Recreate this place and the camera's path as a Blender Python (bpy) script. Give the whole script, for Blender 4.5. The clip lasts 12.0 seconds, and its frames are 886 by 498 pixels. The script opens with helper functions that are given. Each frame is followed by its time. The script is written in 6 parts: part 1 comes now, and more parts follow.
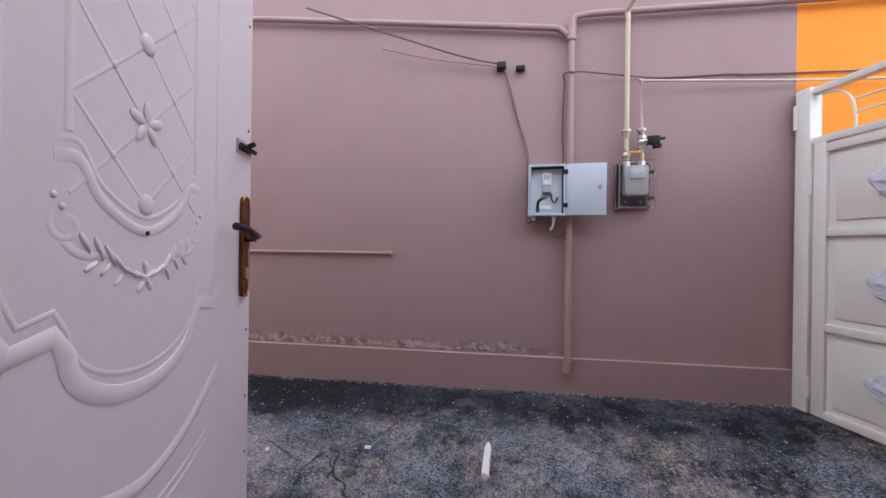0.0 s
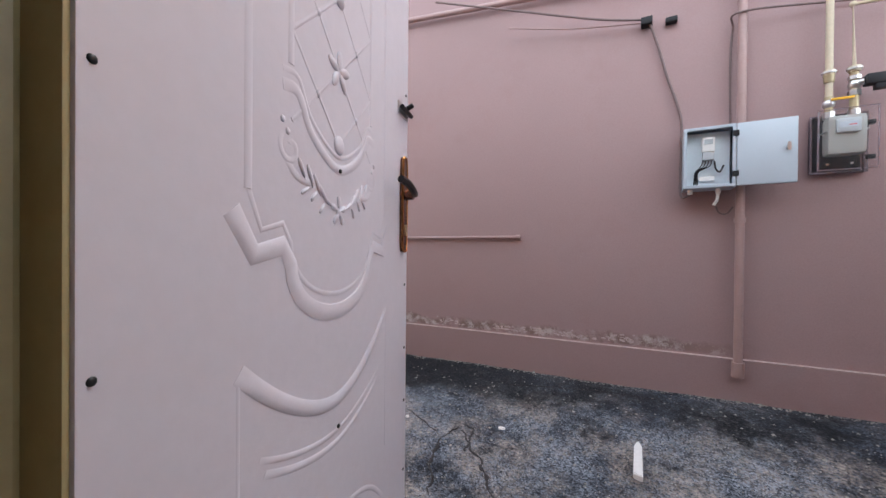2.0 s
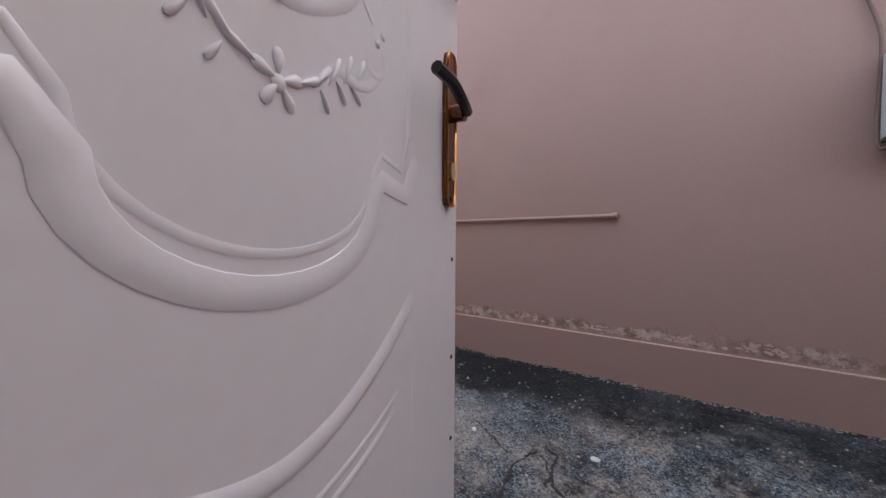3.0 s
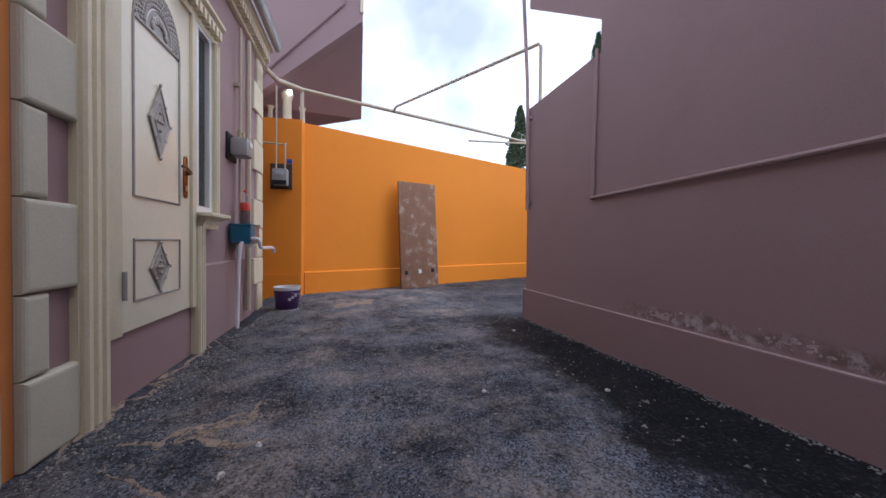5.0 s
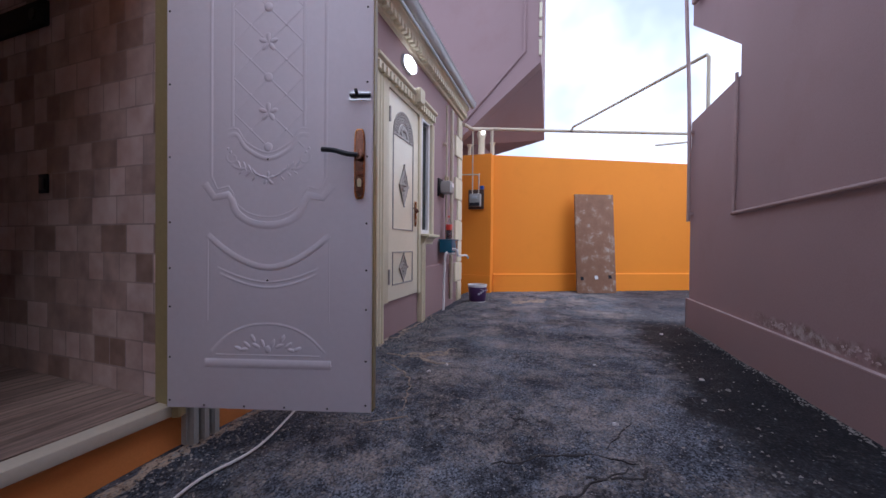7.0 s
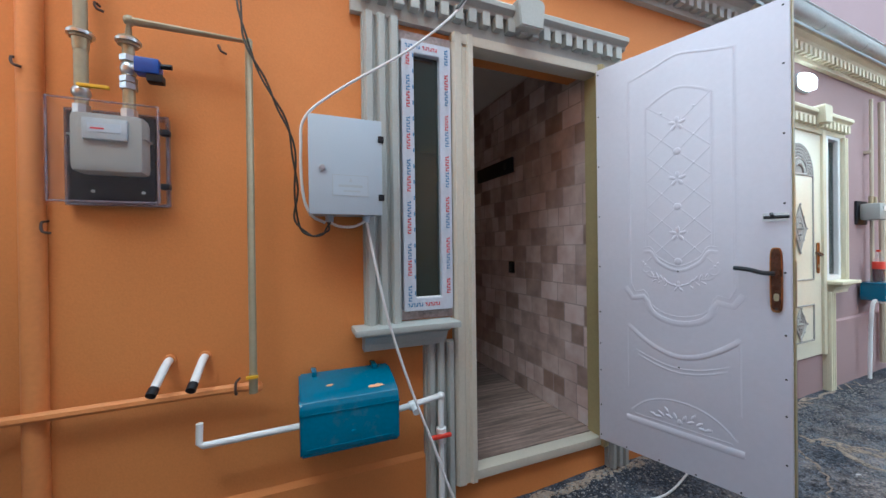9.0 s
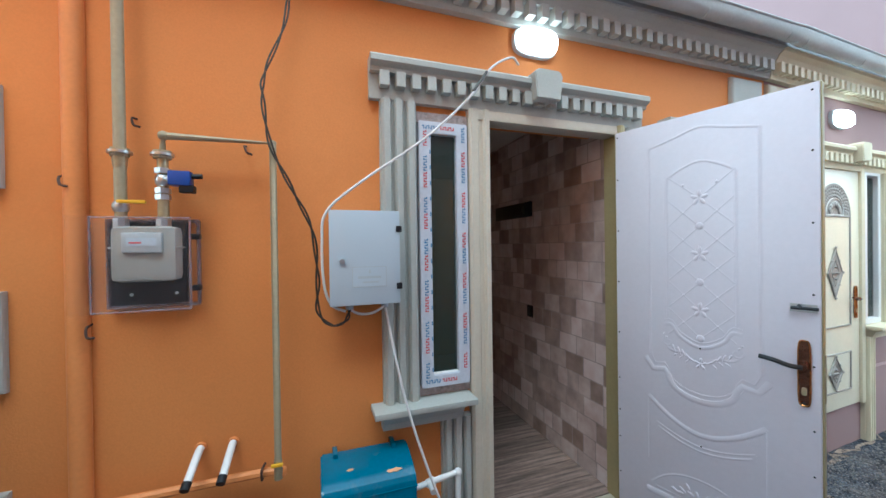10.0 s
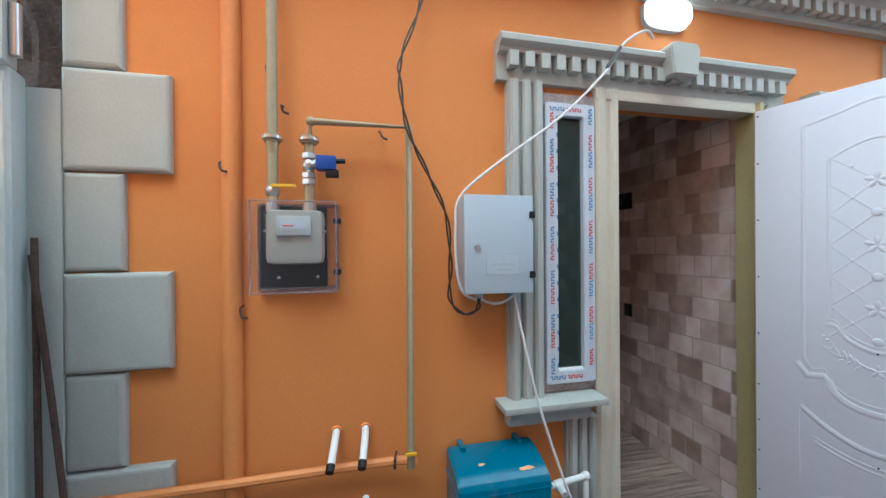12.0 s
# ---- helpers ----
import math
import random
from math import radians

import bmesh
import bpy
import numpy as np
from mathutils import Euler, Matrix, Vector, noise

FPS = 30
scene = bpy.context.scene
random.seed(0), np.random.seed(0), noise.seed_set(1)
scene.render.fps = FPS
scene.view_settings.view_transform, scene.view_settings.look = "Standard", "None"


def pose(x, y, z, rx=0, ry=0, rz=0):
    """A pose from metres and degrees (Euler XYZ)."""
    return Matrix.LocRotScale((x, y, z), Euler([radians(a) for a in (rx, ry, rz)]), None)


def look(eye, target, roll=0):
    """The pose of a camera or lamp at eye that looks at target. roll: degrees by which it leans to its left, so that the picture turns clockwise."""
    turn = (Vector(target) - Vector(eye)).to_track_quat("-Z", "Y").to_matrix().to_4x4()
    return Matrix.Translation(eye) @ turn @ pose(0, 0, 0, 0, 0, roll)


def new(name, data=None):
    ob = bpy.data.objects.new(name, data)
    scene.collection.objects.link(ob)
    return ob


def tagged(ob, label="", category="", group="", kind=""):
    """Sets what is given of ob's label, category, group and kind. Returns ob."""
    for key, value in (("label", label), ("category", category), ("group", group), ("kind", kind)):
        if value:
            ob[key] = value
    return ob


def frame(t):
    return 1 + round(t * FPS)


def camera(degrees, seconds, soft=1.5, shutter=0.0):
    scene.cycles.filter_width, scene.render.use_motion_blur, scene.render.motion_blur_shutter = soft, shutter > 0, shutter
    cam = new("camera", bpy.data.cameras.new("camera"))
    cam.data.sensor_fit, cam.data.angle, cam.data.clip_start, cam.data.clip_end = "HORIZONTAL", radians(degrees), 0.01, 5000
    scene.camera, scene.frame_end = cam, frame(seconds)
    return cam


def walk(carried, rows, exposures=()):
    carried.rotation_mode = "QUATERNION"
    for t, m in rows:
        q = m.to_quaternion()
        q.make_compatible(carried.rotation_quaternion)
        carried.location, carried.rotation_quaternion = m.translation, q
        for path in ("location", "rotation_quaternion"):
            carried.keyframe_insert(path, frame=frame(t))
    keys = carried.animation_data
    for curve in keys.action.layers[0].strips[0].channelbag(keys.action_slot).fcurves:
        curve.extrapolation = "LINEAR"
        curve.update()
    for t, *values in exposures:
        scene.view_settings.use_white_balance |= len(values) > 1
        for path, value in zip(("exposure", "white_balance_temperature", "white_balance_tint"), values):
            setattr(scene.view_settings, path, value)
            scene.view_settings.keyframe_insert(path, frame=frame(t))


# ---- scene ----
cam = camera(100.5, 12.0)
PATH = [
    (0, (0.768, -0.05, 1.22), (0.357, 1.907, 1.219), 0.8),
    (0.5, (0.735, -0.06, 1.163), (0.156, 1.855, 1.151), 0.8),
    (1, (0.721, -0.074, 1.144), (0.038, 1.806, 1.12), 0.6),
    (1.5, (0.71, -0.055, 1.136), (-0.11, 1.769, 1.112), 0.4),
    (2, (0.647, -0.043, 1.096), (-0.336, 1.699, 1.083), 0.5),
    (2.5, (0.568, 0.061, 1.0), (-0.568, 1.707, 0.995), 0.8),
    (3, (0.455, 0.326, 1.019), (-0.866, 1.827, 0.965), 0.4),
    (3.2, (0.396, 0.39, 1.008), (-1.019, 1.804, 0.975), 1.1),
    (4.8, (0.265, 1.175, 0.851), (-1.671, 1.676, 0.809), 0.8),
    (5, (0.269, 1.216, 0.82), (-1.696, 1.587, 0.785), 0.6),
    (5.5, (0.477, 1.266, 0.843), (-1.52, 1.379, 0.823), 0.9),
    (6, (0.735, 1.363, 0.872), (-1.265, 1.343, 0.851), 0.6),
    (6.5, (1.0, 1.526, 0.852), (-0.973, 1.197, 0.83), 0.6),
    (7, (1.295, 1.667, 0.896), (-0.586, 0.99, 0.874), 0.5),
    (7.5, (1.603, 1.774, 0.97), (-0.054, 0.654, 0.936), 0.5),
    (7.7, (1.666, 1.775, 0.996), (0.141, 0.482, 0.959), 0.4),
    (9.3, (1.988, 1.77, 1.514), (1.291, -0.105, 1.511), -0.8),
    (9.5, (1.993, 1.802, 1.609), (1.312, -0.079, 1.605), -0.8),
    (10, (1.952, 1.8, 1.773), (1.287, -0.085, 1.759), -0.8),
    (10.5, (1.937, 1.816, 1.859), (1.281, -0.073, 1.848), -0.7),
    (11, (2.04, 1.86, 1.821), (1.425, -0.043, 1.824), -0.5),
    (11.5, (2.216, 1.798, 1.719), (1.663, -0.124, 1.721), -0.2),
    (11.9, (2.283, 1.645, 1.709), (1.795, -0.294, 1.686), 0.4),
    (12, (2.306, 1.624, 1.714), (1.866, -0.327, 1.709), -0.4),
]
EXPOSURES = [(0.0, 1.50, 6170, 12), (0.5, 1.56, 6480, 7), (1.0, 1.60, 6560, 4), (1.5, 1.60, 6500, 4), (2.0, 1.74, 6250, 5), (2.5, 1.72, 6000, 7), (3.0, 1.35, 6480, 2), (3.2, 1.30, 6450, 3),
             (4.8, 0.45, 5850, 13), (5.0, 0.45, 5800, 13), (5.5, 0.47, 5500, 18), (6.5, 0.47, 5500, 18), (7.0, 0.5, 5600, 17), (7.7, 0.55, 5700, 14),
             (9.3, 1.58, 5280, -9), (11.0, 1.55, 5270, -11), (12.0, 1.68, 5240, -13)]
walk(cam, [(t, look(eye, target, roll)) for t, eye, target, roll in PATH], EXPOSURES)

# ---- world, sun, exposure ----
world = bpy.data.worlds.new("world")
scene.world = world
world.use_nodes = True
wn, wl = world.node_tree.nodes, world.node_tree.links
wn.clear()
w_out, w_bg, w_sky = wn.new("ShaderNodeOutputWorld"), wn.new("ShaderNodeBackground"), wn.new("ShaderNodeTexSky")
w_sky.sky_type, w_sky.sun_disc = "NISHITA", False
w_sky.sun_elevation, w_sky.sun_rotation = radians(48), radians(-20)
w_sky.air_density, w_sky.dust_density = 1.0, 2.0
w_co, w_noise, w_ramp, w_mix = wn.new("ShaderNodeTexCoord"), wn.new("ShaderNodeTexNoise"), wn.new("ShaderNodeValToRGB"), wn.new("ShaderNodeMixRGB")
w_noise.inputs["Scale"].default_value, w_noise.inputs["Detail"].default_value, w_noise.inputs["Roughness"].default_value = 1.6, 5.0, 0.5
w_ramp.color_ramp.elements[0].position, w_ramp.color_ramp.elements[1].position = 0.37, 0.62
w_ramp.color_ramp.elements[0].color = (0.24, 0.24, 0.24, 1)
w_mix.inputs["Color2"].default_value = (14.5, 15.0, 15.8, 1)
w_bg.inputs["Strength"].default_value = 0.10
wl.new(w_co.outputs["Generated"], w_noise.inputs["Vector"])
wl.new(w_noise.outputs["Fac"], w_ramp.inputs["Fac"])
wl.new(w_ramp.outputs["Color"], w_mix.inputs["Fac"])
wl.new(w_sky.outputs["Color"], w_mix.inputs["Color1"])
wl.new(w_mix.outputs["Color"], w_bg.inputs["Color"])
wl.new(w_bg.outputs["Background"], w_out.inputs["Surface"])
sun_data = bpy.data.lights.new("sun", "SUN")
sun_data.energy, sun_data.angle, sun_data.color = 0.6, radians(25), (1.0, 0.96, 0.9)
sun = new("sun", sun_data)
sun.matrix_world = look((3, 6, 12), (0, 0, 0))

# ---- materials ----
MATS = {}


def mat(name, color, rough=0.6, metal=0.0, vary=0.12, scale=3.0, fine=60.0, bump=0.15, spec=0.5, piece=0.0, stain=None, stain_amt=0.0, stain_scale=2.0, emit=0.0):
    """A painted or plain surface: colour varied at two scales, fine relief, optional stains."""
    if name in MATS:
        return MATS[name]
    m = bpy.data.materials.new(name)
    m.use_nodes = True
    n, l = m.node_tree.nodes, m.node_tree.links
    b = n["Principled BSDF"]
    b.inputs["Roughness"].default_value, b.inputs["Metallic"].default_value = rough, metal
    b.inputs["Specular IOR Level"].default_value = spec
    co = n.new("ShaderNodeTexCoord")
    big, small = n.new("ShaderNodeTexNoise"), n.new("ShaderNodeTexNoise")
    big.inputs["Scale"].default_value, big.inputs["Detail"].default_value = scale, 5
    small.inputs["Scale"].default_value, small.inputs["Detail"].default_value = fine, 3
    l.new(co.outputs["Object"], big.inputs["Vector"])
    l.new(co.outputs["Object"], small.inputs["Vector"])
    add = n.new("ShaderNodeMath")
    add.operation = "ADD"
    l.new(big.outputs["Fac"], add.inputs[0])
    l.new(small.outputs["Fac"], add.inputs[1])
    mr = n.new("ShaderNodeMapRange")
    mr.inputs["From Min"].default_value, mr.inputs["From Max"].default_value = 0.6, 1.4
    mr.inputs["To Min"].default_value, mr.inputs["To Max"].default_value = 1 - vary, 1 + vary
    l.new(add.outputs[0], mr.inputs["Value"])
    mul = n.new("ShaderNodeMixRGB")
    mul.blend_type = "MULTIPLY"
    mul.inputs["Fac"].default_value = 1
    mul.inputs["Color1"].default_value = (*color, 1)
    l.new(mr.outputs[0], mul.inputs["Color2"])
    last = mul.outputs["Color"]
    if piece:
        info, pr, mp = n.new("ShaderNodeObjectInfo"), n.new("ShaderNodeMapRange"), n.new("ShaderNodeMixRGB")
        pr.inputs["To Min"].default_value, pr.inputs["To Max"].default_value = 1 - piece, 1 + piece
        mp.blend_type = "MULTIPLY"
        mp.inputs["Fac"].default_value = 1
        l.new(info.outputs["Random"], pr.inputs["Value"])
        l.new(last, mp.inputs["Color1"])
        l.new(pr.outputs[0], mp.inputs["Color2"])
        last = mp.outputs["Color"]
    if stain:
        sn, sr, sm = n.new("ShaderNodeTexNoise"), n.new("ShaderNodeValToRGB"), n.new("ShaderNodeMixRGB")
        sn.inputs["Scale"].default_value, sn.inputs["Detail"].default_value, sn.inputs["Roughness"].default_value = stain_scale, 8, 0.7
        sr.color_ramp.elements[0].position, sr.color_ramp.elements[1].position = 0.54, 0.68
        sr.color_ramp.elements[1].color = (stain_amt, stain_amt, stain_amt, 1)
        sm.inputs["Color2"].default_value = (*stain, 1)
        l.new(co.outputs["Object"], sn.inputs["Vector"])
        l.new(sn.outputs["Fac"], sr.inputs["Fac"])
        l.new(sr.outputs["Color"], sm.inputs["Fac"])
        l.new(last, sm.inputs["Color1"])
        last = sm.outputs["Color"]
    l.new(last, b.inputs["Base Color"])
    if bump:
        bp = n.new("ShaderNodeBump")
        bp.inputs["Strength"].default_value, bp.inputs["Distance"].default_value = bump, 0.01
        l.new(add.outputs[0], bp.inputs["Height"])
        l.new(bp.outputs["Normal"], b.inputs["Normal"])
    if emit:
        b.inputs["Emission Color"].default_value = (1, 1, 1, 1)
        b.inputs["Emission Strength"].default_value = emit
    MATS[name] = m
    return m


def glass(name, color, rough=0.02, alpha=0.25, gloss=0.6):
    m = bpy.data.materials.new(name)
    m.use_nodes = True
    b = m.node_tree.nodes["Principled BSDF"]
    b.inputs["Base Color"].default_value = (*color, 1)
    b.inputs["Roughness"].default_value = rough
    b.inputs["Alpha"].default_value = alpha
    b.inputs["Specular IOR Level"].default_value = gloss
    return m


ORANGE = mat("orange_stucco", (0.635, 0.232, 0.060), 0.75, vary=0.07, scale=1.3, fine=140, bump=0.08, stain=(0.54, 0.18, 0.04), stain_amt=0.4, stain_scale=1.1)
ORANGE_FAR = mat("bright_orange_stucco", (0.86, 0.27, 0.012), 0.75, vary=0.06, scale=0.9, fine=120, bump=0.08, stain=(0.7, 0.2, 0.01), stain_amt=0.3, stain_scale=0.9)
MAUVE = mat("mauve_stucco", (0.322, 0.218, 0.224), 0.8, vary=0.08, scale=0.9, fine=120, bump=0.05, stain=(0.28, 0.17, 0.17), stain_amt=0.4, stain_scale=0.8)
GREY = mat("grey_cast_trim", (0.42, 0.43, 0.405), 0.6, vary=0.08, scale=5, fine=90, bump=0.1, piece=0.04)
PALEGREY = mat("pale_cream_grey_trim", (0.57, 0.545, 0.43), 0.6, vary=0.08, scale=5, fine=90, bump=0.1, piece=0.04)
CREAM = mat("cream_cast_trim", (0.70, 0.645, 0.475), 0.6, vary=0.08, scale=5, fine=90, bump=0.1, piece=0.04)
DOORWHITE = mat("white_door_enamel", (0.78, 0.77, 0.74), 0.28, vary=0.04, scale=3, fine=40, bump=0.03)
DOORIN = mat("white_pressed_door_skin", (0.71, 0.675, 0.742), 0.42, vary=0.03, scale=2, fine=50, bump=0.03)
DOORCREAM = mat("cream_door_enamel", (0.88, 0.825, 0.65), 0.3, vary=0.04, scale=3, fine=40, bump=0.03)
FRAMEBEIGE = mat("beige_door_frame_paint", (0.57, 0.52, 0.43), 0.45, vary=0.06, scale=6, fine=60, bump=0.05)
EDGEGOLD = mat("olive_gold_edge", (0.40, 0.335, 0.17), 0.4, vary=0.08, scale=6, fine=60, bump=0.05)
SILVER = mat("silver_ornament_paint", (0.40, 0.38, 0.35), 0.45, 0.35, vary=0.2, scale=20, fine=150, bump=0.3)
BRONZE = mat("polished_bronze", (0.125, 0.050, 0.030), 0.16, 0.7, vary=0.4, scale=12, bump=0.02)
GOLD = mat("copper_edge_glint", (0.55, 0.24, 0.08), 0.22, 0.9, vary=0.12, scale=12, bump=0.02)
BLACKMET = mat("black_metal", (0.03, 0.03, 0.032), 0.35, 0.6, vary=0.1, bump=0.02)
CHROME = mat("dull_chrome", (0.55, 0.55, 0.56), 0.3, 0.9, vary=0.1, bump=0.02)
GATE = mat("off_white_gate_enamel", (0.68, 0.68, 0.64), 0.4, vary=0.05, scale=3, fine=50, bump=0.05)
GATEIN = mat("pale_blue_grey_enamel", (0.50, 0.55, 0.55), 0.45, vary=0.08, scale=4, fine=50, bump=0.08)
PIPEMAUVE = mat("mauve_painted_pipe", (0.345, 0.23, 0.225), 0.5, vary=0.08, scale=8, bump=0.05)
LEDGE = mat("lit_pink_ledge", (0.40, 0.295, 0.29), 0.8, vary=0.2, scale=6, bump=0.2)
PIPEOR = mat("orange_painted_pipe", (0.68, 0.255, 0.075), 0.55, vary=0.08, scale=6, bump=0.05)
PIPEBEIGE = mat("khaki_painted_pipe", (0.35, 0.30, 0.20), 0.45, vary=0.12, scale=10, bump=0.05)
PIPECREAM = mat("cream_painted_pipe", (0.52, 0.45, 0.34), 0.45, vary=0.1, scale=10, bump=0.05)
BRASS = mat("brass_fitting", (0.40, 0.34, 0.22), 0.4, 0.5, vary=0.15, bump=0.03)
PVC = mat("white_pvc", (0.78, 0.78, 0.78), 0.35, vary=0.04, bump=0.02)
FILM = mat("white_printed_film", (0.57, 0.60, 0.68), 0.35, vary=0.08, scale=14, bump=0.12)
PRINTRED = mat("red_print", (0.55, 0.06, 0.08), 0.5, vary=0.1, bump=0)
PRINTBLUE = mat("blue_print", (0.08, 0.22, 0.42), 0.5, vary=0.1, bump=0)
PUTTY = mat("mauve_grey_putty", (0.36, 0.30, 0.29), 0.85, vary=0.35, scale=14, fine=60, bump=0.5)
METERBODY = mat("beige_meter_enamel", (0.34, 0.345, 0.33), 0.5, vary=0.05, bump=0.03)
BLACKPLAS = mat("black_plastic", (0.014, 0.014, 0.018), 0.5, spec=0.25, vary=0.1, bump=0.03)
EBOX = mat("pale_grey_powder_coat", (0.45, 0.515, 0.59), 0.45, vary=0.04, bump=0.06, fine=220)
CABIN = mat("pale_blue_cabinet_lining", (0.62, 0.70, 0.76), 0.5, vary=0.05, bump=0.03)
LABELGREY = mat("grey_label", (0.42, 0.46, 0.50), 0.5, vary=0.05, bump=0)
TEAL = mat("teal_enamel_tank", (0.008, 0.135, 0.235), 0.2, vary=0.12, scale=6, bump=0.05, stain=(0.25, 0.2, 0.14), stain_amt=0.18, stain_scale=9)
TAPE = mat("peach_tape", (0.75, 0.42, 0.22), 0.6, vary=0.1, bump=0.1)
BLUEPLAS = mat("blue_plastic", (0.01, 0.06, 0.32), 0.4, vary=0.1, bump=0.02)
REDPLAS = mat("red_plastic", (0.62, 0.05, 0.03), 0.4, vary=0.1, bump=0.02)
YELLOWPLAS = mat("yellow_plastic", (0.75, 0.42, 0.02), 0.4, vary=0.1, bump=0.02)
CABLEW = mat("white_cable", (0.70, 0.68, 0.68), 0.5, vary=0.08, bump=0.02)
CABLEB = mat("black_cable", (0.025, 0.022, 0.02), 0.5, vary=0.2, bump=0.02)
CABLEG = mat("grey_mauve_cable", (0.16, 0.11, 0.11), 0.6, vary=0.2, bump=0.02)
GUTTER = mat("galvanised_gutter", (0.44, 0.46, 0.47), 0.6, 0.1, vary=0.1, scale=4, bump=0.05)
ROOF = mat("grey_roof_sheet", (0.30, 0.31, 0.33), 0.5, 0.2, vary=0.1, bump=0.1)
RUBBLE = mat("shaded_gap_masonry", (0.06, 0.05, 0.048), 0.95, vary=0.5, scale=12, fine=60, bump=0.8)
BOARD = mat("weathered_brown_board", (0.24, 0.122, 0.072), 0.8, vary=0.25, scale=5, fine=70, bump=0.3, stain=(0.46, 0.40, 0.34), stain_amt=0.8, stain_scale=5)
RUST = mat("rusty_iron_rod", (0.09, 0.055, 0.045), 0.8, 0.3, vary=0.4, scale=20, bump=0.3)
LAMPGLOW = mat("lit_lamp_diffuser", (0.9, 0.9, 0.9), 0.4, vary=0.0, bump=0, emit=3.2)
PLASTER = mat("white_plaster", (0.70, 0.67, 0.62), 0.85, vary=0.06, bump=0.1)
WHITESTONE = mat("white_marble_chip", (0.70, 0.68, 0.68), 0.6, vary=0.1, bump=0.1)
PEBBLE = mat("pale_gravel", (0.30, 0.285, 0.27), 0.85, vary=0.3, scale=40, bump=0.3, piece=0.2)
SALT = mat("salt_bloom", (0.46, 0.365, 0.365), 0.95, vary=0.3, scale=20, fine=90, bump=0.5)
BUCKETP = mat("purple_bucket_print", (0.065, 0.025, 0.10), 0.4, vary=0.1, bump=0.02)
COLA = mat("dark_red_drink", (0.05, 0.004, 0.006), 0.15, vary=0.1, bump=0)
FOLIAGE = mat("cypress_foliage", (0.055, 0.085, 0.04), 0.8, vary=0.4, scale=3, bump=0)
BARK = mat("cypress_bark", (0.10, 0.07, 0.05), 0.9, vary=0.3, bump=0.3)
PANE = glass("dark_window_glass", (0.025, 0.045, 0.04), 0.03, 0.6)
CLEAR = glass("clear_polycarbonate", (0.5, 0.45, 0.47), 0.12, 0.025, 0.05)
CLEAREDGE = glass("moulded_clear_edge", (0.30, 0.24, 0.28), 0.2, 0.45, 0.4)
PET = glass("clear_bottle_plastic", (0.8, 0.8, 0.8), 0.08, 0.12)


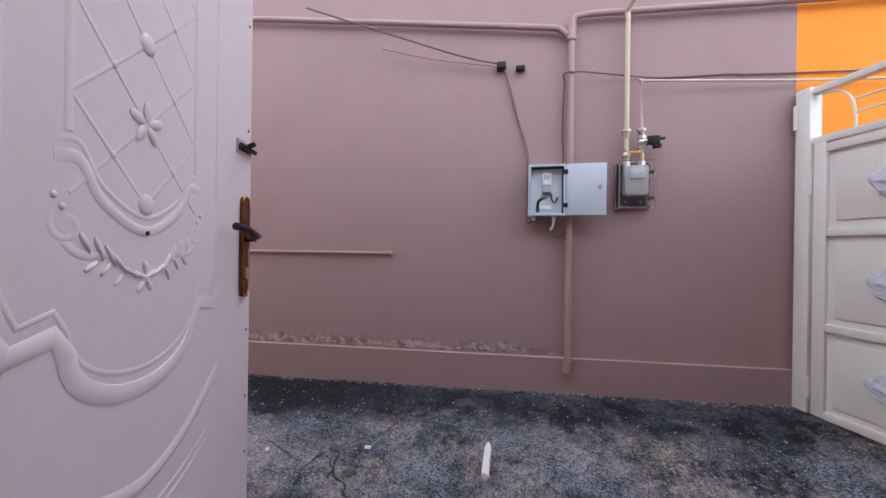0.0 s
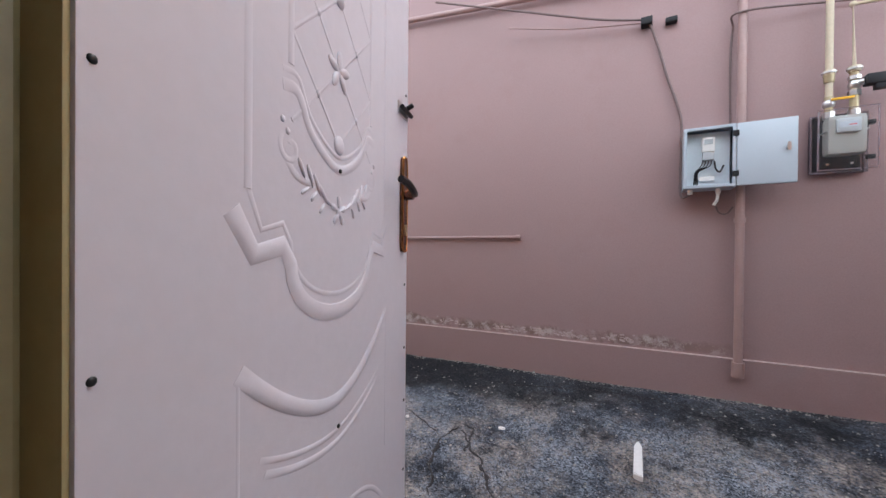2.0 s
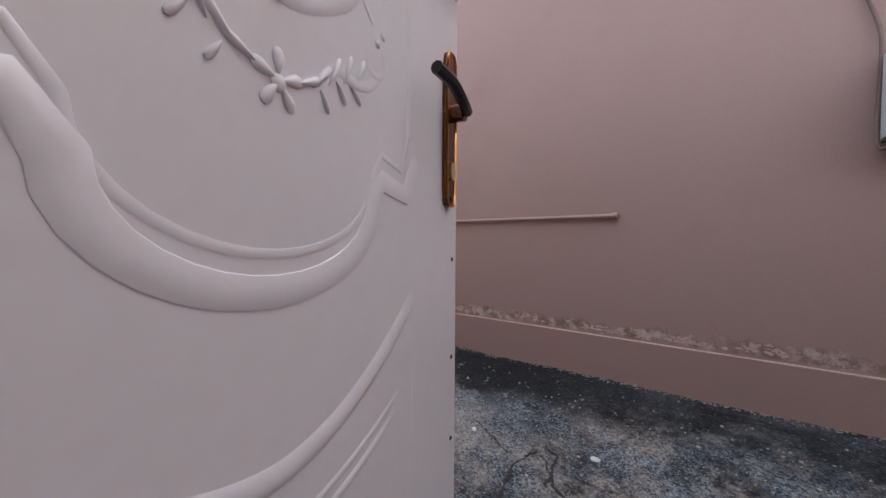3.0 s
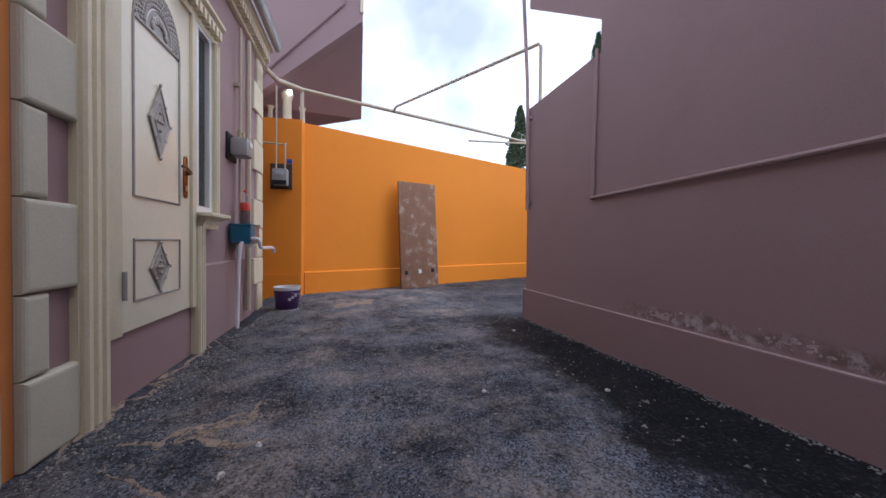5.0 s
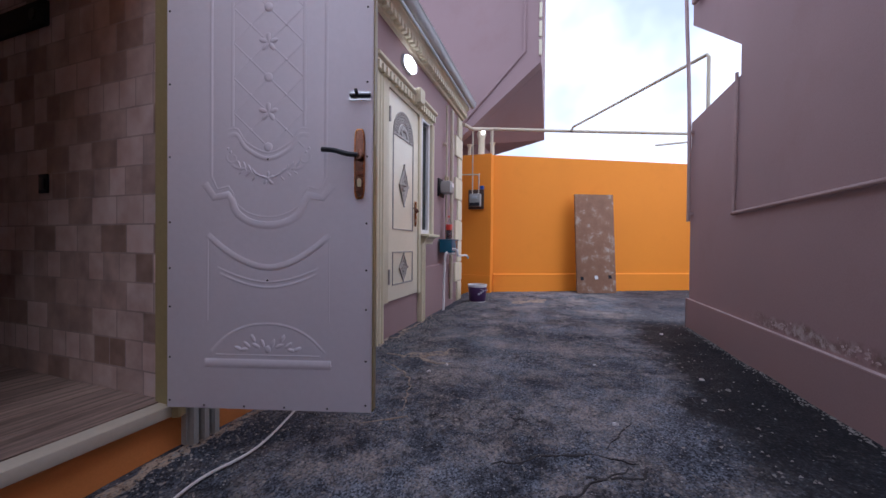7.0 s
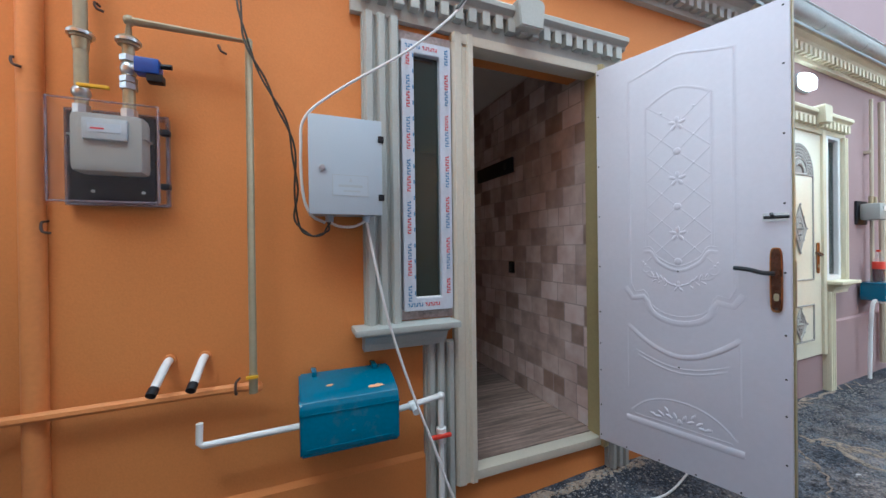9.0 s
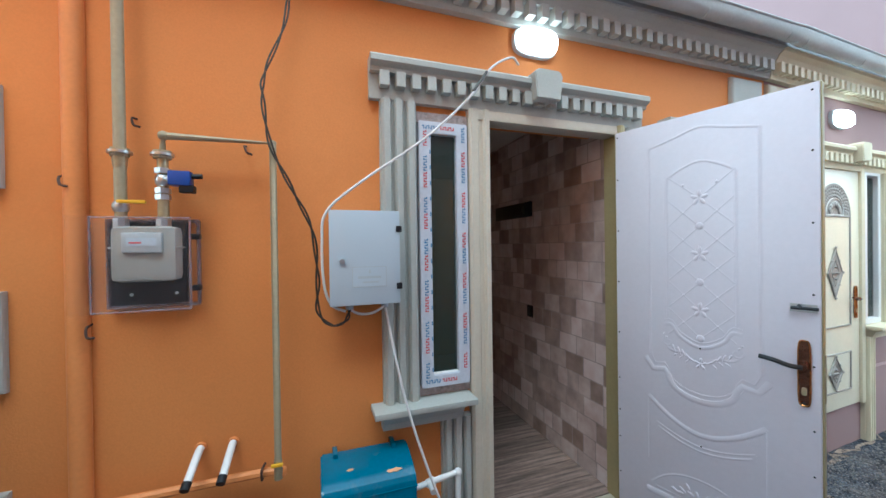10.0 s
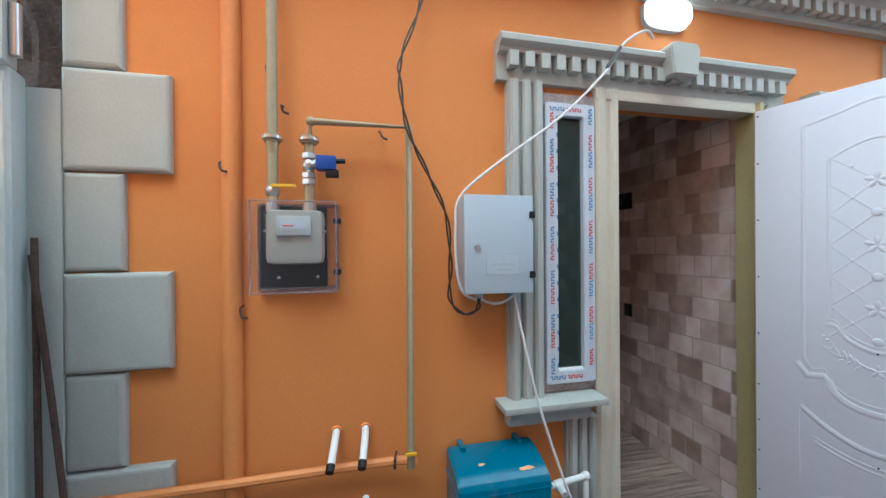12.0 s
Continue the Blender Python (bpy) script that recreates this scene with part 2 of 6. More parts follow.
def asphalt():
    m = bpy.data.materials.new("asphalt_with_dust")
    m.use_nodes = True
    n, l = m.node_tree.nodes, m.node_tree.links
    b = n["Principled BSDF"]
    b.inputs["Specular IOR Level"].default_value = 0.2
    b.inputs["Roughness"].default_value = 0.8
    co = n.new("ShaderNodeTexCoord")

    def tex(scale, detail, rough=0.6):
        t = n.new("ShaderNodeTexNoise")
        t.inputs["Scale"].default_value, t.inputs["Detail"].default_value, t.inputs["Roughness"].default_value = scale, detail, rough
        l.new(co.outputs["Object"], t.inputs["Vector"])
        return t.outputs["Fac"]

    def ramp(sock, a, bb):
        r = n.new("ShaderNodeMapRange")
        r.inputs["From Min"].default_value, r.inputs["From Max"].default_value = a, bb
        l.new(sock, r.inputs["Value"])
        return r.outputs[0]

    def mix(fac, c1, c2):
        x = n.new("ShaderNodeMixRGB")
        l.new(fac, x.inputs["Fac"])
        for k, c in (("Color1", c1), ("Color2", c2)):
            if isinstance(c, tuple):
                x.inputs[k].default_value = (*c, 1)
            else:
                l.new(c, x.inputs[k])
        return x.outputs["Color"]

    def mult(a, bb):
        x = n.new("ShaderNodeMath")
        x.operation = "MULTIPLY"
        l.new(a, x.inputs[0])
        l.new(bb, x.inputs[1])
        return x.outputs[0]

    def cells(scale):
        """Pebble cells: distance to the middle, and one random value for each."""
        v, one = n.new("ShaderNodeTexVoronoi"), n.new("ShaderNodeSeparateColor")
        v.inputs["Scale"].default_value = scale
        l.new(co.outputs["Object"], v.inputs["Vector"])
        l.new(v.outputs["Color"], one.inputs[0])
        return v.outputs["Distance"], one.outputs[0]

    sep = n.new("ShaderNodeSeparateXYZ")
    l.new(co.outputs["Object"], sep.inputs[0])

    def wavy(sock, scale, amount):
        w = n.new("ShaderNodeMath")
        w.operation = "MULTIPLY_ADD"
        w.inputs[1].default_value = amount
        l.new(tex(scale, 6, 0.65), w.inputs[0])
        l.new(sock, w.inputs[2])
        return w.outputs[0]

    grit_d, grit_r = cells(150)
    # bitumen with darker and paler crushed stone in it
    base = mix(ramp(grit_r, 0.30, 1.0), (0.0090, 0.0110, 0.0170), (0.068, 0.080, 0.110))
    worn = mix(ramp(grit_r, 0.15, 0.95), (0.036, 0.042, 0.055), (0.30, 0.33, 0.39))
    mid_lane = mult(ramp(wavy(sep.outputs["Y"], 1.1, 0.9), 0.50, 1.25), ramp(wavy(sep.outputs["Y"], 1.7, 0.8), 3.0, 2.55))
    patches = mult(ramp(tex(1.5, 9, 0.74), 0.40, 0.58), ramp(mid_lane, -0.35, 0.9))
    c = mix(patches, base, worn)
    # tan dust trodden into the middle of the lane
    dust = mult(mult(ramp(tex(2.1, 10, 0.78), 0.46, 0.60), ramp(tex(70, 3, 0.7), 0.36, 0.60)), ramp(mid_lane, -0.25, 0.8))
    c = mix(dust, c, (0.40, 0.34, 0.305))
    # black tar showing through in ragged blots
    c = mix(mult(ramp(tex(19, 6, 0.78), 0.56, 0.42), ramp(tex(2.6, 6, 0.7), 0.46, 0.62)), c, (0.011, 0.012, 0.016))
    # single pale chips
    chip_d, chip_r = cells(70)
    c = mix(mult(ramp(chip_d, 0.30, 0.18), ramp(chip_r, 0.86, 0.90)), c, (0.40, 0.39, 0.38))
    big_d, big_r = cells(24)
    c = mix(mult(ramp(big_d, 0.24, 0.15), ramp(big_r, 0.88, 0.92)), c, (0.36, 0.32, 0.285))
    # black strip with a wavy edge along the yard wall
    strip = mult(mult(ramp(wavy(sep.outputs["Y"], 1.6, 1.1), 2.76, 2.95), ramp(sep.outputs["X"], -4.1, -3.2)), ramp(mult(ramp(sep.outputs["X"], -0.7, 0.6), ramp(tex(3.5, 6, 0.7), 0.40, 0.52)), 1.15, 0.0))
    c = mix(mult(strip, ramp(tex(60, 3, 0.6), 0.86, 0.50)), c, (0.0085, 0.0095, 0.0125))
    l.new(c, b.inputs["Base Color"])
    l.new(ramp(tex(2.3, 4), -0.6, 0.8), b.inputs["Roughness"])
    bp = n.new("ShaderNodeBump")
    bp.inputs["Strength"].default_value, bp.inputs["Distance"].default_value = 0.6, 0.006
    h = n.new("ShaderNodeMath")
    h.operation = "ADD"
    l.new(tex(120, 4, 0.75), h.inputs[0])
    l.new(grit_d, h.inputs[1])
    l.new(h.outputs[0], bp.inputs["Height"])
    l.new(bp.outputs["Normal"], b.inputs["Normal"])
    return m


def stone_paper():
    """Wallpaper printed with blocks of cut stone."""
    m = bpy.data.materials.new("stone_print_wallpaper")
    m.use_nodes = True
    n, l = m.node_tree.nodes, m.node_tree.links
    b = n["Principled BSDF"]
    b.inputs["Roughness"].default_value = 0.7
    co, br, ns, mx = n.new("ShaderNodeTexCoord"), n.new("ShaderNodeTexBrick"), n.new("ShaderNodeTexNoise"), n.new("ShaderNodeMixRGB")
    sep, cmb = n.new("ShaderNodeSeparateXYZ"), n.new("ShaderNodeCombineXYZ")
    l.new(co.outputs["Object"], sep.inputs[0])
    l.new(sep.outputs["Y"], cmb.inputs["X"])
    l.new(sep.outputs["Z"], cmb.inputs["Y"])
    l.new(cmb.outputs[0], br.inputs["Vector"])
    for k, v in (("Scale", 1.0), ("Mortar Size", 0.004), ("Brick Width", 0.19), ("Row Height", 0.135), ("Bias", -0.1)):
        br.inputs[k].default_value = v
    br.inputs["Color1"].default_value, br.inputs["Color2"].default_value, br.inputs["Mortar"].default_value = (0.72, 0.60, 0.58, 1), (0.27, 0.18, 0.14, 1), (0.44, 0.36, 0.34, 1)
    br.offset, br.offset_frequency, br.squash, br.squash_frequency = 0.37, 2, 0.62, 3
    ns.inputs["Scale"].default_value, ns.inputs["Detail"].default_value = 9, 6
    l.new(co.outputs["Object"], ns.inputs["Vector"])
    mx.blend_type = "OVERLAY"
    mx.inputs["Fac"].default_value = 0.6
    l.new(br.outputs["Color"], mx.inputs["Color1"])
    l.new(ns.outputs["Fac"], mx.inputs["Color2"])
    l.new(mx.outputs["Color"], b.inputs["Base Color"])
    return m


def damp_stucco():
    """The mauve stucco with blistered damp patches and salt along the foot of the yard wall."""
    m = MAUVE.copy()
    m.name = "mauve_stucco_with_damp"
    n, l = m.node_tree.nodes, m.node_tree.links
    b = n["Principled BSDF"]
    co, sep = n.new("ShaderNodeTexCoord"), n.new("ShaderNodeSeparateXYZ")
    l.new(co.outputs["Object"], sep.inputs[0])

    def fac(sock, a, bb):
        r = n.new("ShaderNodeMapRange")
        r.inputs["From Min"].default_value, r.inputs["From Max"].default_value = a, bb
        l.new(sock, r.inputs["Value"])
        return r.outputs[0]

    def calc(op, a, bb):
        x = n.new("ShaderNodeMath")
        x.operation = op
        for k, v in enumerate((a, bb)):
            if isinstance(v, float):
                x.inputs[k].default_value = v
            else:
                l.new(v, x.inputs[k])
        return x.outputs[0]

    def blot(scale, detail, rough):
        t = n.new("ShaderNodeTexNoise")
        t.inputs["Scale"].default_value, t.inputs["Detail"].default_value, t.inputs["Roughness"].default_value = scale, detail, rough
        l.new(co.outputs["Object"], t.inputs["Vector"])
        return t.outputs["Fac"]

    # height over the sloping ledge, and the stretch that is damp
    over = calc("SUBTRACT", sep.outputs["Z"], calc("ADD", calc("MULTIPLY", sep.outputs["X"], 0.0195), 0.678))
    band = calc("MULTIPLY", fac(over, 0.0, 0.02), fac(calc("SUBTRACT", over, calc("MULTIPLY", blot(5, 4, 0.6), 0.16)), 0.015, -0.02))
    reach = calc("MULTIPLY", fac(sep.outputs["X"], -1.55, -1.15), fac(sep.outputs["X"], 1.75, 1.2))
    damp = calc("MULTIPLY", calc("MULTIPLY", band, reach), fac(blot(6, 7, 0.7), 0.38, 0.52))
    salt = calc("MULTIPLY", damp, calc("MULTIPLY", fac(blot(15, 8, 0.75), 0.47, 0.57), fac(blot(3.1, 3, 0.5), 0.42, 0.52)))
    last = b.inputs["Base Color"].links[0].from_socket
    for f, col, amt in ((damp, (0.17, 0.112, 0.10), 0.85), (salt, (0.58, 0.51, 0.51), 0.7)):
        x = n.new("ShaderNodeMixRGB")
        l.new(calc("MULTIPLY", f, amt), x.inputs["Fac"])
        l.new(last, x.inputs["Color1"])
        x.inputs["Color2"].default_value = (*col, 1)
        last = x.outputs["Color"]
    l.new(last, b.inputs["Base Color"])
    return m


ASPHALT, STONEPAPER = asphalt(), stone_paper()


def laminate():
    m = mat("grey_brown_laminate", (0.21, 0.155, 0.135), 0.4, vary=0.2, scale=4, fine=30, bump=0.03, piece=0.45)
    n, l = m.node_tree.nodes, m.node_tree.links
    b = n["Principled BSDF"]
    old = b.inputs["Base Color"].links[0].from_socket
    co, mp, ns, mr, mx_ = n.new("ShaderNodeTexCoord"), n.new("ShaderNodeMapping"), n.new("ShaderNodeTexNoise"), n.new("ShaderNodeMapRange"), n.new("ShaderNodeMixRGB")
    mp.inputs["Scale"].default_value = (1.2, 22, 1)
    ns.inputs["Scale"].default_value, ns.inputs["Detail"].default_value = 2.0, 6
    mr.inputs["From Min"].default_value, mr.inputs["From Max"].default_value, mr.inputs["To Min"].default_value, mr.inputs["To Max"].default_value = 0.35, 0.65, 0.45, 1.5
    mx_.blend_type = "MULTIPLY"
    mx_.inputs["Fac"].default_value = 1
    l.new(co.outputs["Object"], mp.inputs["Vector"])
    l.new(mp.outputs["Vector"], ns.inputs["Vector"])
    l.new(ns.outputs["Fac"], mr.inputs["Value"])
    l.new(old, mx_.inputs["Color1"])
    l.new(mr.outputs[0], mx_.inputs["Color2"])
    l.new(mx_.outputs["Color"], b.inputs["Base Color"])
    return m


LAMINATE = laminate()

# ---- mesh helpers ----
CTX = Matrix.Identity(4)
BASE = {}


def bm_box(x0, x1, y0, y1, z0, z1, bev=0.0, bm=None):
    own = bmesh.new()
    bmesh.ops.create_cube(own, size=1, matrix=Matrix.Translation(((x0 + x1) / 2, (y0 + y1) / 2, (z0 + z1) / 2)) @ Matrix.Diagonal((abs(x1 - x0), abs(y1 - y0), abs(z1 - z0), 1)))
    if bev:
        bmesh.ops.bevel(own, geom=own.edges[:], offset=bev, segments=2, affect="EDGES", profile=0.6)
    return join(bm, own)


def join(bm, own):
    if bm is None:
        return own
    me = bpy.data.meshes.new("tmp")
    own.to_mesh(me)
    own.free()
    bm.from_mesh(me)
    bpy.data.meshes.remove(me)
    return bm


def bm_cyl(p0, p1, r, r2=None, seg=16, bm=None):
    own = bmesh.new()
    p0, p1 = Vector(p0), Vector(p1)
    d = p1 - p0
    m = Matrix.Translation((p0 + p1) / 2) @ d.to_track_quat("Z", "Y").to_matrix().to_4x4()
    bmesh.ops.create_cone(own, cap_ends=True, segments=seg, radius1=r, radius2=r if r2 is None else r2, depth=d.length, matrix=m)
    return join(bm, own)


def smooth_points(pts, n=6):
    pts = [Vector(p) for p in pts]
    if len(pts) < 3:
        return pts
    out = []
    for i in range(len(pts) - 1):
        a, b = pts[i], pts[i + 1]
        p = pts[i - 1] if i else a * 2 - b
        q = pts[i + 2] if i + 2 < len(pts) else b * 2 - a
        for k in range(n):
            t = k / n
            out.append(0.5 * (2 * a + (b - p) * t + (2 * p - 5 * a + 4 * b - q) * t * t + (3 * a - p - 3 * b + q) * t ** 3))
    return out + [pts[-1]]


def bm_tube(pts, r, seg=8, smooth=True, bm=None, n=6):
    """A round bar swept along points."""
    own = bmesh.new()
    pts = smooth_points(pts, n) if smooth else [Vector(p) for p in pts]
    rings, up = [], None
    for i, p in enumerate(pts):
        d = (pts[min(i + 1, len(pts) - 1)] - pts[max(i - 1, 0)]).normalized()
        if up is None:
            up = d.orthogonal().normalized()
        up = (up - d * up.dot(d)).normalized()
        s = d.cross(up)
        rings.append([own.verts.new(p + r * (math.cos(a) * up + math.sin(a) * s)) for a in (2 * math.pi * k / seg for k in range(seg))])
    for a, b in zip(rings, rings[1:]):
        for k in range(seg):
            own.faces.new((a[k], a[(k + 1) % seg], b[(k + 1) % seg], b[k]))
    own.faces.new(rings[0][::-1])
    own.faces.new(rings[-1])
    bmesh.ops.recalc_face_normals(own, faces=own.faces[:])
    return join(bm, own)


def bm_prism(poly, axis, a, b, bm=None, bev=0.0):
    """A flat polygon drawn out along an axis: 'y' takes (x, z) points, 'x' (y, z), 'z' (x, y)."""
    own = bmesh.new()
    at = {"y": lambda p, q: (p[0], q, p[1]), "x": lambda p, q: (q, p[0], p[1]), "z": lambda p, q: (p[0], p[1], q)}[axis]
    lo, hi = [own.verts.new(at(p, a)) for p in poly], [own.verts.new(at(p, b)) for p in poly]
    own.faces.new(lo)
    own.faces.new(hi[::-1])
    for i in range(len(poly)):
        j = (i + 1) % len(poly)
        own.faces.new((lo[i], hi[i], hi[j], lo[j]))
    bmesh.ops.recalc_face_normals(own, faces=own.faces[:])
    if bev:
        bmesh.ops.bevel(own, geom=own.edges[:], offset=bev, segments=2, affect="EDGES")
    return join(bm, own)


def bm_ball(c, r, sz=(1, 1, 1), u=12, v=8, bm=None):
    own = bmesh.new()
    bmesh.ops.create_uvsphere(own, u_segments=u, v_segments=v, radius=r, matrix=Matrix.Translation(c) @ Matrix.Diagonal((*sz, 1)))
    return join(bm, own)


def bm_ring(x0, x1, z0, z1, w, y0, y1, bm=None):
    """A rectangular frame in one piece, w wide, facing along y."""
    own = bmesh.new()
    rect = lambda q: [(x0 + q, z0 + q), (x1 - q, z0 + q), (x1 - q, z1 - q), (x0 + q, z1 - q)]
    loops = [[own.verts.new((p[0], y, p[1])) for p in rect(q)] for q, y in ((0, y0), (0, y1), (w, y1), (w, y0))]
    for a, e in zip(loops, loops[1:] + loops[:1]):
        for k in range(4):
            own.faces.new((a[k], a[(k + 1) % 4], e[(k + 1) % 4], e[k]))
    bmesh.ops.recalc_face_normals(own, faces=own.faces[:])
    bmesh.ops.bevel(own, geom=own.edges[:], offset=min(0.004, w * 0.2), segments=2, affect="EDGES")
    return join(bm, own)


def bm_open_box(x0, x1, y0, y1, z0, z1, open_y, wall, bev=0.0):
    """A thin-walled tray, open on the side at open_y."""
    own = bm_box(x0, x1, y0, y1, z0, z1)
    if bev:
        keep = [e for e in own.edges if not all(abs(v.co.y - open_y) < 1e-6 for v in e.verts)]
        bmesh.ops.bevel(own, geom=keep, offset=bev, segments=3, affect="EDGES", profile=0.5)
    lid = [f for f in own.faces if all(abs(v.co.y - open_y) < 1e-6 for v in f.verts)]
    bmesh.ops.delete(own, geom=lid, context="FACES_ONLY")
    bmesh.ops.recalc_face_normals(own, faces=own.faces[:])
    bmesh.ops.solidify(own, geom=own.faces[:], thickness=wall)
    return own


def oval(cx, cz, w, h, n=24, p=2.6):
    out = []
    for k in range(n):
        a = 2 * math.pi * k / n
        c, s = math.cos(a), math.sin(a)
        out.append((cx + w / 2 * math.copysign(abs(c) ** (2 / p), c), cz + h / 2 * math.copysign(abs(s) ** (2 / p), s)))
    return out


def mesh_of(name, bm, material, smooth=False):
    me = bpy.data.meshes.new(name)
    bm.to_mesh(me)
    bm.free()
    me.materials.append(material)
    if smooth:
        for p in me.polygons:
            p.use_smooth = True
        me.set_sharp_from_angle(angle=radians(40))
    return me


def thing(name, base, label, category, group="", kind=""):
    ob = new(name)
    ob.empty_display_size = 0.05
    ob.matrix_world = CTX @ Matrix.Translation(base)
    BASE[ob.name] = Vector(base)
    return tagged(ob, label, category, group, kind)


def part(name, bm, material, parent, label="", smooth=True):
    """Links a bmesh, in the coordinates of its thing's setting, as one mesh under a thing or a part."""
    bmesh.ops.translate(bm, verts=bm.verts[:], vec=-BASE[parent.name])
    ob = new(name, mesh_of(name, bm, material, smooth))
    ob.parent = parent
    BASE[ob.name] = BASE[parent.name]
    return tagged(ob, label)


def piece(name, mesh, parent, loc, rot=None):
    """An alike piece on shared mesh data; loc in the setting's coordinates."""
    ob = new(name, mesh)
    ob.parent = parent
    ob.location = Vector(loc) - BASE[parent.name]
    if rot:
        ob.rotation_euler = rot
    return ob


def solid(name, bm, material, label, category, group="", kind="", smooth=True):
    """A thing that is one mesh."""
    co = [v.co for v in bm.verts]
    base = Vector(((min(c.x for c in co) + max(c.x for c in co)) / 2, (min(c.y for c in co) + max(c.y for c in co)) / 2, min(c.z for c in co)))
    bmesh.ops.translate(bm, verts=bm.verts[:], vec=-base)
    ob = new(name, mesh_of(name, bm, material, smooth))
    ob.matrix_world = CTX @ Matrix.Translation(base)
    BASE[ob.name] = base
    return tagged(ob, label, category, group, kind)


def ground_z(x, y):
    """The yard falls and rises a little: level by the house, rising along the far wall."""
    a = max(0.0, min(1.0, (y - 1.3) / 1.55))
    a = a * a * (3 - 2 * a)
    near = 0.0 if x < -0.5 else -0.03 * min(x + 0.5, 1.2)
    far = max(-0.01, min(0.22, 0.032 * (x + 3.5)))
    fade = 1 / (1 + (max(0, abs(x) - 8) / 6) ** 2)
    return (near * (1 - a) + far * a) * fade


MAUVE_TURN = pose(-1.24, 0, 0, 0, 0, 2.6)

# ---- ground ----
def build_ground():
    inner_x = [-9.5 + 0.1 * i for i in range(136)]
    inner_y = [-0.35 + 0.08 * i for i in range(72)]
    xs = [-400, -150, -60, -30, -18, -12] + inner_x + [5, 7, 12, 20, 40, 100, 400]
    ys = [-400, -150, -60, -25, -10, -4, -1] + inner_y + [6, 8, 12, 20, 40, 100, 400]
    bm = bmesh.new()
    grid = [[bm.verts.new((x, y, ground_z(x, y) + 0.010 * noise.noise((x * 2.2, y * 2.2, 0)) + 0.004 * noise.noise((x * 9, y * 9, 3)) - (0.25 if y < -0.3 else 0))) for y in ys] for x in xs]
    for i in range(len(xs) - 1):
        for j in range(len(ys) - 1):
            bm.faces.new((grid[i][j], grid[i + 1][j], grid[i + 1][j + 1], grid[i][j + 1]))
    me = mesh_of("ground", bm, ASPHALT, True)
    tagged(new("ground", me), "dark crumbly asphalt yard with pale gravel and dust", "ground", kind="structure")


build_ground()


# ---- house front with the orange half ----
def wall_sheet(rects, y0, y1):
    """A wall in one piece out of upright rectangles, with the openings left between them."""
    xs, zs = sorted({q for r in rects for q in r[:2]}), sorted({q for r in rects for q in r[2:]})
    full = {(i, k) for i in range(len(xs) - 1) for k in range(len(zs) - 1)
            if any(r[0] < (xs[i] + xs[i + 1]) / 2 < r[1] and r[2] < (zs[k] + zs[k + 1]) / 2 < r[3] for r in rects)}
    own, at = bmesh.new(), {}

    def vert(i, y, k):
        if (i, y, k) not in at:
            at[i, y, k] = own.verts.new((xs[i], y, zs[k]))
        return at[i, y, k]

    for i, k in full:
        for y in (y0, y1):
            own.faces.new([vert(a, y, e) for a, e in ((i, k), (i + 1, k), (i + 1, k + 1), (i, k + 1))])
        for (a, e), near in (((i, k), (i - 1, k)), ((i + 1, k), (i + 1, k))):
            if near not in full:
                own.faces.new([vert(a, y0, k), vert(a, y1, k), vert(a, y1, k + 1), vert(a, y0, k + 1)])
        for e, near in ((k, (i, k - 1)), (k + 1, (i, k + 1))):
            if near not in full:
                own.faces.new([vert(i, y0, e), vert(i, y1, e), vert(i + 1, y1, e), vert(i + 1, y0, e)])
    bmesh.ops.recalc_face_normals(own, faces=own.faces[:])
    return own


TOP = 3.11
orange_wall = solid("wall_orange", wall_sheet([(-1.24, -0.71, -0.3, TOP), (-0.71, -0.35, -0.3, 2.05), (-0.71, -0.35, 2.446, TOP), (-0.35, 0.14, -0.3, TOP),
                                               (0.14, 1.18, 2.49, TOP), (0.14, 1.18, -0.3, 0.14), (1.18, 1.46, -0.3, 1.03), (1.18, 1.46, 2.45, TOP), (1.46, 3.47, -0.3, 2.30), (1.46, 3.345, 2.30, TOP)], -0.25, 0.0),
                    ORANGE, "orange painted stucco house wall with door, window and niche", "wall", kind="structure", smooth=False)
for a, b in ((-0.83, -0.02), (1.34, 3.0)):
    part("plinth", bm_prism([(0.0, -0.2), (0.022, -0.2), (0.022, 0.325), (0.0, 0.345)], "x", a, b), ORANGE, orange_wall, smooth=False)
part("niche_lining", wall_sheet([(-0.71, -0.35, 2.04, 2.46)], -0.27, -0.25), ORANGE, orange_wall, "orange back of a small wall niche")


def quoin_mesh(name, w, h, d, material):
    bm = bm_prism([(0, 0), (w, 0), (w, h), (0, h)], "y", 0.0, d)
    front = [e for e in bm.edges if all(abs(v.co.y - d) < 1e-6 for v in e.verts)]
    bmesh.ops.bevel(bm, geom=front, offset=min(0.018, d * 0.6), segments=3, affect="EDGES", profile=0.5)
    return mesh_of(name, bm, material, False)


def quoin_column(levels, wide_first, wide, narrow, parent, material, right_edge=None, left_edge=None):
    """Long and short corner blocks in turn, held to one straight edge."""
    meshes = {}
    for i, (z0, z1) in enumerate(zip(levels, levels[1:])):
        w = wide if (i % 2 == 0) == wide_first else narrow
        key = (w, round(z1 - z0, 3))
        if key not in meshes:
            meshes[key] = quoin_mesh("quoin_block", w, z1 - z0 - 0.006, 0.035 if w == wide else 0.03, material)
        x = left_edge if right_edge is None else right_edge - w
        piece("quoin_block", meshes[key], parent, (x, 0.0, z0))


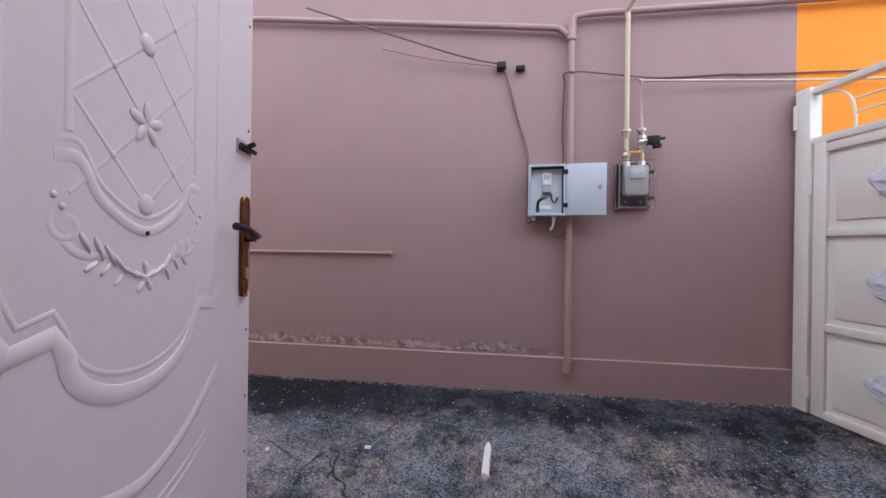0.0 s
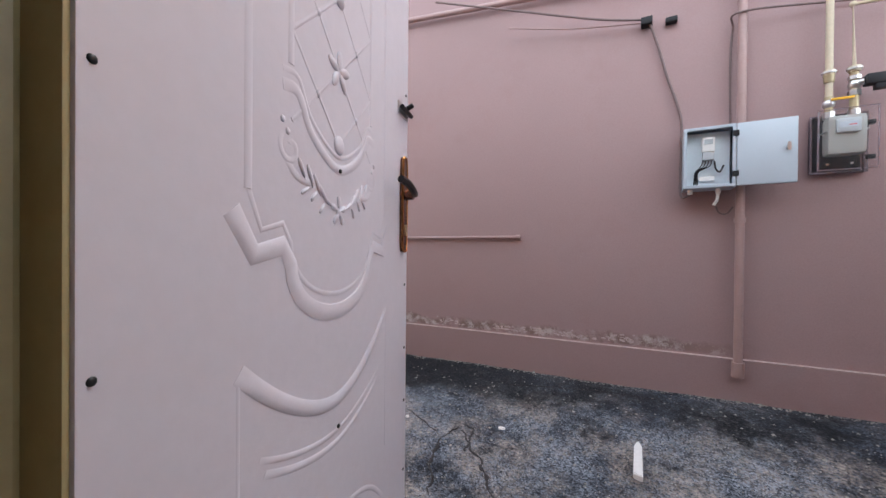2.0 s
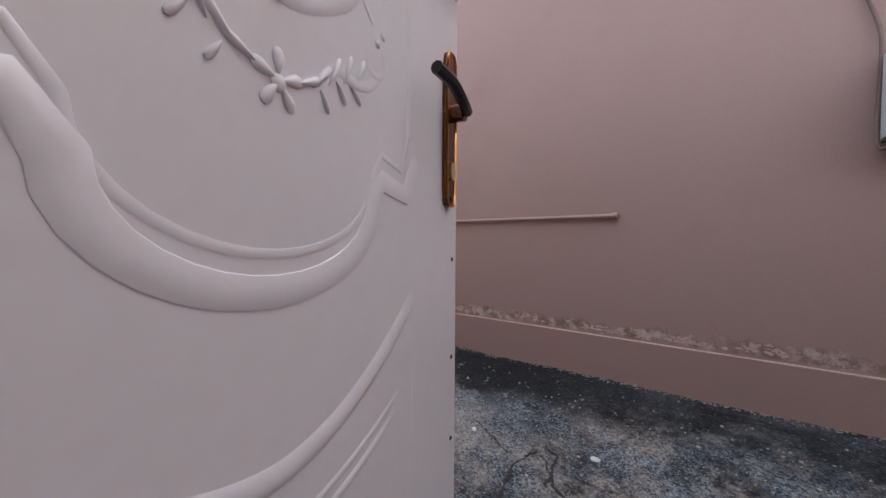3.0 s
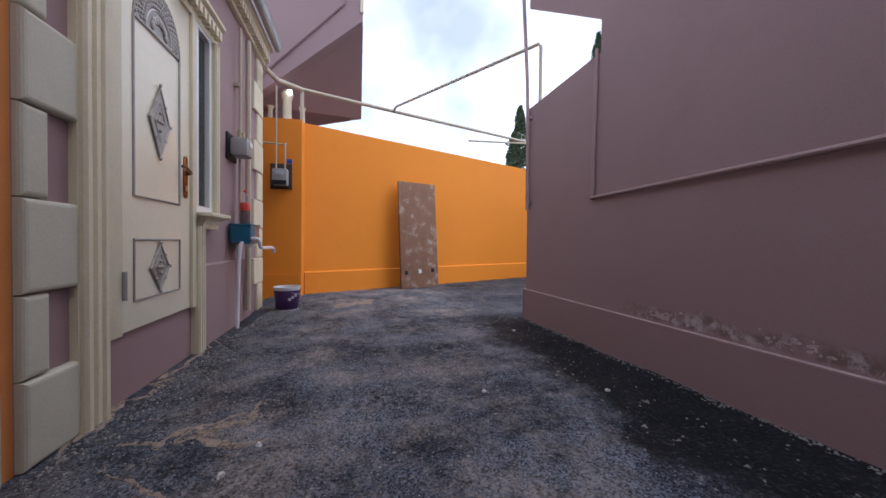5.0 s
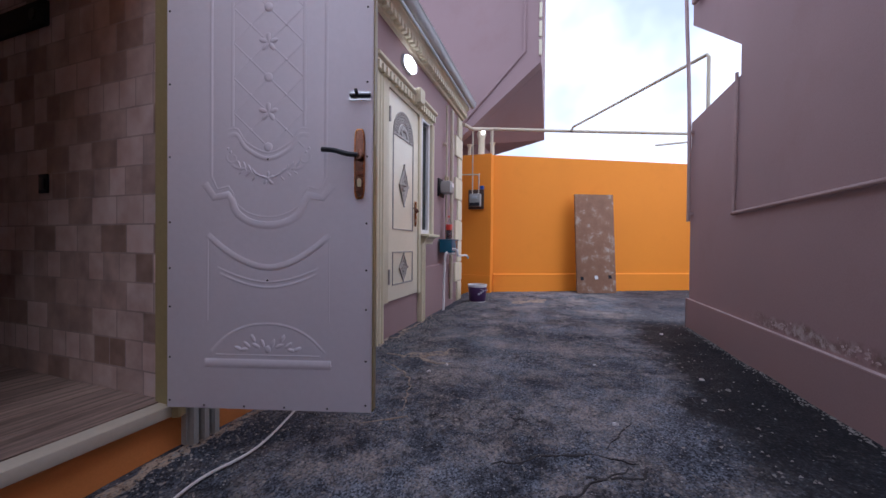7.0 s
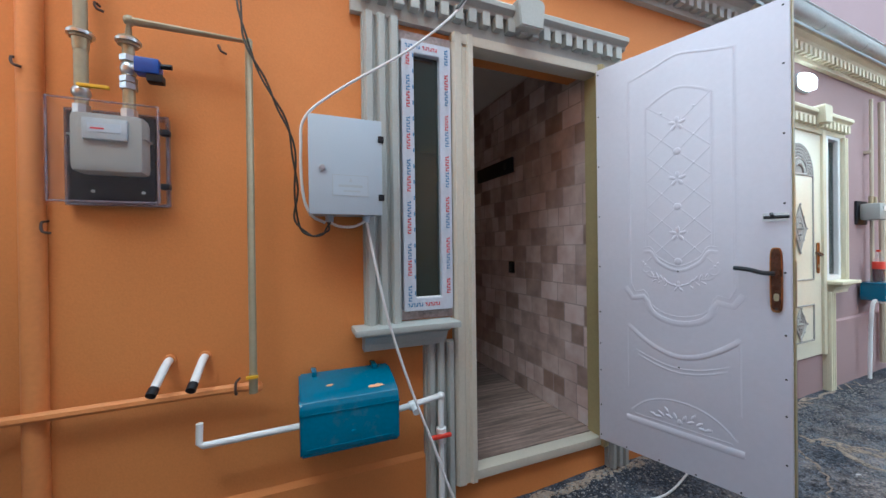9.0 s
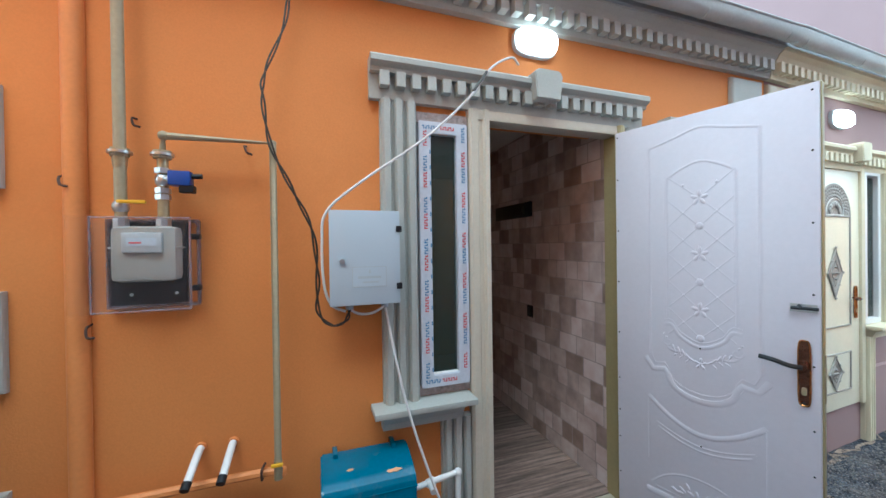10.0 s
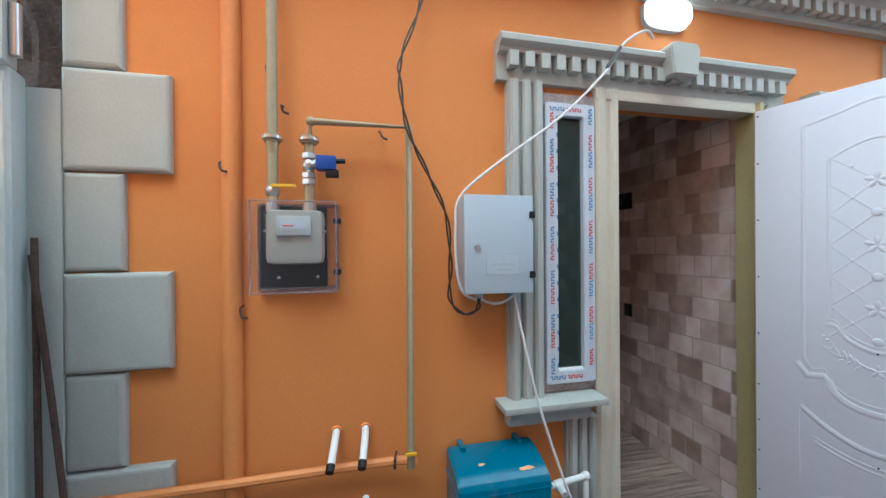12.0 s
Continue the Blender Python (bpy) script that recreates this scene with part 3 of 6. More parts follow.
LV = [0.0, 0.32, 0.623, 0.967, 1.297, 1.624, 1.97, 2.302, 2.623, 2.95]
quoin_column(LV, True, 0.32, 0.175, orange_wall, GREY, left_edge=-1.168)
quoin_column([0.16, 0.53, 0.906, 1.262, 1.637, 2.006, 2.386, 2.76, 2.95], False, 0.345, 0.19, orange_wall, GREY, right_edge=3.352)
part("corner_return", bm_box(3.470, 3.476, -0.25, 0.03, -0.2, 2.30), GREY, orange_wall)
part("corner_fill", bm_box(3.350, 3.470, 0.0, 0.0335, -0.2, 2.294, 0.003), GREY, orange_wall, "smooth grey plaster joining the corner blocks to the gate post")
# rough broken block; its near-black colour stands for the dark opening here
own = bm_box(3.345, 3.72, -0.24, -0.10, 2.0, TOP)
bmesh.ops.subdivide_edges(own, edges=own.edges[:], cuts=9, use_grid_fill=True)
for v in own.verts:
    v.co.y += 0.035 * noise.noise(v.co * 17) + (0.03 if v.co.y > -0.15 else 0) * noise.noise(v.co * 41)
part("broken_end", own, RUBBLE, orange_wall, "broken masonry over the gate corner, coloured dark for the shaded gap", smooth=False)


# mouldings
def fluted(parent, x0, x1, z0, z1, material, y0=0.0, n=3):
    """A flat pilaster with rounded upright ribs."""
    pil = part("pilaster", bm_box(x0, x1, y0, y0 + 0.03, z0, z1), material, parent)
    w = (x1 - x0) / n
    bm = bm_prism([(-w * 0.36, 0), (-w * 0.36, 0.018), (-w * 0.22, 0.032), (w * 0.22, 0.032), (w * 0.36, 0.018), (w * 0.36, 0)], "z", 0, z1 - z0)
    me = mesh_of("rib", bm, material, False)
    for i in range(n):
        piece("rib", me, pil, (x0 + w * (i + 0.5), y0 + 0.029, z0))
    return pil


def dentil_row(parent, x0, x1, step, z, h, w, d, material, y):
    me = mesh_of("dentil", bm_box(-w / 2, w / 2, 0, d, 0, h, 0.003), material)
    k = int((x1 - x0) / step)
    off = ((x1 - x0) - k * step) / 2
    for i in range(k + 1):
        piece("dentil", me, parent, (x0 + off + i * step, y, z))


def lintel(parent, x0, x1, ztop, material, key=None, h=0.20, step=0.078):
    bm = bm_prism([(0, ztop - h), (0.034, ztop - h), (0.036, ztop - 0.075), (0.066, ztop - 0.072), (0.070, ztop - 0.052), (0.088, ztop - 0.042), (0.098, ztop - 0.034), (0.098, ztop - 0.010), (0.090, ztop), (0, ztop)], "x", x0, x1)
    li = part("lintel", bm, material, parent, smooth=False)
    dentil_row(li, x0 + 0.03, x1 - 0.03, step, ztop - 0.140, 0.069, step * 0.58, 0.046, material, 0.036)
    if key:
        a, b = key
        part("keystone", bm_prism([(a + 0.015, ztop - 0.125), (b - 0.015, ztop - 0.125), (b, ztop + 0.01), (b - 0.02, ztop + 0.035), (a + 0.02, ztop + 0.035), (a, ztop + 0.01)], "y", 0.0, 0.135, bev=0.006), material, parent)
    return li


def sill(parent, x0, x1, z, material, name="sill"):
    bm = bm_prism([(0, z - 0.115), (0.06, z - 0.115), (0.065, z - 0.085), (0.085, z - 0.05), (0.12, z - 0.035), (0.125, z - 0.004), (0.115, z), (0, z)], "x", x0 + 0.05, x1 - 0.05)
    s = part(name, bm, material, parent, smooth=False)
    part("sill_slab", bm_box(x0, x1, 0.0, 0.14, z - 0.028, z + 0.002, 0.006), material, s)
    return s


surround = thing("door_surround", (0.83, 0.0, 0.0), "grey cast door and window surround with dentils and fluted pilasters", "door surround", kind="structure")
lintel(surround, -0.005, 1.69, 2.675, GREY, (0.66, 0.835), h=0.19)
fluted(surround, -0.02, 0.135, -0.03, 2.485, GREY)
fluted(surround, 1.46, 1.64, 0.99, 2.485, GREY)
fluted(surround, 1.185, 1.345, -0.05, 0.90, GREY)
sill(surround, 1.19, 1.70, 1.014, GREY)

# small niche with its own surround
niche = thing("niche_surround", (-0.53, 0.0, 1.93), "small grey cast surround framing an orange wall niche", "niche surround", kind="structure")
lintel(niche, -0.90, -0.175, 2.57, GREY, (-0.60, -0.47), h=0.12, step=0.07)
fluted(niche, -0.865, -0.715, 2.03, 2.45, GREY, n=2)
fluted(niche, -0.345, -0.20, 2.03, 2.45, GREY, n=2)
sill(niche, -0.91, -0.16, 2.045, GREY)


# cornice and gutter
def cornice(x0, x1, material, label, out=0.14, rad=0.055):
    z = 2.975
    c = thing("cornice", ((x0 + x1) / 2, 0, z), label, "cornice", kind="structure")
    part("moulding", bm_prism([(0, z), (0.04, z), (0.045, z + 0.025), (0.05, z + 0.105), (0.075, z + 0.11), (0.095, z + 0.145), (0.125, z + 0.17), (0.13, z + 0.20), (0, z + 0.20)], "x", x0, x1), material, c, smooth=False)
    dentil_row(c, x0 + 0.04, x1 - 0.04, 0.083, z + 0.03, 0.075, 0.046, 0.055, material, 0.045)
    g = thing("gutter", ((x0 + x1) / 2, 0.25, z + 0.14), "galvanised half-round roof gutter along the eaves", "gutter", kind="structure")
    prof = [(out + rad * (1 - math.cos(a)), z + 0.265 - 0.085 * math.sin(a)) for a in (math.pi * k / 10 for k in range(11))]
    part("trough", bm_prism(prof + [(p[0] * 0.97 + 0.008, p[1] + 0.006) for p in prof[::-1]], "x", x0, x1), GUTTER, g)
    part("rim", bm_tube([(x0, out + 2 * rad, z + 0.265), (x1, out + 2 * rad, z + 0.285)], 0.008, smooth=False), GUTTER, g)
    n = int((x1 - x0) / 0.8)
    for i in range(n + 1):
        xx = x0 + 0.1 + i * 0.8
        part("joint_band", bm_prism([(p[0] + 0.004 * math.cos(k), p[1] - 0.004) for k, p in enumerate(prof)] + [(p[0], p[1] + 0.002) for p in prof[::-1]], "x", xx, xx + 0.02), GUTTER, g)
    return c


cornice(-1.24, 3.47, GREY, "grey cast eaves cornice with a row of dentils")
bm = bm_prism([(-0.25, TOP), (0.145, TOP + 0.05), (0.145, TOP + 0.17), (-6.0, TOP + 1.15), (-6.0, TOP + 0.9)], "x", -1.25, 3.47)
solid("roof", bm, ROOF, "grey sheet metal roof over the orange house", "roof", kind="structure", smooth=False)


# lamps
def bm_dome(rings, x, z):
    own = bmesh.new()
    vs = [[own.verts.new((p[0], y, p[1])) for p in oval(x, z, w, h, 32, 3.2)] for w, h, y in rings]
    for a, e in zip(vs, vs[1:]):
        for k in range(32):
            own.faces.new((a[k], a[(k + 1) % 32], e[(k + 1) % 32], e[k]))
    own.faces.new(vs[0])
    own.faces.new(vs[-1])
    bmesh.ops.recalc_face_normals(own, faces=own.faces[:])
    return own


def bulkhead_lamp(x, z, group="oval wall lamps"):
    la = thing("wall_lamp", (x, 0.0, z - 0.085), "lit oval white bulkhead lamp on the house wall", "wall lamp", group)
    # plate is grey to give the diffuser its shadow edge
    part("back_plate", bm_prism(oval(x, z, 0.272, 0.155, 24, 3.2), "y", 0.0, 0.03), LABELGREY, la, "back plate coloured grey for the shadow edge round the lamp")
    part("diffuser", bm_dome([(0.252, 0.138, 0.03), (0.252, 0.138, 0.055), (0.235, 0.122, 0.072), (0.19, 0.085, 0.080)], x, z), LAMPGLOW, la, "glowing white diffuser")
    return la


bulkhead_lamp(0.762, 2.902)


# ---- orange house door ----
DOOR_ANGLE = 107.0
frame_ob = thing("door_1", (0.66, 0.0, 0.14), "beige steel door frame with a low threshold", "door frame", kind="structure")
part("jamb", bm_prism([(1.06, -0.07), (1.18, -0.07), (1.18, 0.03), (1.165, 0.045), (1.13, 0.045), (1.12, 0.035), (1.10, 0.035), (1.09, 0.05), (1.065, 0.05), (1.065, 0.0), (1.06, 0.0)], "z", 0.14, 2.49), FRAMEBEIGE, frame_ob, smooth=False)
part("jamb", bm_prism([(0.20, -0.07), (0.137, -0.07), (0.137, 0.03), (0.15, 0.05), (0.175, 0.06), (0.19, 0.06), (0.20, 0.045)], "z", 0.14, 2.49), EDGEGOLD, frame_ob, "olive gold hinge-side jamb", smooth=False)
part("head", bm_box(0.137, 1.18, -0.07, 0.042, 2.435, 2.488, 0.006), FRAMEBEIGE, frame_ob)
part("threshold", bm_box(0.137, 1.18, -0.05, 0.034, 0.142, 0.193, 0.006), FRAMEBEIGE, frame_ob)


def bead(parent, pts, r, material, y, name="moulding", smooth=True, closed=False, flat=1.0, fade=0.0):
    p3 = [(a, y, b) for a, b in pts]
    if closed:
        p3.append(p3[0])
    bm = bm_tube(p3, r, seg=8, smooth=smooth)
    for v in bm.verts:
        v.co.y = y + (v.co.y - y) * flat
        if fade:
            near = min((v.co - Vector(p3[0])).length, (v.co - Vector(p3[-1])).length)
            v.co.y = y + (v.co.y - y) * min(1.0, 0.08 + near / fade)
    return part(name, bm, material, parent)


def rhombus(parent, cx, cz, hw, hh, y, material, tilt=0.0):
    """A cast diamond ornament: a raised frame, small studs and rosettes."""
    def rot(a, b):
        return (cx + a * math.cos(tilt) - b * math.sin(tilt), cz + a * math.sin(tilt) + b * math.cos(tilt))
    plate = part("diamond_ornament", bm_prism([rot(0, -hh), rot(hw, 0), rot(0, hh), rot(-hw, 0)], "y", y, y + 0.008), material, parent, "silvery cast diamond ornament")
    bead(plate, [rot(0, -hh), rot(hw, 0), rot(0, hh), rot(-hw, 0)], 0.007, material, y + 0.008, "rim", smooth=False, closed=True)
    bead(plate, [rot(0, -hh * .55), rot(hw * .55, 0), rot(0, hh * .55), rot(-hw * .55, 0)], 0.005, material, y + 0.008, "inner_rim", smooth=False, closed=True)
    stud = mesh_of("stud", bm_ball((0, 0, 0), 0.011, (1, 0.8, 1), 8, 6), material, True)
    for a, b in ((0, 1.06), (1.06, 0), (0, -1.06), (-1.06, 0), (.5, .5), (-.5, .5), (.5, -.5), (-.5, -.5), (0, 0), (0, .25), (0, -.25), (.25, 0), (-.25, 0)):
        q = rot(a * hw, b * hh)
        piece("stud", stud, plate, (q[0], y + 0.012, q[1]))
    return plate


def arch_panel(parent, cx, zb, w, h, y, material):
    n = 20
    outer = [(cx - w / 2 * math.cos(math.pi * k / n), zb + h * math.sin(math.pi * k / n)) for k in range(n + 1)]
    inner = [(cx - w * .28 * math.cos(math.pi * k / n), zb + 0.01 + h * .52 * math.sin(math.pi * k / n)) for k in range(n + 1)]
    arch = part("arch_ornament", bm_prism(outer, "y", y, y + 0.004), material, parent, "silvery scalloped half-round ornament")
    bead(arch, outer, 0.006, material, y + 0.004, "rim", closed=True, smooth=False)
    bead(arch, inner, 0.005, DOORWHITE, y + 0.006, "inner_rim", closed=True, smooth=False)
    scale = mesh_of("scale", bm_ball((0, 0, 0), 0.014, (1, 0.5, 1), 8, 5), material, True)
    for ring in range(4):
        f = 0.64 + 0.1 * ring
        for k in range(1, 22):
            a = math.pi * (k + 0.5 * (ring % 2)) / 22.5
            piece("scale", scale, arch, (cx - w / 2 * f * math.cos(a), y + 0.005, zb + h * f * math.sin(a)))
    for k in range(7):
        a = math.pi * (k + 0.5) / 7
        c = (cx - w * .15 * math.cos(a), y + 0.007, zb + 0.03 + h * .26 * math.sin(a))
        part("leaf_scroll", bm_ball(c, 0.028, (0.8, 0.35, 1.0), 8, 6), material, arch)
    return arch


def outer_face(d, u0, u1, y, zs, material):
    """The outer side of the enamelled door: arched upper panel, lower panel, ornaments. zs: foot, lower top, upper foot, spring, arch top."""
    z0, z1, z2, z3, z4 = zs
    cx, w = (u0 + u1) / 2, u1 - u0
    bead(d, [(u0, z2), (u1, z2), (u1, z3), (u0, z3)], 0.008, SILVER, y + 0.002, "upper_panel_moulding", smooth=False, closed=True)
    bead(d, [(u0, z0), (u1, z0), (u1, z1), (u0, z1)], 0.008, SILVER, y + 0.002, "lower_panel_moulding", smooth=False, closed=True)
    arch_panel(d, cx, z3, w, z4 - z3, y, SILVER)
    rhombus(d, cx, (z2 + z3) / 2 - 0.01, 0.11, 0.20, y, SILVER)
    rhombus(d, cx, (z0 + z1) / 2, 0.10, 0.135, y, SILVER, tilt=radians(-32) if material is DOORWHITE else 0.0)


def lever_handle(d, u, z, y, side, material, lev_dir, lev_mat):
    """A long handle plate with a lever and key hole; side +1 faces local +y."""
    plate = part("handle_plate", bm_prism(oval(u, z, 0.040, 0.28, 20, 5), "y", y, y + side * 0.010), material, d, "polished bronze handle plate")
    rim = bm_tube([(p[0], y + side * 0.009, p[1]) for p in oval(u, z, 0.038, 0.276, 28, 5)] + [(oval(u, z, 0.038, 0.276, 28, 5)[0][0], y + side * 0.009, oval(u, z, 0.038, 0.276, 28, 5)[0][1])], 0.0035, 6, smooth=False)
    # copper bead that carries the plate's edge highlights as colour
    part("rim", rim, GOLD, plate, "copper rim, bright for the edge highlights of the plate")
    part("boss", bm_cyl((u, y, z + 0.03), (u, y + side * 0.035, z + 0.03), 0.016), material, plate)
    part("lever", bm_tube([(u, y + side * 0.04, z + 0.03), (u + lev_dir * 0.04, y + side * 0.048, z + 0.032), (u + lev_dir * 0.09, y + side * 0.05, z + 0.045), (u + lev_dir * 0.14, y + side * 0.045, z + 0.05)], 0.010), lev_mat, plate, "dark curved lever")
    part("key_hole", bm_prism(oval(u, z - 0.075, 0.018, 0.034, 12, 3), "y", y, y + side * 0.014), BRASS, plate)
    part("screw", bm_cyl((u, y, z - 0.125), (u, y + side * 0.012, z - 0.125), 0.005, seg=8), BLACKMET, plate)


def inner_face(d, y, w):
    """Pressed relief on the inner side: a lattice panel over curved mouldings."""
    c = w / 2
    r = 0.006

    def b(pts, rr=r, name="pressed_moulding", **k):
        bead(d, [(c + p[0], p[1] + 0.015) for p in pts], rr * 1.25, DOORIN, y, name, flat=0.22, fade=0.05 if len(pts) > 4 else 0.0, **k)
    # tall outer panel with a cusped foot
    b([(-0.240, 2.28), (-0.240, 1.155)], 0.006, smooth=False)
    b([(0.240, 2.28), (0.240, 1.155)], 0.006, smooth=False)
    b([(-0.240, 2.28), (-0.12, 2.31), (0, 2.34), (0.12, 2.31), (0.240, 2.28)], 0.006)
    for dz, rr in ((0.0, 0.013), (0.034, 0.004)):
        half = [(-0.268 + dz * 0.85, 1.125 + dz * 0.9), (-0.228 + dz * 0.4, 1.068 + dz), (-0.168, 1.080 + dz), (-0.148, 1.050 + dz)] + [(-0.148 * math.cos(a), 1.050 + dz - 0.095 * math.sin(a)) for a in (math.pi / 2 * k / 8 for k in range(1, 9))]
        b(half + [(-p[0], p[1]) for p in half[-2::-1]], rr, smooth=False)
    # lattice panel
    b([(-0.15, 2.10), (-0.15, 1.36)], smooth=False)
    b([(0.15, 2.10), (0.15, 1.36)], smooth=False)
    b([(-0.15, 2.10), (-0.09, 2.14), (0, 2.17), (0.09, 2.14), (0.15, 2.10)])
    for dz, rr in ((-0.022, 0.008), (0.002, 0.004)):
        b([(-0.17, 1.345 + dz), (-0.13, 1.345 + dz), (-0.09, 1.29 + dz), (0, 1.25 + dz), (0.09, 1.29 + dz), (0.13, 1.345 + dz), (0.17, 1.345 + dz)], rr)
    zs = [1.275 + 0.142 * k for k in range(6)]
    for k, z in enumerate(zs):
        for s in (-1, 1):
            b([(0.0, z), (s * 0.148, min(z + 0.142, 2.11))], 0.0032, "lattice_bar", smooth=False)
            if k:
                b([(0.0, z), (s * 0.148, z - 0.142)], 0.0032, "lattice_bar", smooth=False)
            part("stud", bm_ball((c + s * 0.074, y, z + 0.086), 0.007, (1, 0.4, 1), 8, 5), DOORIN, d)
    for k, z in enumerate(zs):
        if k % 2:
            for q in range(5):
                aa = math.pi / 2 + math.tau / 5 * q
                petal = bm_ball((0, 0, 0), 0.016, (1.25, 0.28, 0.62), 10, 6)
                bmesh.ops.transform(petal, matrix=pose(c + 0.024 * math.cos(aa), y, z + 0.015 + 0.022 * math.sin(aa)) @ Matrix.Rotation(-aa, 4, "Y"), verts=petal.verts)
                part("petal", petal, DOORIN, d)
        else:
            part("boss", bm_ball((c, y, z + 0.015), 0.019, (1, 0.3, 1), 12, 8), DOORIN, d)
    # garland under the lattice: end curls, a stem, and leaves fanned round a rosette
    def petal(u, z, length, width, tilt):
        leaf = bm_ball((0, 0, 0), 1.0, (length, 0.0045, width), 10, 6)
        for v in leaf.verts:
            v.co.z *= 0.55 + 0.45 * (v.co.x / length)
        bmesh.ops.transform(leaf, matrix=pose(c + u, y, z + 0.015) @ Matrix.Rotation(-radians(tilt), 4, "Y"), verts=leaf.verts)
        part("leaf_scroll", leaf, DOORIN, d)

    for s in (-1, 1):
        curl = [(s * (0.150 + (0.006 + 0.0022 * k) * math.cos(0.9 + 0.62 * k)), 1.232 + (0.006 + 0.0022 * k) * math.sin(0.9 + 0.62 * k)) for k in range(11)]
        b(curl, 0.0042, "scroll")
        b([(s * 0.160, 1.212), (s * 0.138, 1.193), (s * 0.110, 1.186), (s * 0.082, 1.190), (s * 0.060, 1.180)], 0.0055, "scroll")
        for u, z, ln, wd, tilt in ((0.122, 1.205, 0.019, 0.007, 62), (0.098, 1.197, 0.021, 0.007, 68), (0.076, 1.186, 0.022, 0.007, 60), (0.056, 1.172, 0.022, 0.007, 48), (0.038, 1.160, 0.020, 0.007, 25),
                                   (0.112, 1.172, 0.014, 0.006, -35), (0.086, 1.166, 0.014, 0.006, -50), (0.060, 1.148, 0.013, 0.006, -55)):
            petal(s * u, z, ln, wd, tilt if s > 0 else 180 - tilt)
        for u, z in ((0.170, 1.270), (0.158, 1.255)):
            part("stud", bm_ball((c + s * u, y, z + 0.015), 0.0055, (1, 0.5, 1), 8, 5), DOORIN, d)
    for k in range(5):
        petal(0.016 * math.cos(math.pi / 2 + math.tau / 5 * k), 1.147 + 0.016 * math.sin(math.pi / 2 + math.tau / 5 * k), 0.015, 0.010, 90 + 72 * k)
    part("leaf_scroll", bm_ball((c, y, 1.160), 0.009, (1, 0.5, 1), 10, 6), DOORIN, d)
    # lower curved mouldings
    for mid, end, ww, rr in ((0.782, 0.915, 0.255, 0.011), (0.722, 0.782, 0.215, 0.004), (0.700, 0.757, 0.205, 0.005)):
        b([(ww * k / 8, mid + (end - mid) * (abs(k) / 8) ** 1.8) for k in range(-8, 9)], rr)
    for s in (-1, 1):
        b([(s * 0.255, 0.90), (s * 0.255, 0.70), (s * 0.255, 0.56)], 0.0025, smooth=False)
    b([(-0.265, 0.385), (0.265, 0.385)], 0.015, smooth=False)
    b([(-0.22, 0.42), (0.22, 0.42)], 0.003, smooth=False)
    b([(-0.24, 0.435), (-0.17, 0.50), (-0.09, 0.538), (0, 0.55), (0.09, 0.538), (0.17, 0.50), (0.24, 0.435)], 0.005)
    for s in (-1, 1):
        for u, z, tilt in ((0.022, 0.485, 70), (0.05, 0.475, 25), (0.062, 0.505, 60), (0.088, 0.478, 40), (0.10, 0.458, -10), (0.125, 0.462, 25)):
            leaf = bm_ball((0, 0, 0), 0.015, (1.3, 0.28, 0.55), 10, 6)
            bmesh.ops.transform(leaf, matrix=pose(c + s * u, y, z) @ Matrix.Rotation(-radians(tilt) * s, 4, "Y"), verts=leaf.verts)
            part("leaf_scroll", leaf, DOORIN, d)
    part("leaf_scroll", bm_ball((c, y, 0.46), 0.013, (1, 0.3, 1.2), 10, 6), DOORIN, d)
    # rivets
    rivet = mesh_of("rivet", bm_ball((0, 0, 0), 0.0045, (1, 0.6, 1), 8, 5), BLACKMET, True)
    for z in (0.24, 0.42, 0.63, 0.79, 0.98, 1.25, 1.55, 1.85, 2.15, 2.40):
        for u in (0.012, w - 0.022):
            piece("rivet", rivet, d, (u, y, z))
    for u in (0.16, 0.33, 0.5, 0.68):
        piece("rivet", rivet, d, (u, y, 0.222))
    for z in (0.745, 1.24):
        piece("rivet", rivet, d, (c, y - 0.004, z))


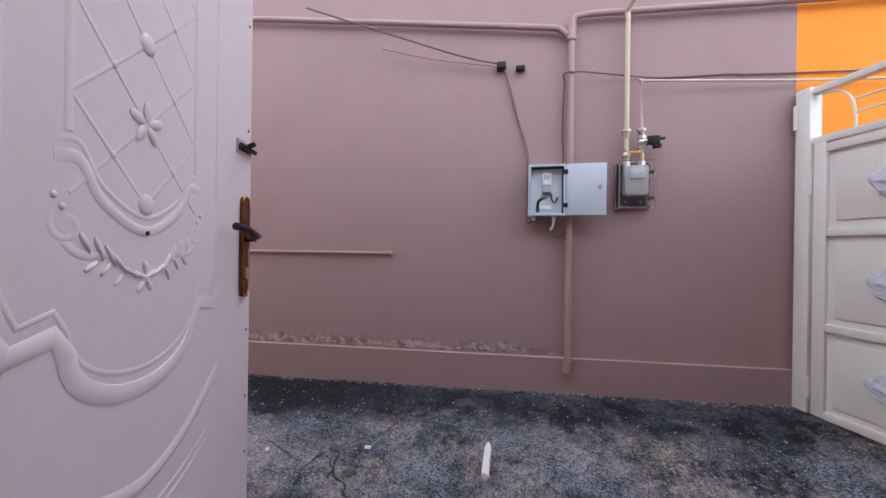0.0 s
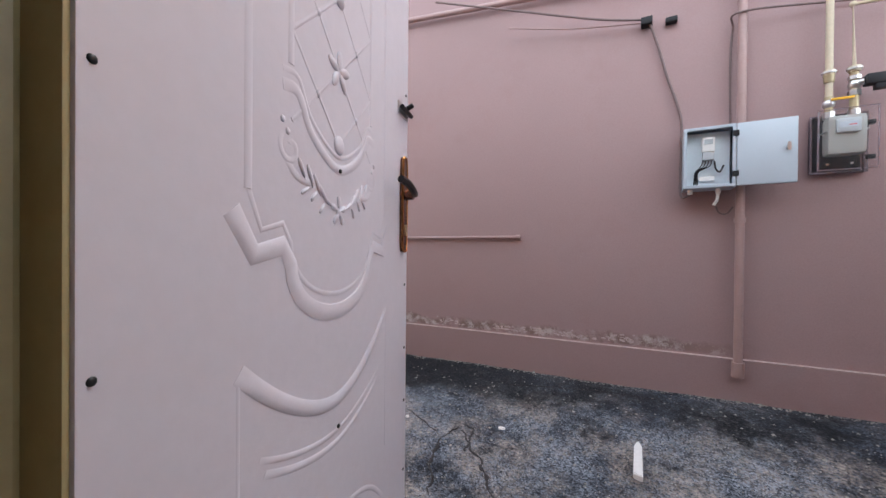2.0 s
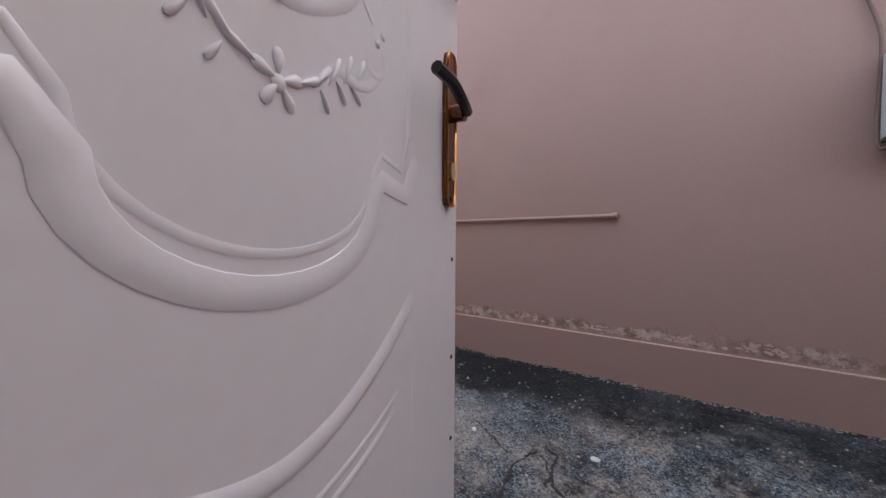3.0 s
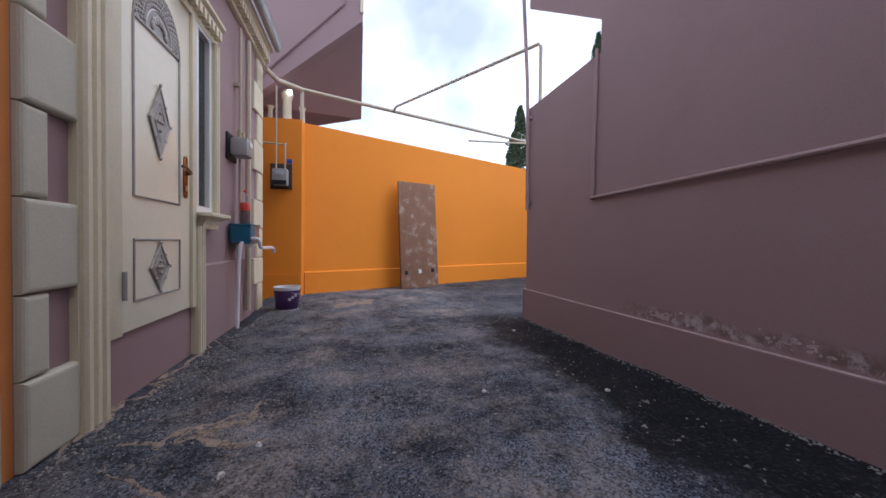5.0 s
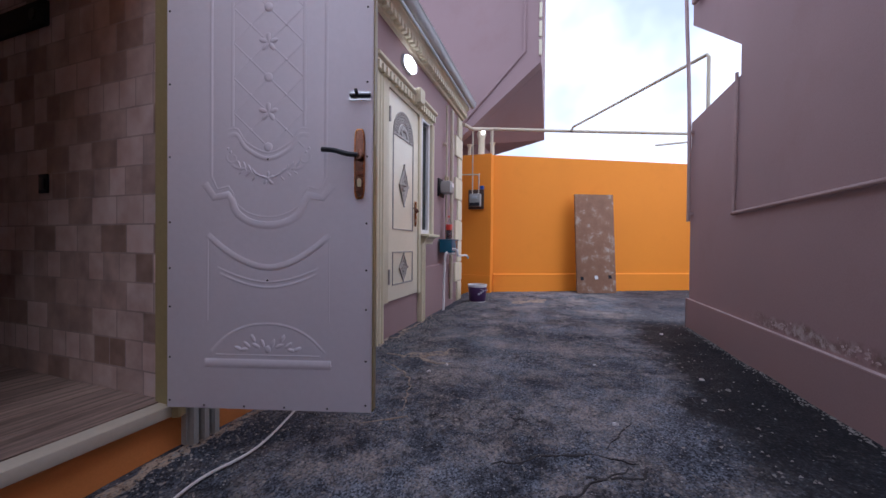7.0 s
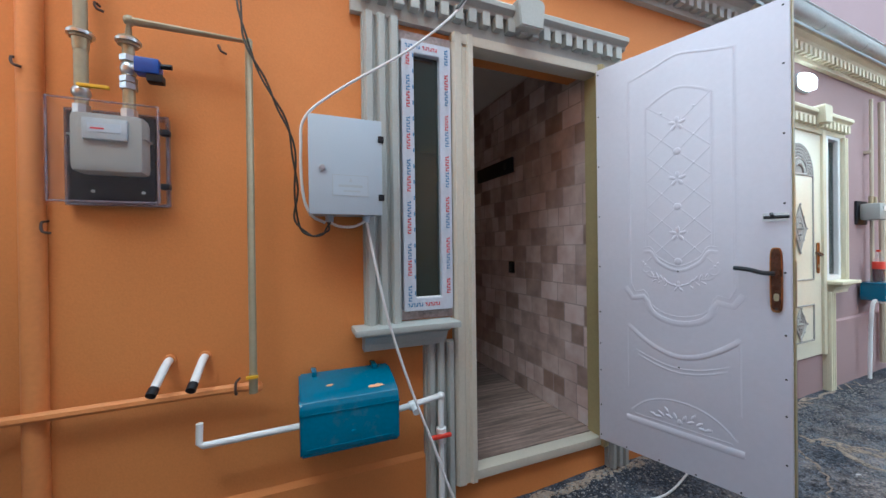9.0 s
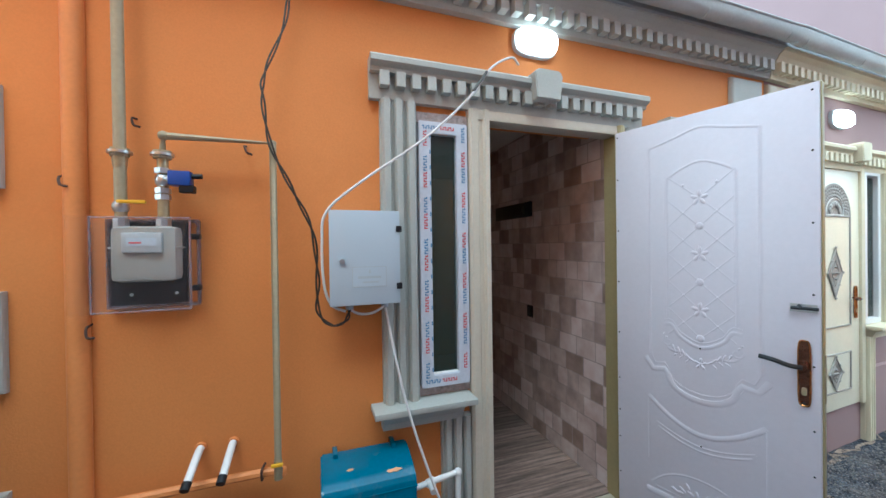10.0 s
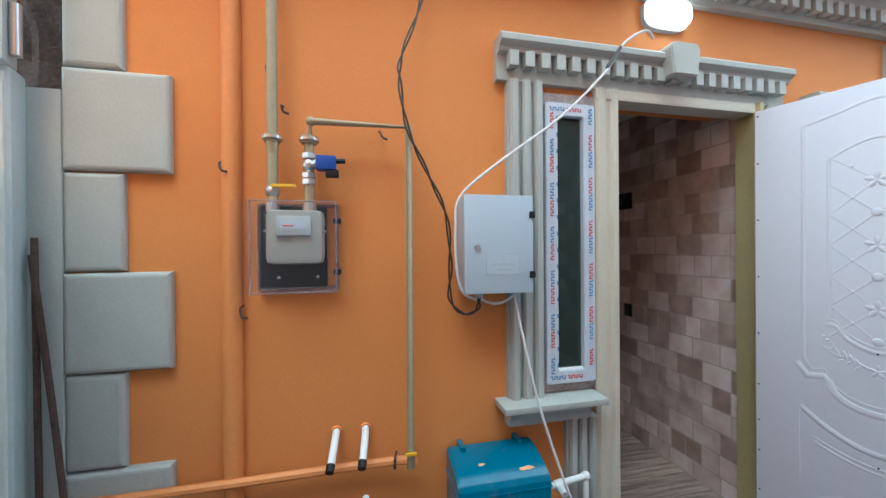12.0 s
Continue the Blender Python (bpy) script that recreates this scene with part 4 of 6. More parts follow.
def door_leaf():
    global CTX
    CTX = pose(0.195, 0.055, 0, 0, 0, DOOR_ANGLE)
    W = 0.86
    d = thing("front_door", (0.0, 0.0, 0.21), "white enamelled steel front door standing wide open", "door")
    part("leaf_body", bm_box(0, W, -0.050, 0.0, 0.21, 2.43, 0.003), DOORIN, d)
    part("outer_skin", bm_box(0.002, W - 0.002, 0.0, 0.004, 0.212, 2.428), DOORWHITE, d)
    part("free_edge", bm_box(W, W + 0.006, -0.038, 0.006, 0.21, 2.43, 0.002), EDGEGOLD, d, "olive gold edge strip")
    part("hinge_edge", bm_box(-0.006, 0, -0.046, 0.002, 0.21, 2.43, 0.002), EDGEGOLD, d, "olive gold edge strip")
    outer_face(d, 0.19, 0.72, 0.004, (0.38, 0.70, 0.98, 2.04, 2.33), DOORWHITE)
    lever_handle(d, W - 0.05, 1.218, 0.004, 1, BRONZE, -1, CHROME)
    lever_handle(d, W - 0.05, 1.218, -0.050, -1, BRONZE, -1, BLACKMET)
    inner_face(d, -0.050, W)
    bolt = part("slide_bolt", bm_box(W - 0.095, W - 0.01, -0.054, -0.05, 1.475, 1.51), CHROME, d, "small chrome slide bolt with a black knob")
    part("bolt_rod", bm_cyl((W - 0.09, -0.062, 1.492), (W - 0.005, -0.062, 1.492), 0.007, seg=10), BLACKMET, bolt)
    part("bolt_knob", bm_cyl((W - 0.06, -0.06, 1.492), (W - 0.06, -0.085, 1.505), 0.007, seg=10), BLACKMET, bolt)
    part("latch_plate", bm_box(W + 0.006, W + 0.010, -0.03, -0.008, 1.1, 1.3), BRASS, d)
    for z in (0.42, 2.12):
        part("hinge", bm_cyl((-0.004, 0.014, z), (-0.004, 0.014, z + 0.14), 0.012, seg=12), CHROME, d)
    CTX = Matrix.Identity(4)


door_leaf()


# ---- narrow window beside the door ----
def film_window():
    w = thing("window_1", (1.32, 0.0, 1.03), "narrow white plastic window still wrapped in printed film", "window", kind="structure")
    part("putty", bm_box(1.182, 1.458, -0.02, 0.012, 1.02, 1.075) , PUTTY, w, "rough mortar under the frame")
    part("putty", bm_box(1.182, 1.458, -0.02, 0.02, 2.395, 2.45), PUTTY, w, "rough mortar over the frame")
    x0, x1, z0, z1, f = 1.19, 1.45, 1.065, 2.40, 0.062
    bm = bm_ring(x0, x1, z0, z1, f, -0.02, 0.042)
    fr = part("window_frame", bm, FILM, w, "white frame with red and blue printed film")
    part("pane", bm_box(x0 + f - 0.005, x1 - f + 0.005, 0.008, 0.014, z0 + f - 0.005, z1 - f + 0.005), PANE, w, "dark reflecting glass")
    def word(material):
        bm = None
        for i in range(6):
            z = i * 0.0135
            bm = bm_box(-0.009, 0.009, 0, 0.0012, z, z + 0.0045, bm=bm)
            bm = bm_box(-0.009 if i % 2 else 0.003, -0.003 if i % 2 else 0.009, 0, 0.0012, z + 0.0035, z + 0.010, bm=bm)
        return mesh_of("print_bar", bm, material, False)
    bar, bar2 = word(PRINTRED), word(PRINTBLUE)
    k, z = 0, z0 + 0.05
    while z < z1 - 0.10:
        piece("print_bar", bar if k % 2 else bar2, fr, (x1 - f * 0.48, 0.0425, z))
        piece("print_bar", bar2 if k % 2 else bar, fr, (x0 + f * 0.42, 0.0425, z + 0.03))
        z += 0.082 if k % 2 else 0.125
        k += 1
    for q, me in ((x0 + 0.075, bar), (x0 + 0.165, bar2)):
        piece("print_bar", me, fr, (q, 0.0425, z0 + f * 0.5), (0, radians(90), 0))
        piece("print_bar", me, fr, (q, 0.0425, z1 - f * 0.5), (0, radians(90), 0))
    small = mesh_of("print_mark", bm_box(-0.003, 0.003, 0, 0.001, 0, 0.02), PRINTBLUE, False)
    for i in range(16):
        piece("print_mark", small, fr, (x1 - f + 0.006, 0.0425, z0 + 0.08 + i * 0.078))
    part("bead", bm_box(x0 + f - 0.012, x1 - f + 0.012, 0.012, 0.030, z0 + f - 0.012, z0 + f + 0.006, 0.003), PVC, w)


film_window()

# ---- mauve half of the house front, turned slightly back ----
CTX = MAUVE_TURN
U = -1.24


def mx(x):
    """World x along the front to the turned wall's own x."""
    return x - U


mauve_house = solid("wall_mauve_house", wall_sheet([(mx(-1.66), mx(-1.24), -0.3, TOP), (mx(-2.64), mx(-1.66), -0.3, 0.345), (mx(-2.64), mx(-1.66), 2.44, TOP), (mx(-2.66), mx(-2.64), -0.3, TOP),
                                                     (mx(-2.96), mx(-2.66), -0.3, 1.02), (mx(-2.96), mx(-2.66), 2.40, TOP), (mx(-4.62), mx(-2.96), -0.3, TOP)], -0.25, 0.0),
                    MAUVE, "mauve painted stucco front of the neighbouring house", "wall", kind="structure", smooth=False)
part("plinth", bm_prism([(0.0, -0.2), (0.02, -0.2), (0.02, 0.62), (0.0, 0.635)], "x", mx(-4.1), mx(-2.72)), MAUVE, mauve_house, smooth=False)
part("end_return", bm_box(mx(-4.62), mx(-4.60), -4.0, -0.25, -0.2, TOP), MAUVE, mauve_house)
quoin_column(LV, True, 0.265, 0.12, mauve_house, PALEGREY, right_edge=-0.005)
quoin_column(LV, False, 0.40, 0.24, mauve_house, CREAM, left_edge=mx(-4.60))
ms = thing("door_surround", (mx(-2.2), 0, 0), "cream cast door and window surround with dentils and fluted pilasters", "door surround", kind="structure")
lintel(ms, mx(-3.06), mx(-1.47), 2.56, CREAM, (mx(-2.50), mx(-2.34)), h=0.18)
fluted(ms, mx(-1.665), mx(-1.50), 0.0, 2.385, CREAM)
fluted(ms, mx(-3.05), mx(-2.965), 1.0, 2.385, CREAM, n=2)
fluted(ms, mx(-2.76), mx(-2.645), 0.0, 0.92, CREAM)
sill(ms, mx(-3.05), mx(-2.645), 1.02, CREAM)
md = thing("door_2", (mx(-2.1), 0, 0.345), "cream enamelled steel door with silvery ornaments, shut", "door", kind="structure")
part("jamb", bm_box(mx(-1.785), mx(-1.668), -0.2, 0.04, 0.345, 2.44, 0.006), CREAM, md)
part("jamb", bm_box(mx(-2.64), mx(-2.58), -0.2, 0.04, 0.345, 2.44, 0.006), CREAM, md)
part("head", bm_box(mx(-2.58), mx(-1.785), -0.2, 0.038, 2.375, 2.44, 0.006), CREAM, md)
part("leaf", bm_box(mx(-2.578), mx(-1.787), -0.03, 0.02, 0.35, 2.373, 0.003), DOORCREAM, md)
outer_face(md, mx(-2.42), mx(-1.91), 0.02, (0.50, 0.82, 1.05, 1.98, 2.25), DOORCREAM)
lever_handle(md, mx(-2.50), 1.24, 0.02, 1, BRONZE, 1, BRONZE)
for z in (0.52, 2.05):
    part("hinge", bm_cyl((mx(-1.785), 0.045, z), (mx(-1.785), 0.045, z + 0.14), 0.012, seg=12), SILVER, md)
mw = thing("window_2", (mx(-2.78), 0, 1.02), "white plastic casement window with dark glass", "window", kind="structure")
bm = bm_ring(mx(-2.955), mx(-2.662), 1.025, 2.40, 0.046, -0.05, 0.03)
part("window_frame", bm, PVC, mw)
part("pane", bm_box(mx(-2.91), mx(-2.70), -0.01, -0.004, 1.08, 2.34), PANE, mw, "dark reflecting glass")
bulkhead_lamp(mx(-2.27), 2.80)
cornice(mx(-4.65), mx(-1.245), CREAM, "cream cast eaves cornice with a row of dentils", 0.135, 0.05)
bm = bm_prism([(-0.25, TOP), (0.10, TOP + 0.05), (0.10, TOP + 0.16), (-6.0, TOP + 1.15), (-6.0, TOP + 0.9)], "x", mx(-4.65), mx(-1.26))
solid("roof", bm, ROOF, "grey sheet metal roof over the mauve house", "roof", kind="structure", smooth=False)

# gas meter, drink bottle and water box at the far end of the mauve front
gp = thing("gas_pipe", (mx(-3.62), 0.05, 0.9), "cream painted gas pipe down the mauve wall", "pipe")
part("run", bm_tube([(mx(-3.62), 0.05, 2.86), (mx(-3.62), 0.05, 0.95)], 0.016, smooth=False), PIPECREAM, gp)
part("run", bm_tube([(mx(-3.85), 0.06, 2.86), (mx(-3.85), 0.06, 0.1)], 0.028, smooth=False), PIPECREAM, gp)
part("clip", bm_box(mx(-3.65), mx(-3.59), 0.0, 0.05, 2.3, 2.33), PIPECREAM, gp)
gm = thing("gas_meter", (mx(-3.5), 0.03, 1.60), "small grey gas meter on a dark back plate", "gas meter", "gas meters")
part("back_plate", bm_box(mx(-3.62), mx(-3.36), 0.0, 0.02, 1.56, 1.80, 0.006), BLACKPLAS, gm)
part("body", bm_box(mx(-3.60), mx(-3.40), 0.02, 0.17, 1.60, 1.77, 0.03), METERBODY, gm)
part("dial", bm_box(mx(-3.55), mx(-3.45), 0.17, 0.18, 1.69, 1.74, 0.004), PVC, gm)
part("union", bm_cyl((mx(-3.45), 0.09, 1.77), (mx(-3.45), 0.09, 1.84), 0.018), BRASS, gm)
part("union", bm_cyl((mx(-3.55), 0.09, 1.77), (mx(-3.55), 0.09, 1.84), 0.018), BRASS, gm)
wb = thing("water_box", (mx(-3.55), 0.1, 0.78), "teal water pump box on a white plastic shelf pipe", "water pump")
part("box", bm_box(mx(-3.72), mx(-3.40), 0.02, 0.20, 0.79, 0.97, 0.02), TEAL, wb)
part("lid", bm_box(mx(-3.73), mx(-3.39), 0.015, 0.205, 0.955, 0.975, 0.006), TEAL, wb)
part("elbow_pipe", bm_tube([(mx(-3.42), 0.2, 0.84), (mx(-3.42), 0.26, 0.83), (mx(-3.46), 0.27, 0.76), (mx(-3.62), 0.27, 0.75), (mx(-3.95), 0.27, 0.745), (mx(-4.05), 0.27, 0.70)], 0.016), PVC, wb, "white plastic tap pipe")
part("stand_pipe", bm_tube([(mx(-3.36), 0.10, 0.02), (mx(-3.38), 0.10, 0.4), (mx(-3.38), 0.12, 0.77), (mx(-3.5), 0.15, 0.775), (mx(-3.7), 0.15, 0.775)], 0.016), PVC, wb, "white plastic stand pipe")
bot = thing("drink_bottle", (mx(-3.56), 0.11, 0.975), "plastic bottle of dark drink with a red label", "bottle")


def lathe(prof, c, seg=16):
    own = bmesh.new()
    rings = [[own.verts.new((c[0] + r * math.cos(2 * math.pi * k / seg), c[1] + r * math.sin(2 * math.pi * k / seg), c[2] + z)) for k in range(seg)] for r, z in prof]
    for a, b in zip(rings, rings[1:]):
        for k in range(seg):
            own.faces.new((a[k], a[(k + 1) % seg], b[(k + 1) % seg], b[k]))
    own.faces.new(rings[0][::-1])
    own.faces.new(rings[-1])
    bmesh.ops.recalc_face_normals(own, faces=own.faces[:])
    return own


bc = (mx(-3.56), 0.11, 0.975)
part("bottle_body", lathe([(0.035, 0), (0.045, 0.01), (0.045, 0.16), (0.042, 0.2), (0.04, 0.23), (0.016, 0.29), (0.014, 0.31)], bc), PET, bot)
part("drink", lathe([(0.034, 0.004), (0.043, 0.012), (0.043, 0.13)], bc), COLA, bot, "dark drink")
part("label", lathe([(0.0455, 0.13), (0.0462, 0.135), (0.0462, 0.20), (0.044, 0.205)], bc), REDPLAS, bot, "red label")
part("cap", lathe([(0.016, 0.305), (0.016, 0.325)], bc), REDPLAS, bot)
CTX = Matrix.Identity(4)

# bucket on the ground
bk = (-4.42, 0.20, ground_z(-4.42, 0.2))
bu = thing("paint_bucket", bk, "white plastic paint bucket with a purple printed label", "bucket")
part("shell", lathe([(0.125, 0), (0.15, 0.26), (0.155, 0.262), (0.155, 0.275), (0.143, 0.275), (0.12, 0.02)], bk, 24), PVC, bu)
part("label", lathe([(0.1275, 0.012), (0.1285, 0.013), (0.149, 0.235), (0.1485, 0.236)], bk, 24), BUCKETP, bu, "purple printed band")
for k in range(3):
    a = 0.4 + 0.25 * k
    part("print_bar", bm_box(bk[0] + 0.141 * math.cos(a) - 0.012, bk[0] + 0.141 * math.cos(a) + 0.012, bk[1] + 0.141 * math.sin(a) - 0.012, bk[1] + 0.141 * math.sin(a) + 0.012, 0.12 + 0.02 * k, 0.15 + 0.02 * k), FILM, bu)
part("handle", bm_tube([(bk[0] + 0.15, bk[1], 0.24), (bk[0] + 0.1, bk[1] + 0.11, 0.2), (bk[0], bk[1] + 0.165, 0.18), (bk[0] - 0.1, bk[1] + 0.11, 0.2), (bk[0] - 0.15, bk[1], 0.24)], 0.004), CHROME, bu)

# ---- tall mauve wall across the yard, with the gap under its stair ----
WY = 2.88
poly = [(-3.56, -0.3), (2.58, -0.3), (2.58, 5.6), (-3.56, 5.6), (-3.56, 3.38), (-2.25, 2.50), (-2.25, 2.26), (-3.56, 2.29)]
far_wall = solid("wall_mauve_yard", bm_prism(poly, "y", WY, WY + 0.22), damp_stucco(), "tall mauve painted stucco wall with efflorescence near its foot", "wall", kind="structure", smooth=False)
part("plinth", bm_prism([(-3.575, -0.3), (2.58, -0.3), (2.58, 0.435), (-3.575, 0.315)], "y", WY - 0.03, WY), MAUVE, far_wall, smooth=False)
# paler strip: light caught on the plinth's top edge, put into the colour
part("plinth_ledge", bm_prism([(-3.575, 0.312), (2.58, 0.432), (2.58, 0.438), (-3.575, 0.318)], "y", WY - 0.0312, WY), LEDGE, far_wall, "plinth top edge coloured paler, as if catching light")
part("end_face", bm_box(-3.575, -3.56, WY - 0.03, WY + 0.22, -0.3, 0.315), MAUVE, far_wall)
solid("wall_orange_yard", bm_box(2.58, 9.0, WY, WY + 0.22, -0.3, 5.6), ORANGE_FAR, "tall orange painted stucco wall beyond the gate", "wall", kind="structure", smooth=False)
# flaking salt bloom just over the ledge
random.seed(5)
for i in range(170):
    x = random.choice((-1.62, -1.55, -0.95, -0.90, -0.42, -0.28, -0.10, 0.08, 0.14, 0.40, 0.47)) + random.gauss(0, 0.045)
    z = 0.318 + 0.0195 * (x + 3.575) + 0.030 + abs(random.gauss(0, 0.022))
    n = random.randint(6, 9)
    w, h = random.uniform(0.003, 0.020), random.uniform(0.003, 0.010)
    pts = [(x + w * math.cos(2 * math.pi * k / n) * random.uniform(0.5, 1.3), z + h * math.sin(2 * math.pi * k / n) * random.uniform(0.5, 1.3)) for k in range(n)]
    part("flake", bm_prism(pts, "y", WY - random.uniform(0.0008, 0.002), WY), SALT, far_wall)

# pipes on the yard wall
rp = thing("rain_pipe", (1.12, WY, 0.2), "mauve painted rain pipe with a branch and two long runs", "pipe")
part("down_pipe", bm_tube([(1.12, WY - 0.06, 0.34), (1.12, WY - 0.06, 2.95)], 0.0235, 12, smooth=False), PIPEMAUVE, rp)
part("foot_collar", bm_cyl((1.12, WY - 0.06, 0.31), (1.12, WY - 0.06, 0.40), 0.033), PIPEMAUVE, rp)
part("collar", bm_cyl((1.12, WY - 0.06, 1.26), (1.12, WY - 0.06, 1.29), 0.030), PIPEMAUVE, rp)
part("collar", bm_cyl((1.12, WY - 0.06, 2.78), (1.12, WY - 0.06, 2.90), 0.032), PIPEMAUVE, rp)
part("run", bm_tube([(1.10, WY - 0.05, 2.82), (1.03, WY - 0.05, 2.885), (0.95, WY - 0.05, 2.90), (-3.33, WY - 0.05, 3.50)], 0.0235, 12, smooth=False), PIPEMAUVE, rp)
part("run", bm_tube([(1.12, WY - 0.05, 2.90), (1.15, WY - 0.05, 2.96), (1.25, WY - 0.05, 2.97), (2.58, WY - 0.05, 2.91), (6.0, WY - 0.05, 2.80)], 0.0235, 12, smooth=False), PIPEMAUVE, rp)
part("riser", bm_tube([(-3.33, WY - 0.05, 3.50), (-3.33, WY - 0.05, 4.6)], 0.026, 12, smooth=False), PIPEMAUVE, rp)
lp = thing("conduit_pipe", (-1.3, WY, 1.17), "thin mauve painted conduit bent down and along the wall", "pipe")
part("upright", bm_tube([(-2.27, WY - 0.02, 2.29), (-2.30, WY - 0.02, 1.175)], 0.013, smooth=False), PIPEMAUVE, lp)
part("level_run", bm_tube([(-2.30, WY - 0.02, 1.175), (-0.28, WY - 0.02, 1.178)], 0.013, smooth=False), PIPEMAUVE, lp)
part("elbow", bm_ball((-2.30, WY - 0.02, 1.175), 0.021), PIPEMAUVE, lp)
part("end_cap", bm_cyl((-0.31, WY - 0.02, 1.178), (-0.275, WY - 0.02, 1.178), 0.019), PIPEMAUVE, lp)
cp = thing("corner_pole", (-3.5, WY, 1.18), "slim mauve painted pole clipped to the wall corner", "pole")
part("pole", bm_tube([(-3.47, WY - 0.04, 1.18), (-3.50, WY - 0.04, 2.4), (-3.60, WY - 0.05, 3.4), (-3.66, WY - 0.06, 4.2)], 0.020), PIPEMAUVE, cp)
for z in (1.25, 2.15):
    part("clip", bm_box(-3.50, -3.45, WY - 0.03, WY, z, z + 0.03), PIPEMAUVE, cp)


# electric cabinet with its door open
def open_cabinet():
    x0, x1, z0, z1, y0, y1 = 0.82, 1.083, 1.47, 1.845, WY - 0.16, WY
    c = thing("electric_cabinet", ((x0 + x1) / 2, WY, z0), "pale grey electric meter cabinet with its door open", "electric cabinet")
    part("housing", bm_open_box(x0, x1, y0, y1, z0, z1, y0, 0.006), EBOX, c, smooth=False)
    part("rim", bm_ring(x0, x1, z0, z1, 0.018, y0 - 0.004, y0 + 0.010), EBOX, c, smooth=False)
    d = part("cabinet_door", bm_box(x1 + 0.002, x1 + 0.272, y0 - 0.006, y0 + 0.010, z0 + 0.004, z1 - 0.002, 0.004), EBOX, c)
    part("lock", bm_cyl((x1 + 0.232, y0 - 0.02, 1.67), (x1 + 0.232, y0, 1.67), 0.010), CHROME, d)
    part("lock_tongue", bm_box(x1 + 0.225, x1 + 0.239, y0 - 0.022, y0 - 0.018, 1.655, 1.70), CHROME, d)
    for z in (1.53, 1.77):
        part("hinge", bm_box(x1 - 0.018, x1 + 0.012, y0 - 0.012, y0 + 0.004, z, z + 0.032, 0.003), BLACKPLAS, c)
    part("mounting_plate", bm_box(x0 + 0.022, x1 - 0.022, y0 + 0.068, y0 + 0.072, z0 + 0.022, z1 - 0.022, 0.001), CABIN, c, "pale blue-grey mounting plate")
    m = part("meter", bm_box(0.918, 0.985, y0 + 0.035, y1 - 0.02, 1.70, 1.79, 0.008), PVC, c, "small white electric meter")
    part("screen", bm_box(0.930, 0.973, y0 + 0.030, y0 + 0.036, 1.745, 1.775), LABELGREY, m)
    part("terminal_cover", bm_box(0.922, 0.981, y0 + 0.04, y1 - 0.02, 1.65, 1.70, 0.005), LABELGREY, m)
    part("breaker", bm_box(0.905, 0.985, y0 + 0.05, y1 - 0.02, 1.52, 1.548, 0.005), PVC, c)
    for k, q in enumerate((0.925, 0.94, 0.955, 0.97)):
        part("wire", bm_tube([(q, y0 + 0.06, 1.645), (q - 0.012, y0 + 0.04, 1.61), (0.885 + 0.005 * k, y0 + 0.05, 1.575), (0.88 + 0.007 * k, y0 + 0.07, 1.50)], 0.0028), BLACKPLAS, c)
    part("wire", bm_tube([(0.985, y0 + 0.06, 1.64), (0.99, y0 + 0.04, 1.59), (1.01, y0 + 0.04, 1.57), (1.03, y0 + 0.05, 1.61)], 0.005), BLACKPLAS, c)
    for x in (0.86, 1.005):
        part("gland", bm_cyl((x, y0 + 0.06, z0 - 0.03), (x, y0 + 0.06, z0), 0.014), PVC, c)
    part("tail", bm_tube([(1.005, y0 + 0.06, z0 - 0.03), (1.0, y0 + 0.06, z0 - 0.07), (0.985, y0 + 0.07, z0 - 0.10)], 0.009), PVC, c)
    part("loop", bm_tube([(1.0, WY - 0.05, z0 - 0.10), (1.02, WY - 0.04, z0 - 0.145), (1.06, WY - 0.03, z0 - 0.15), (1.09, WY - 0.03, z0 - 0.11)], 0.005), CABLEG, c)


open_cabinet()


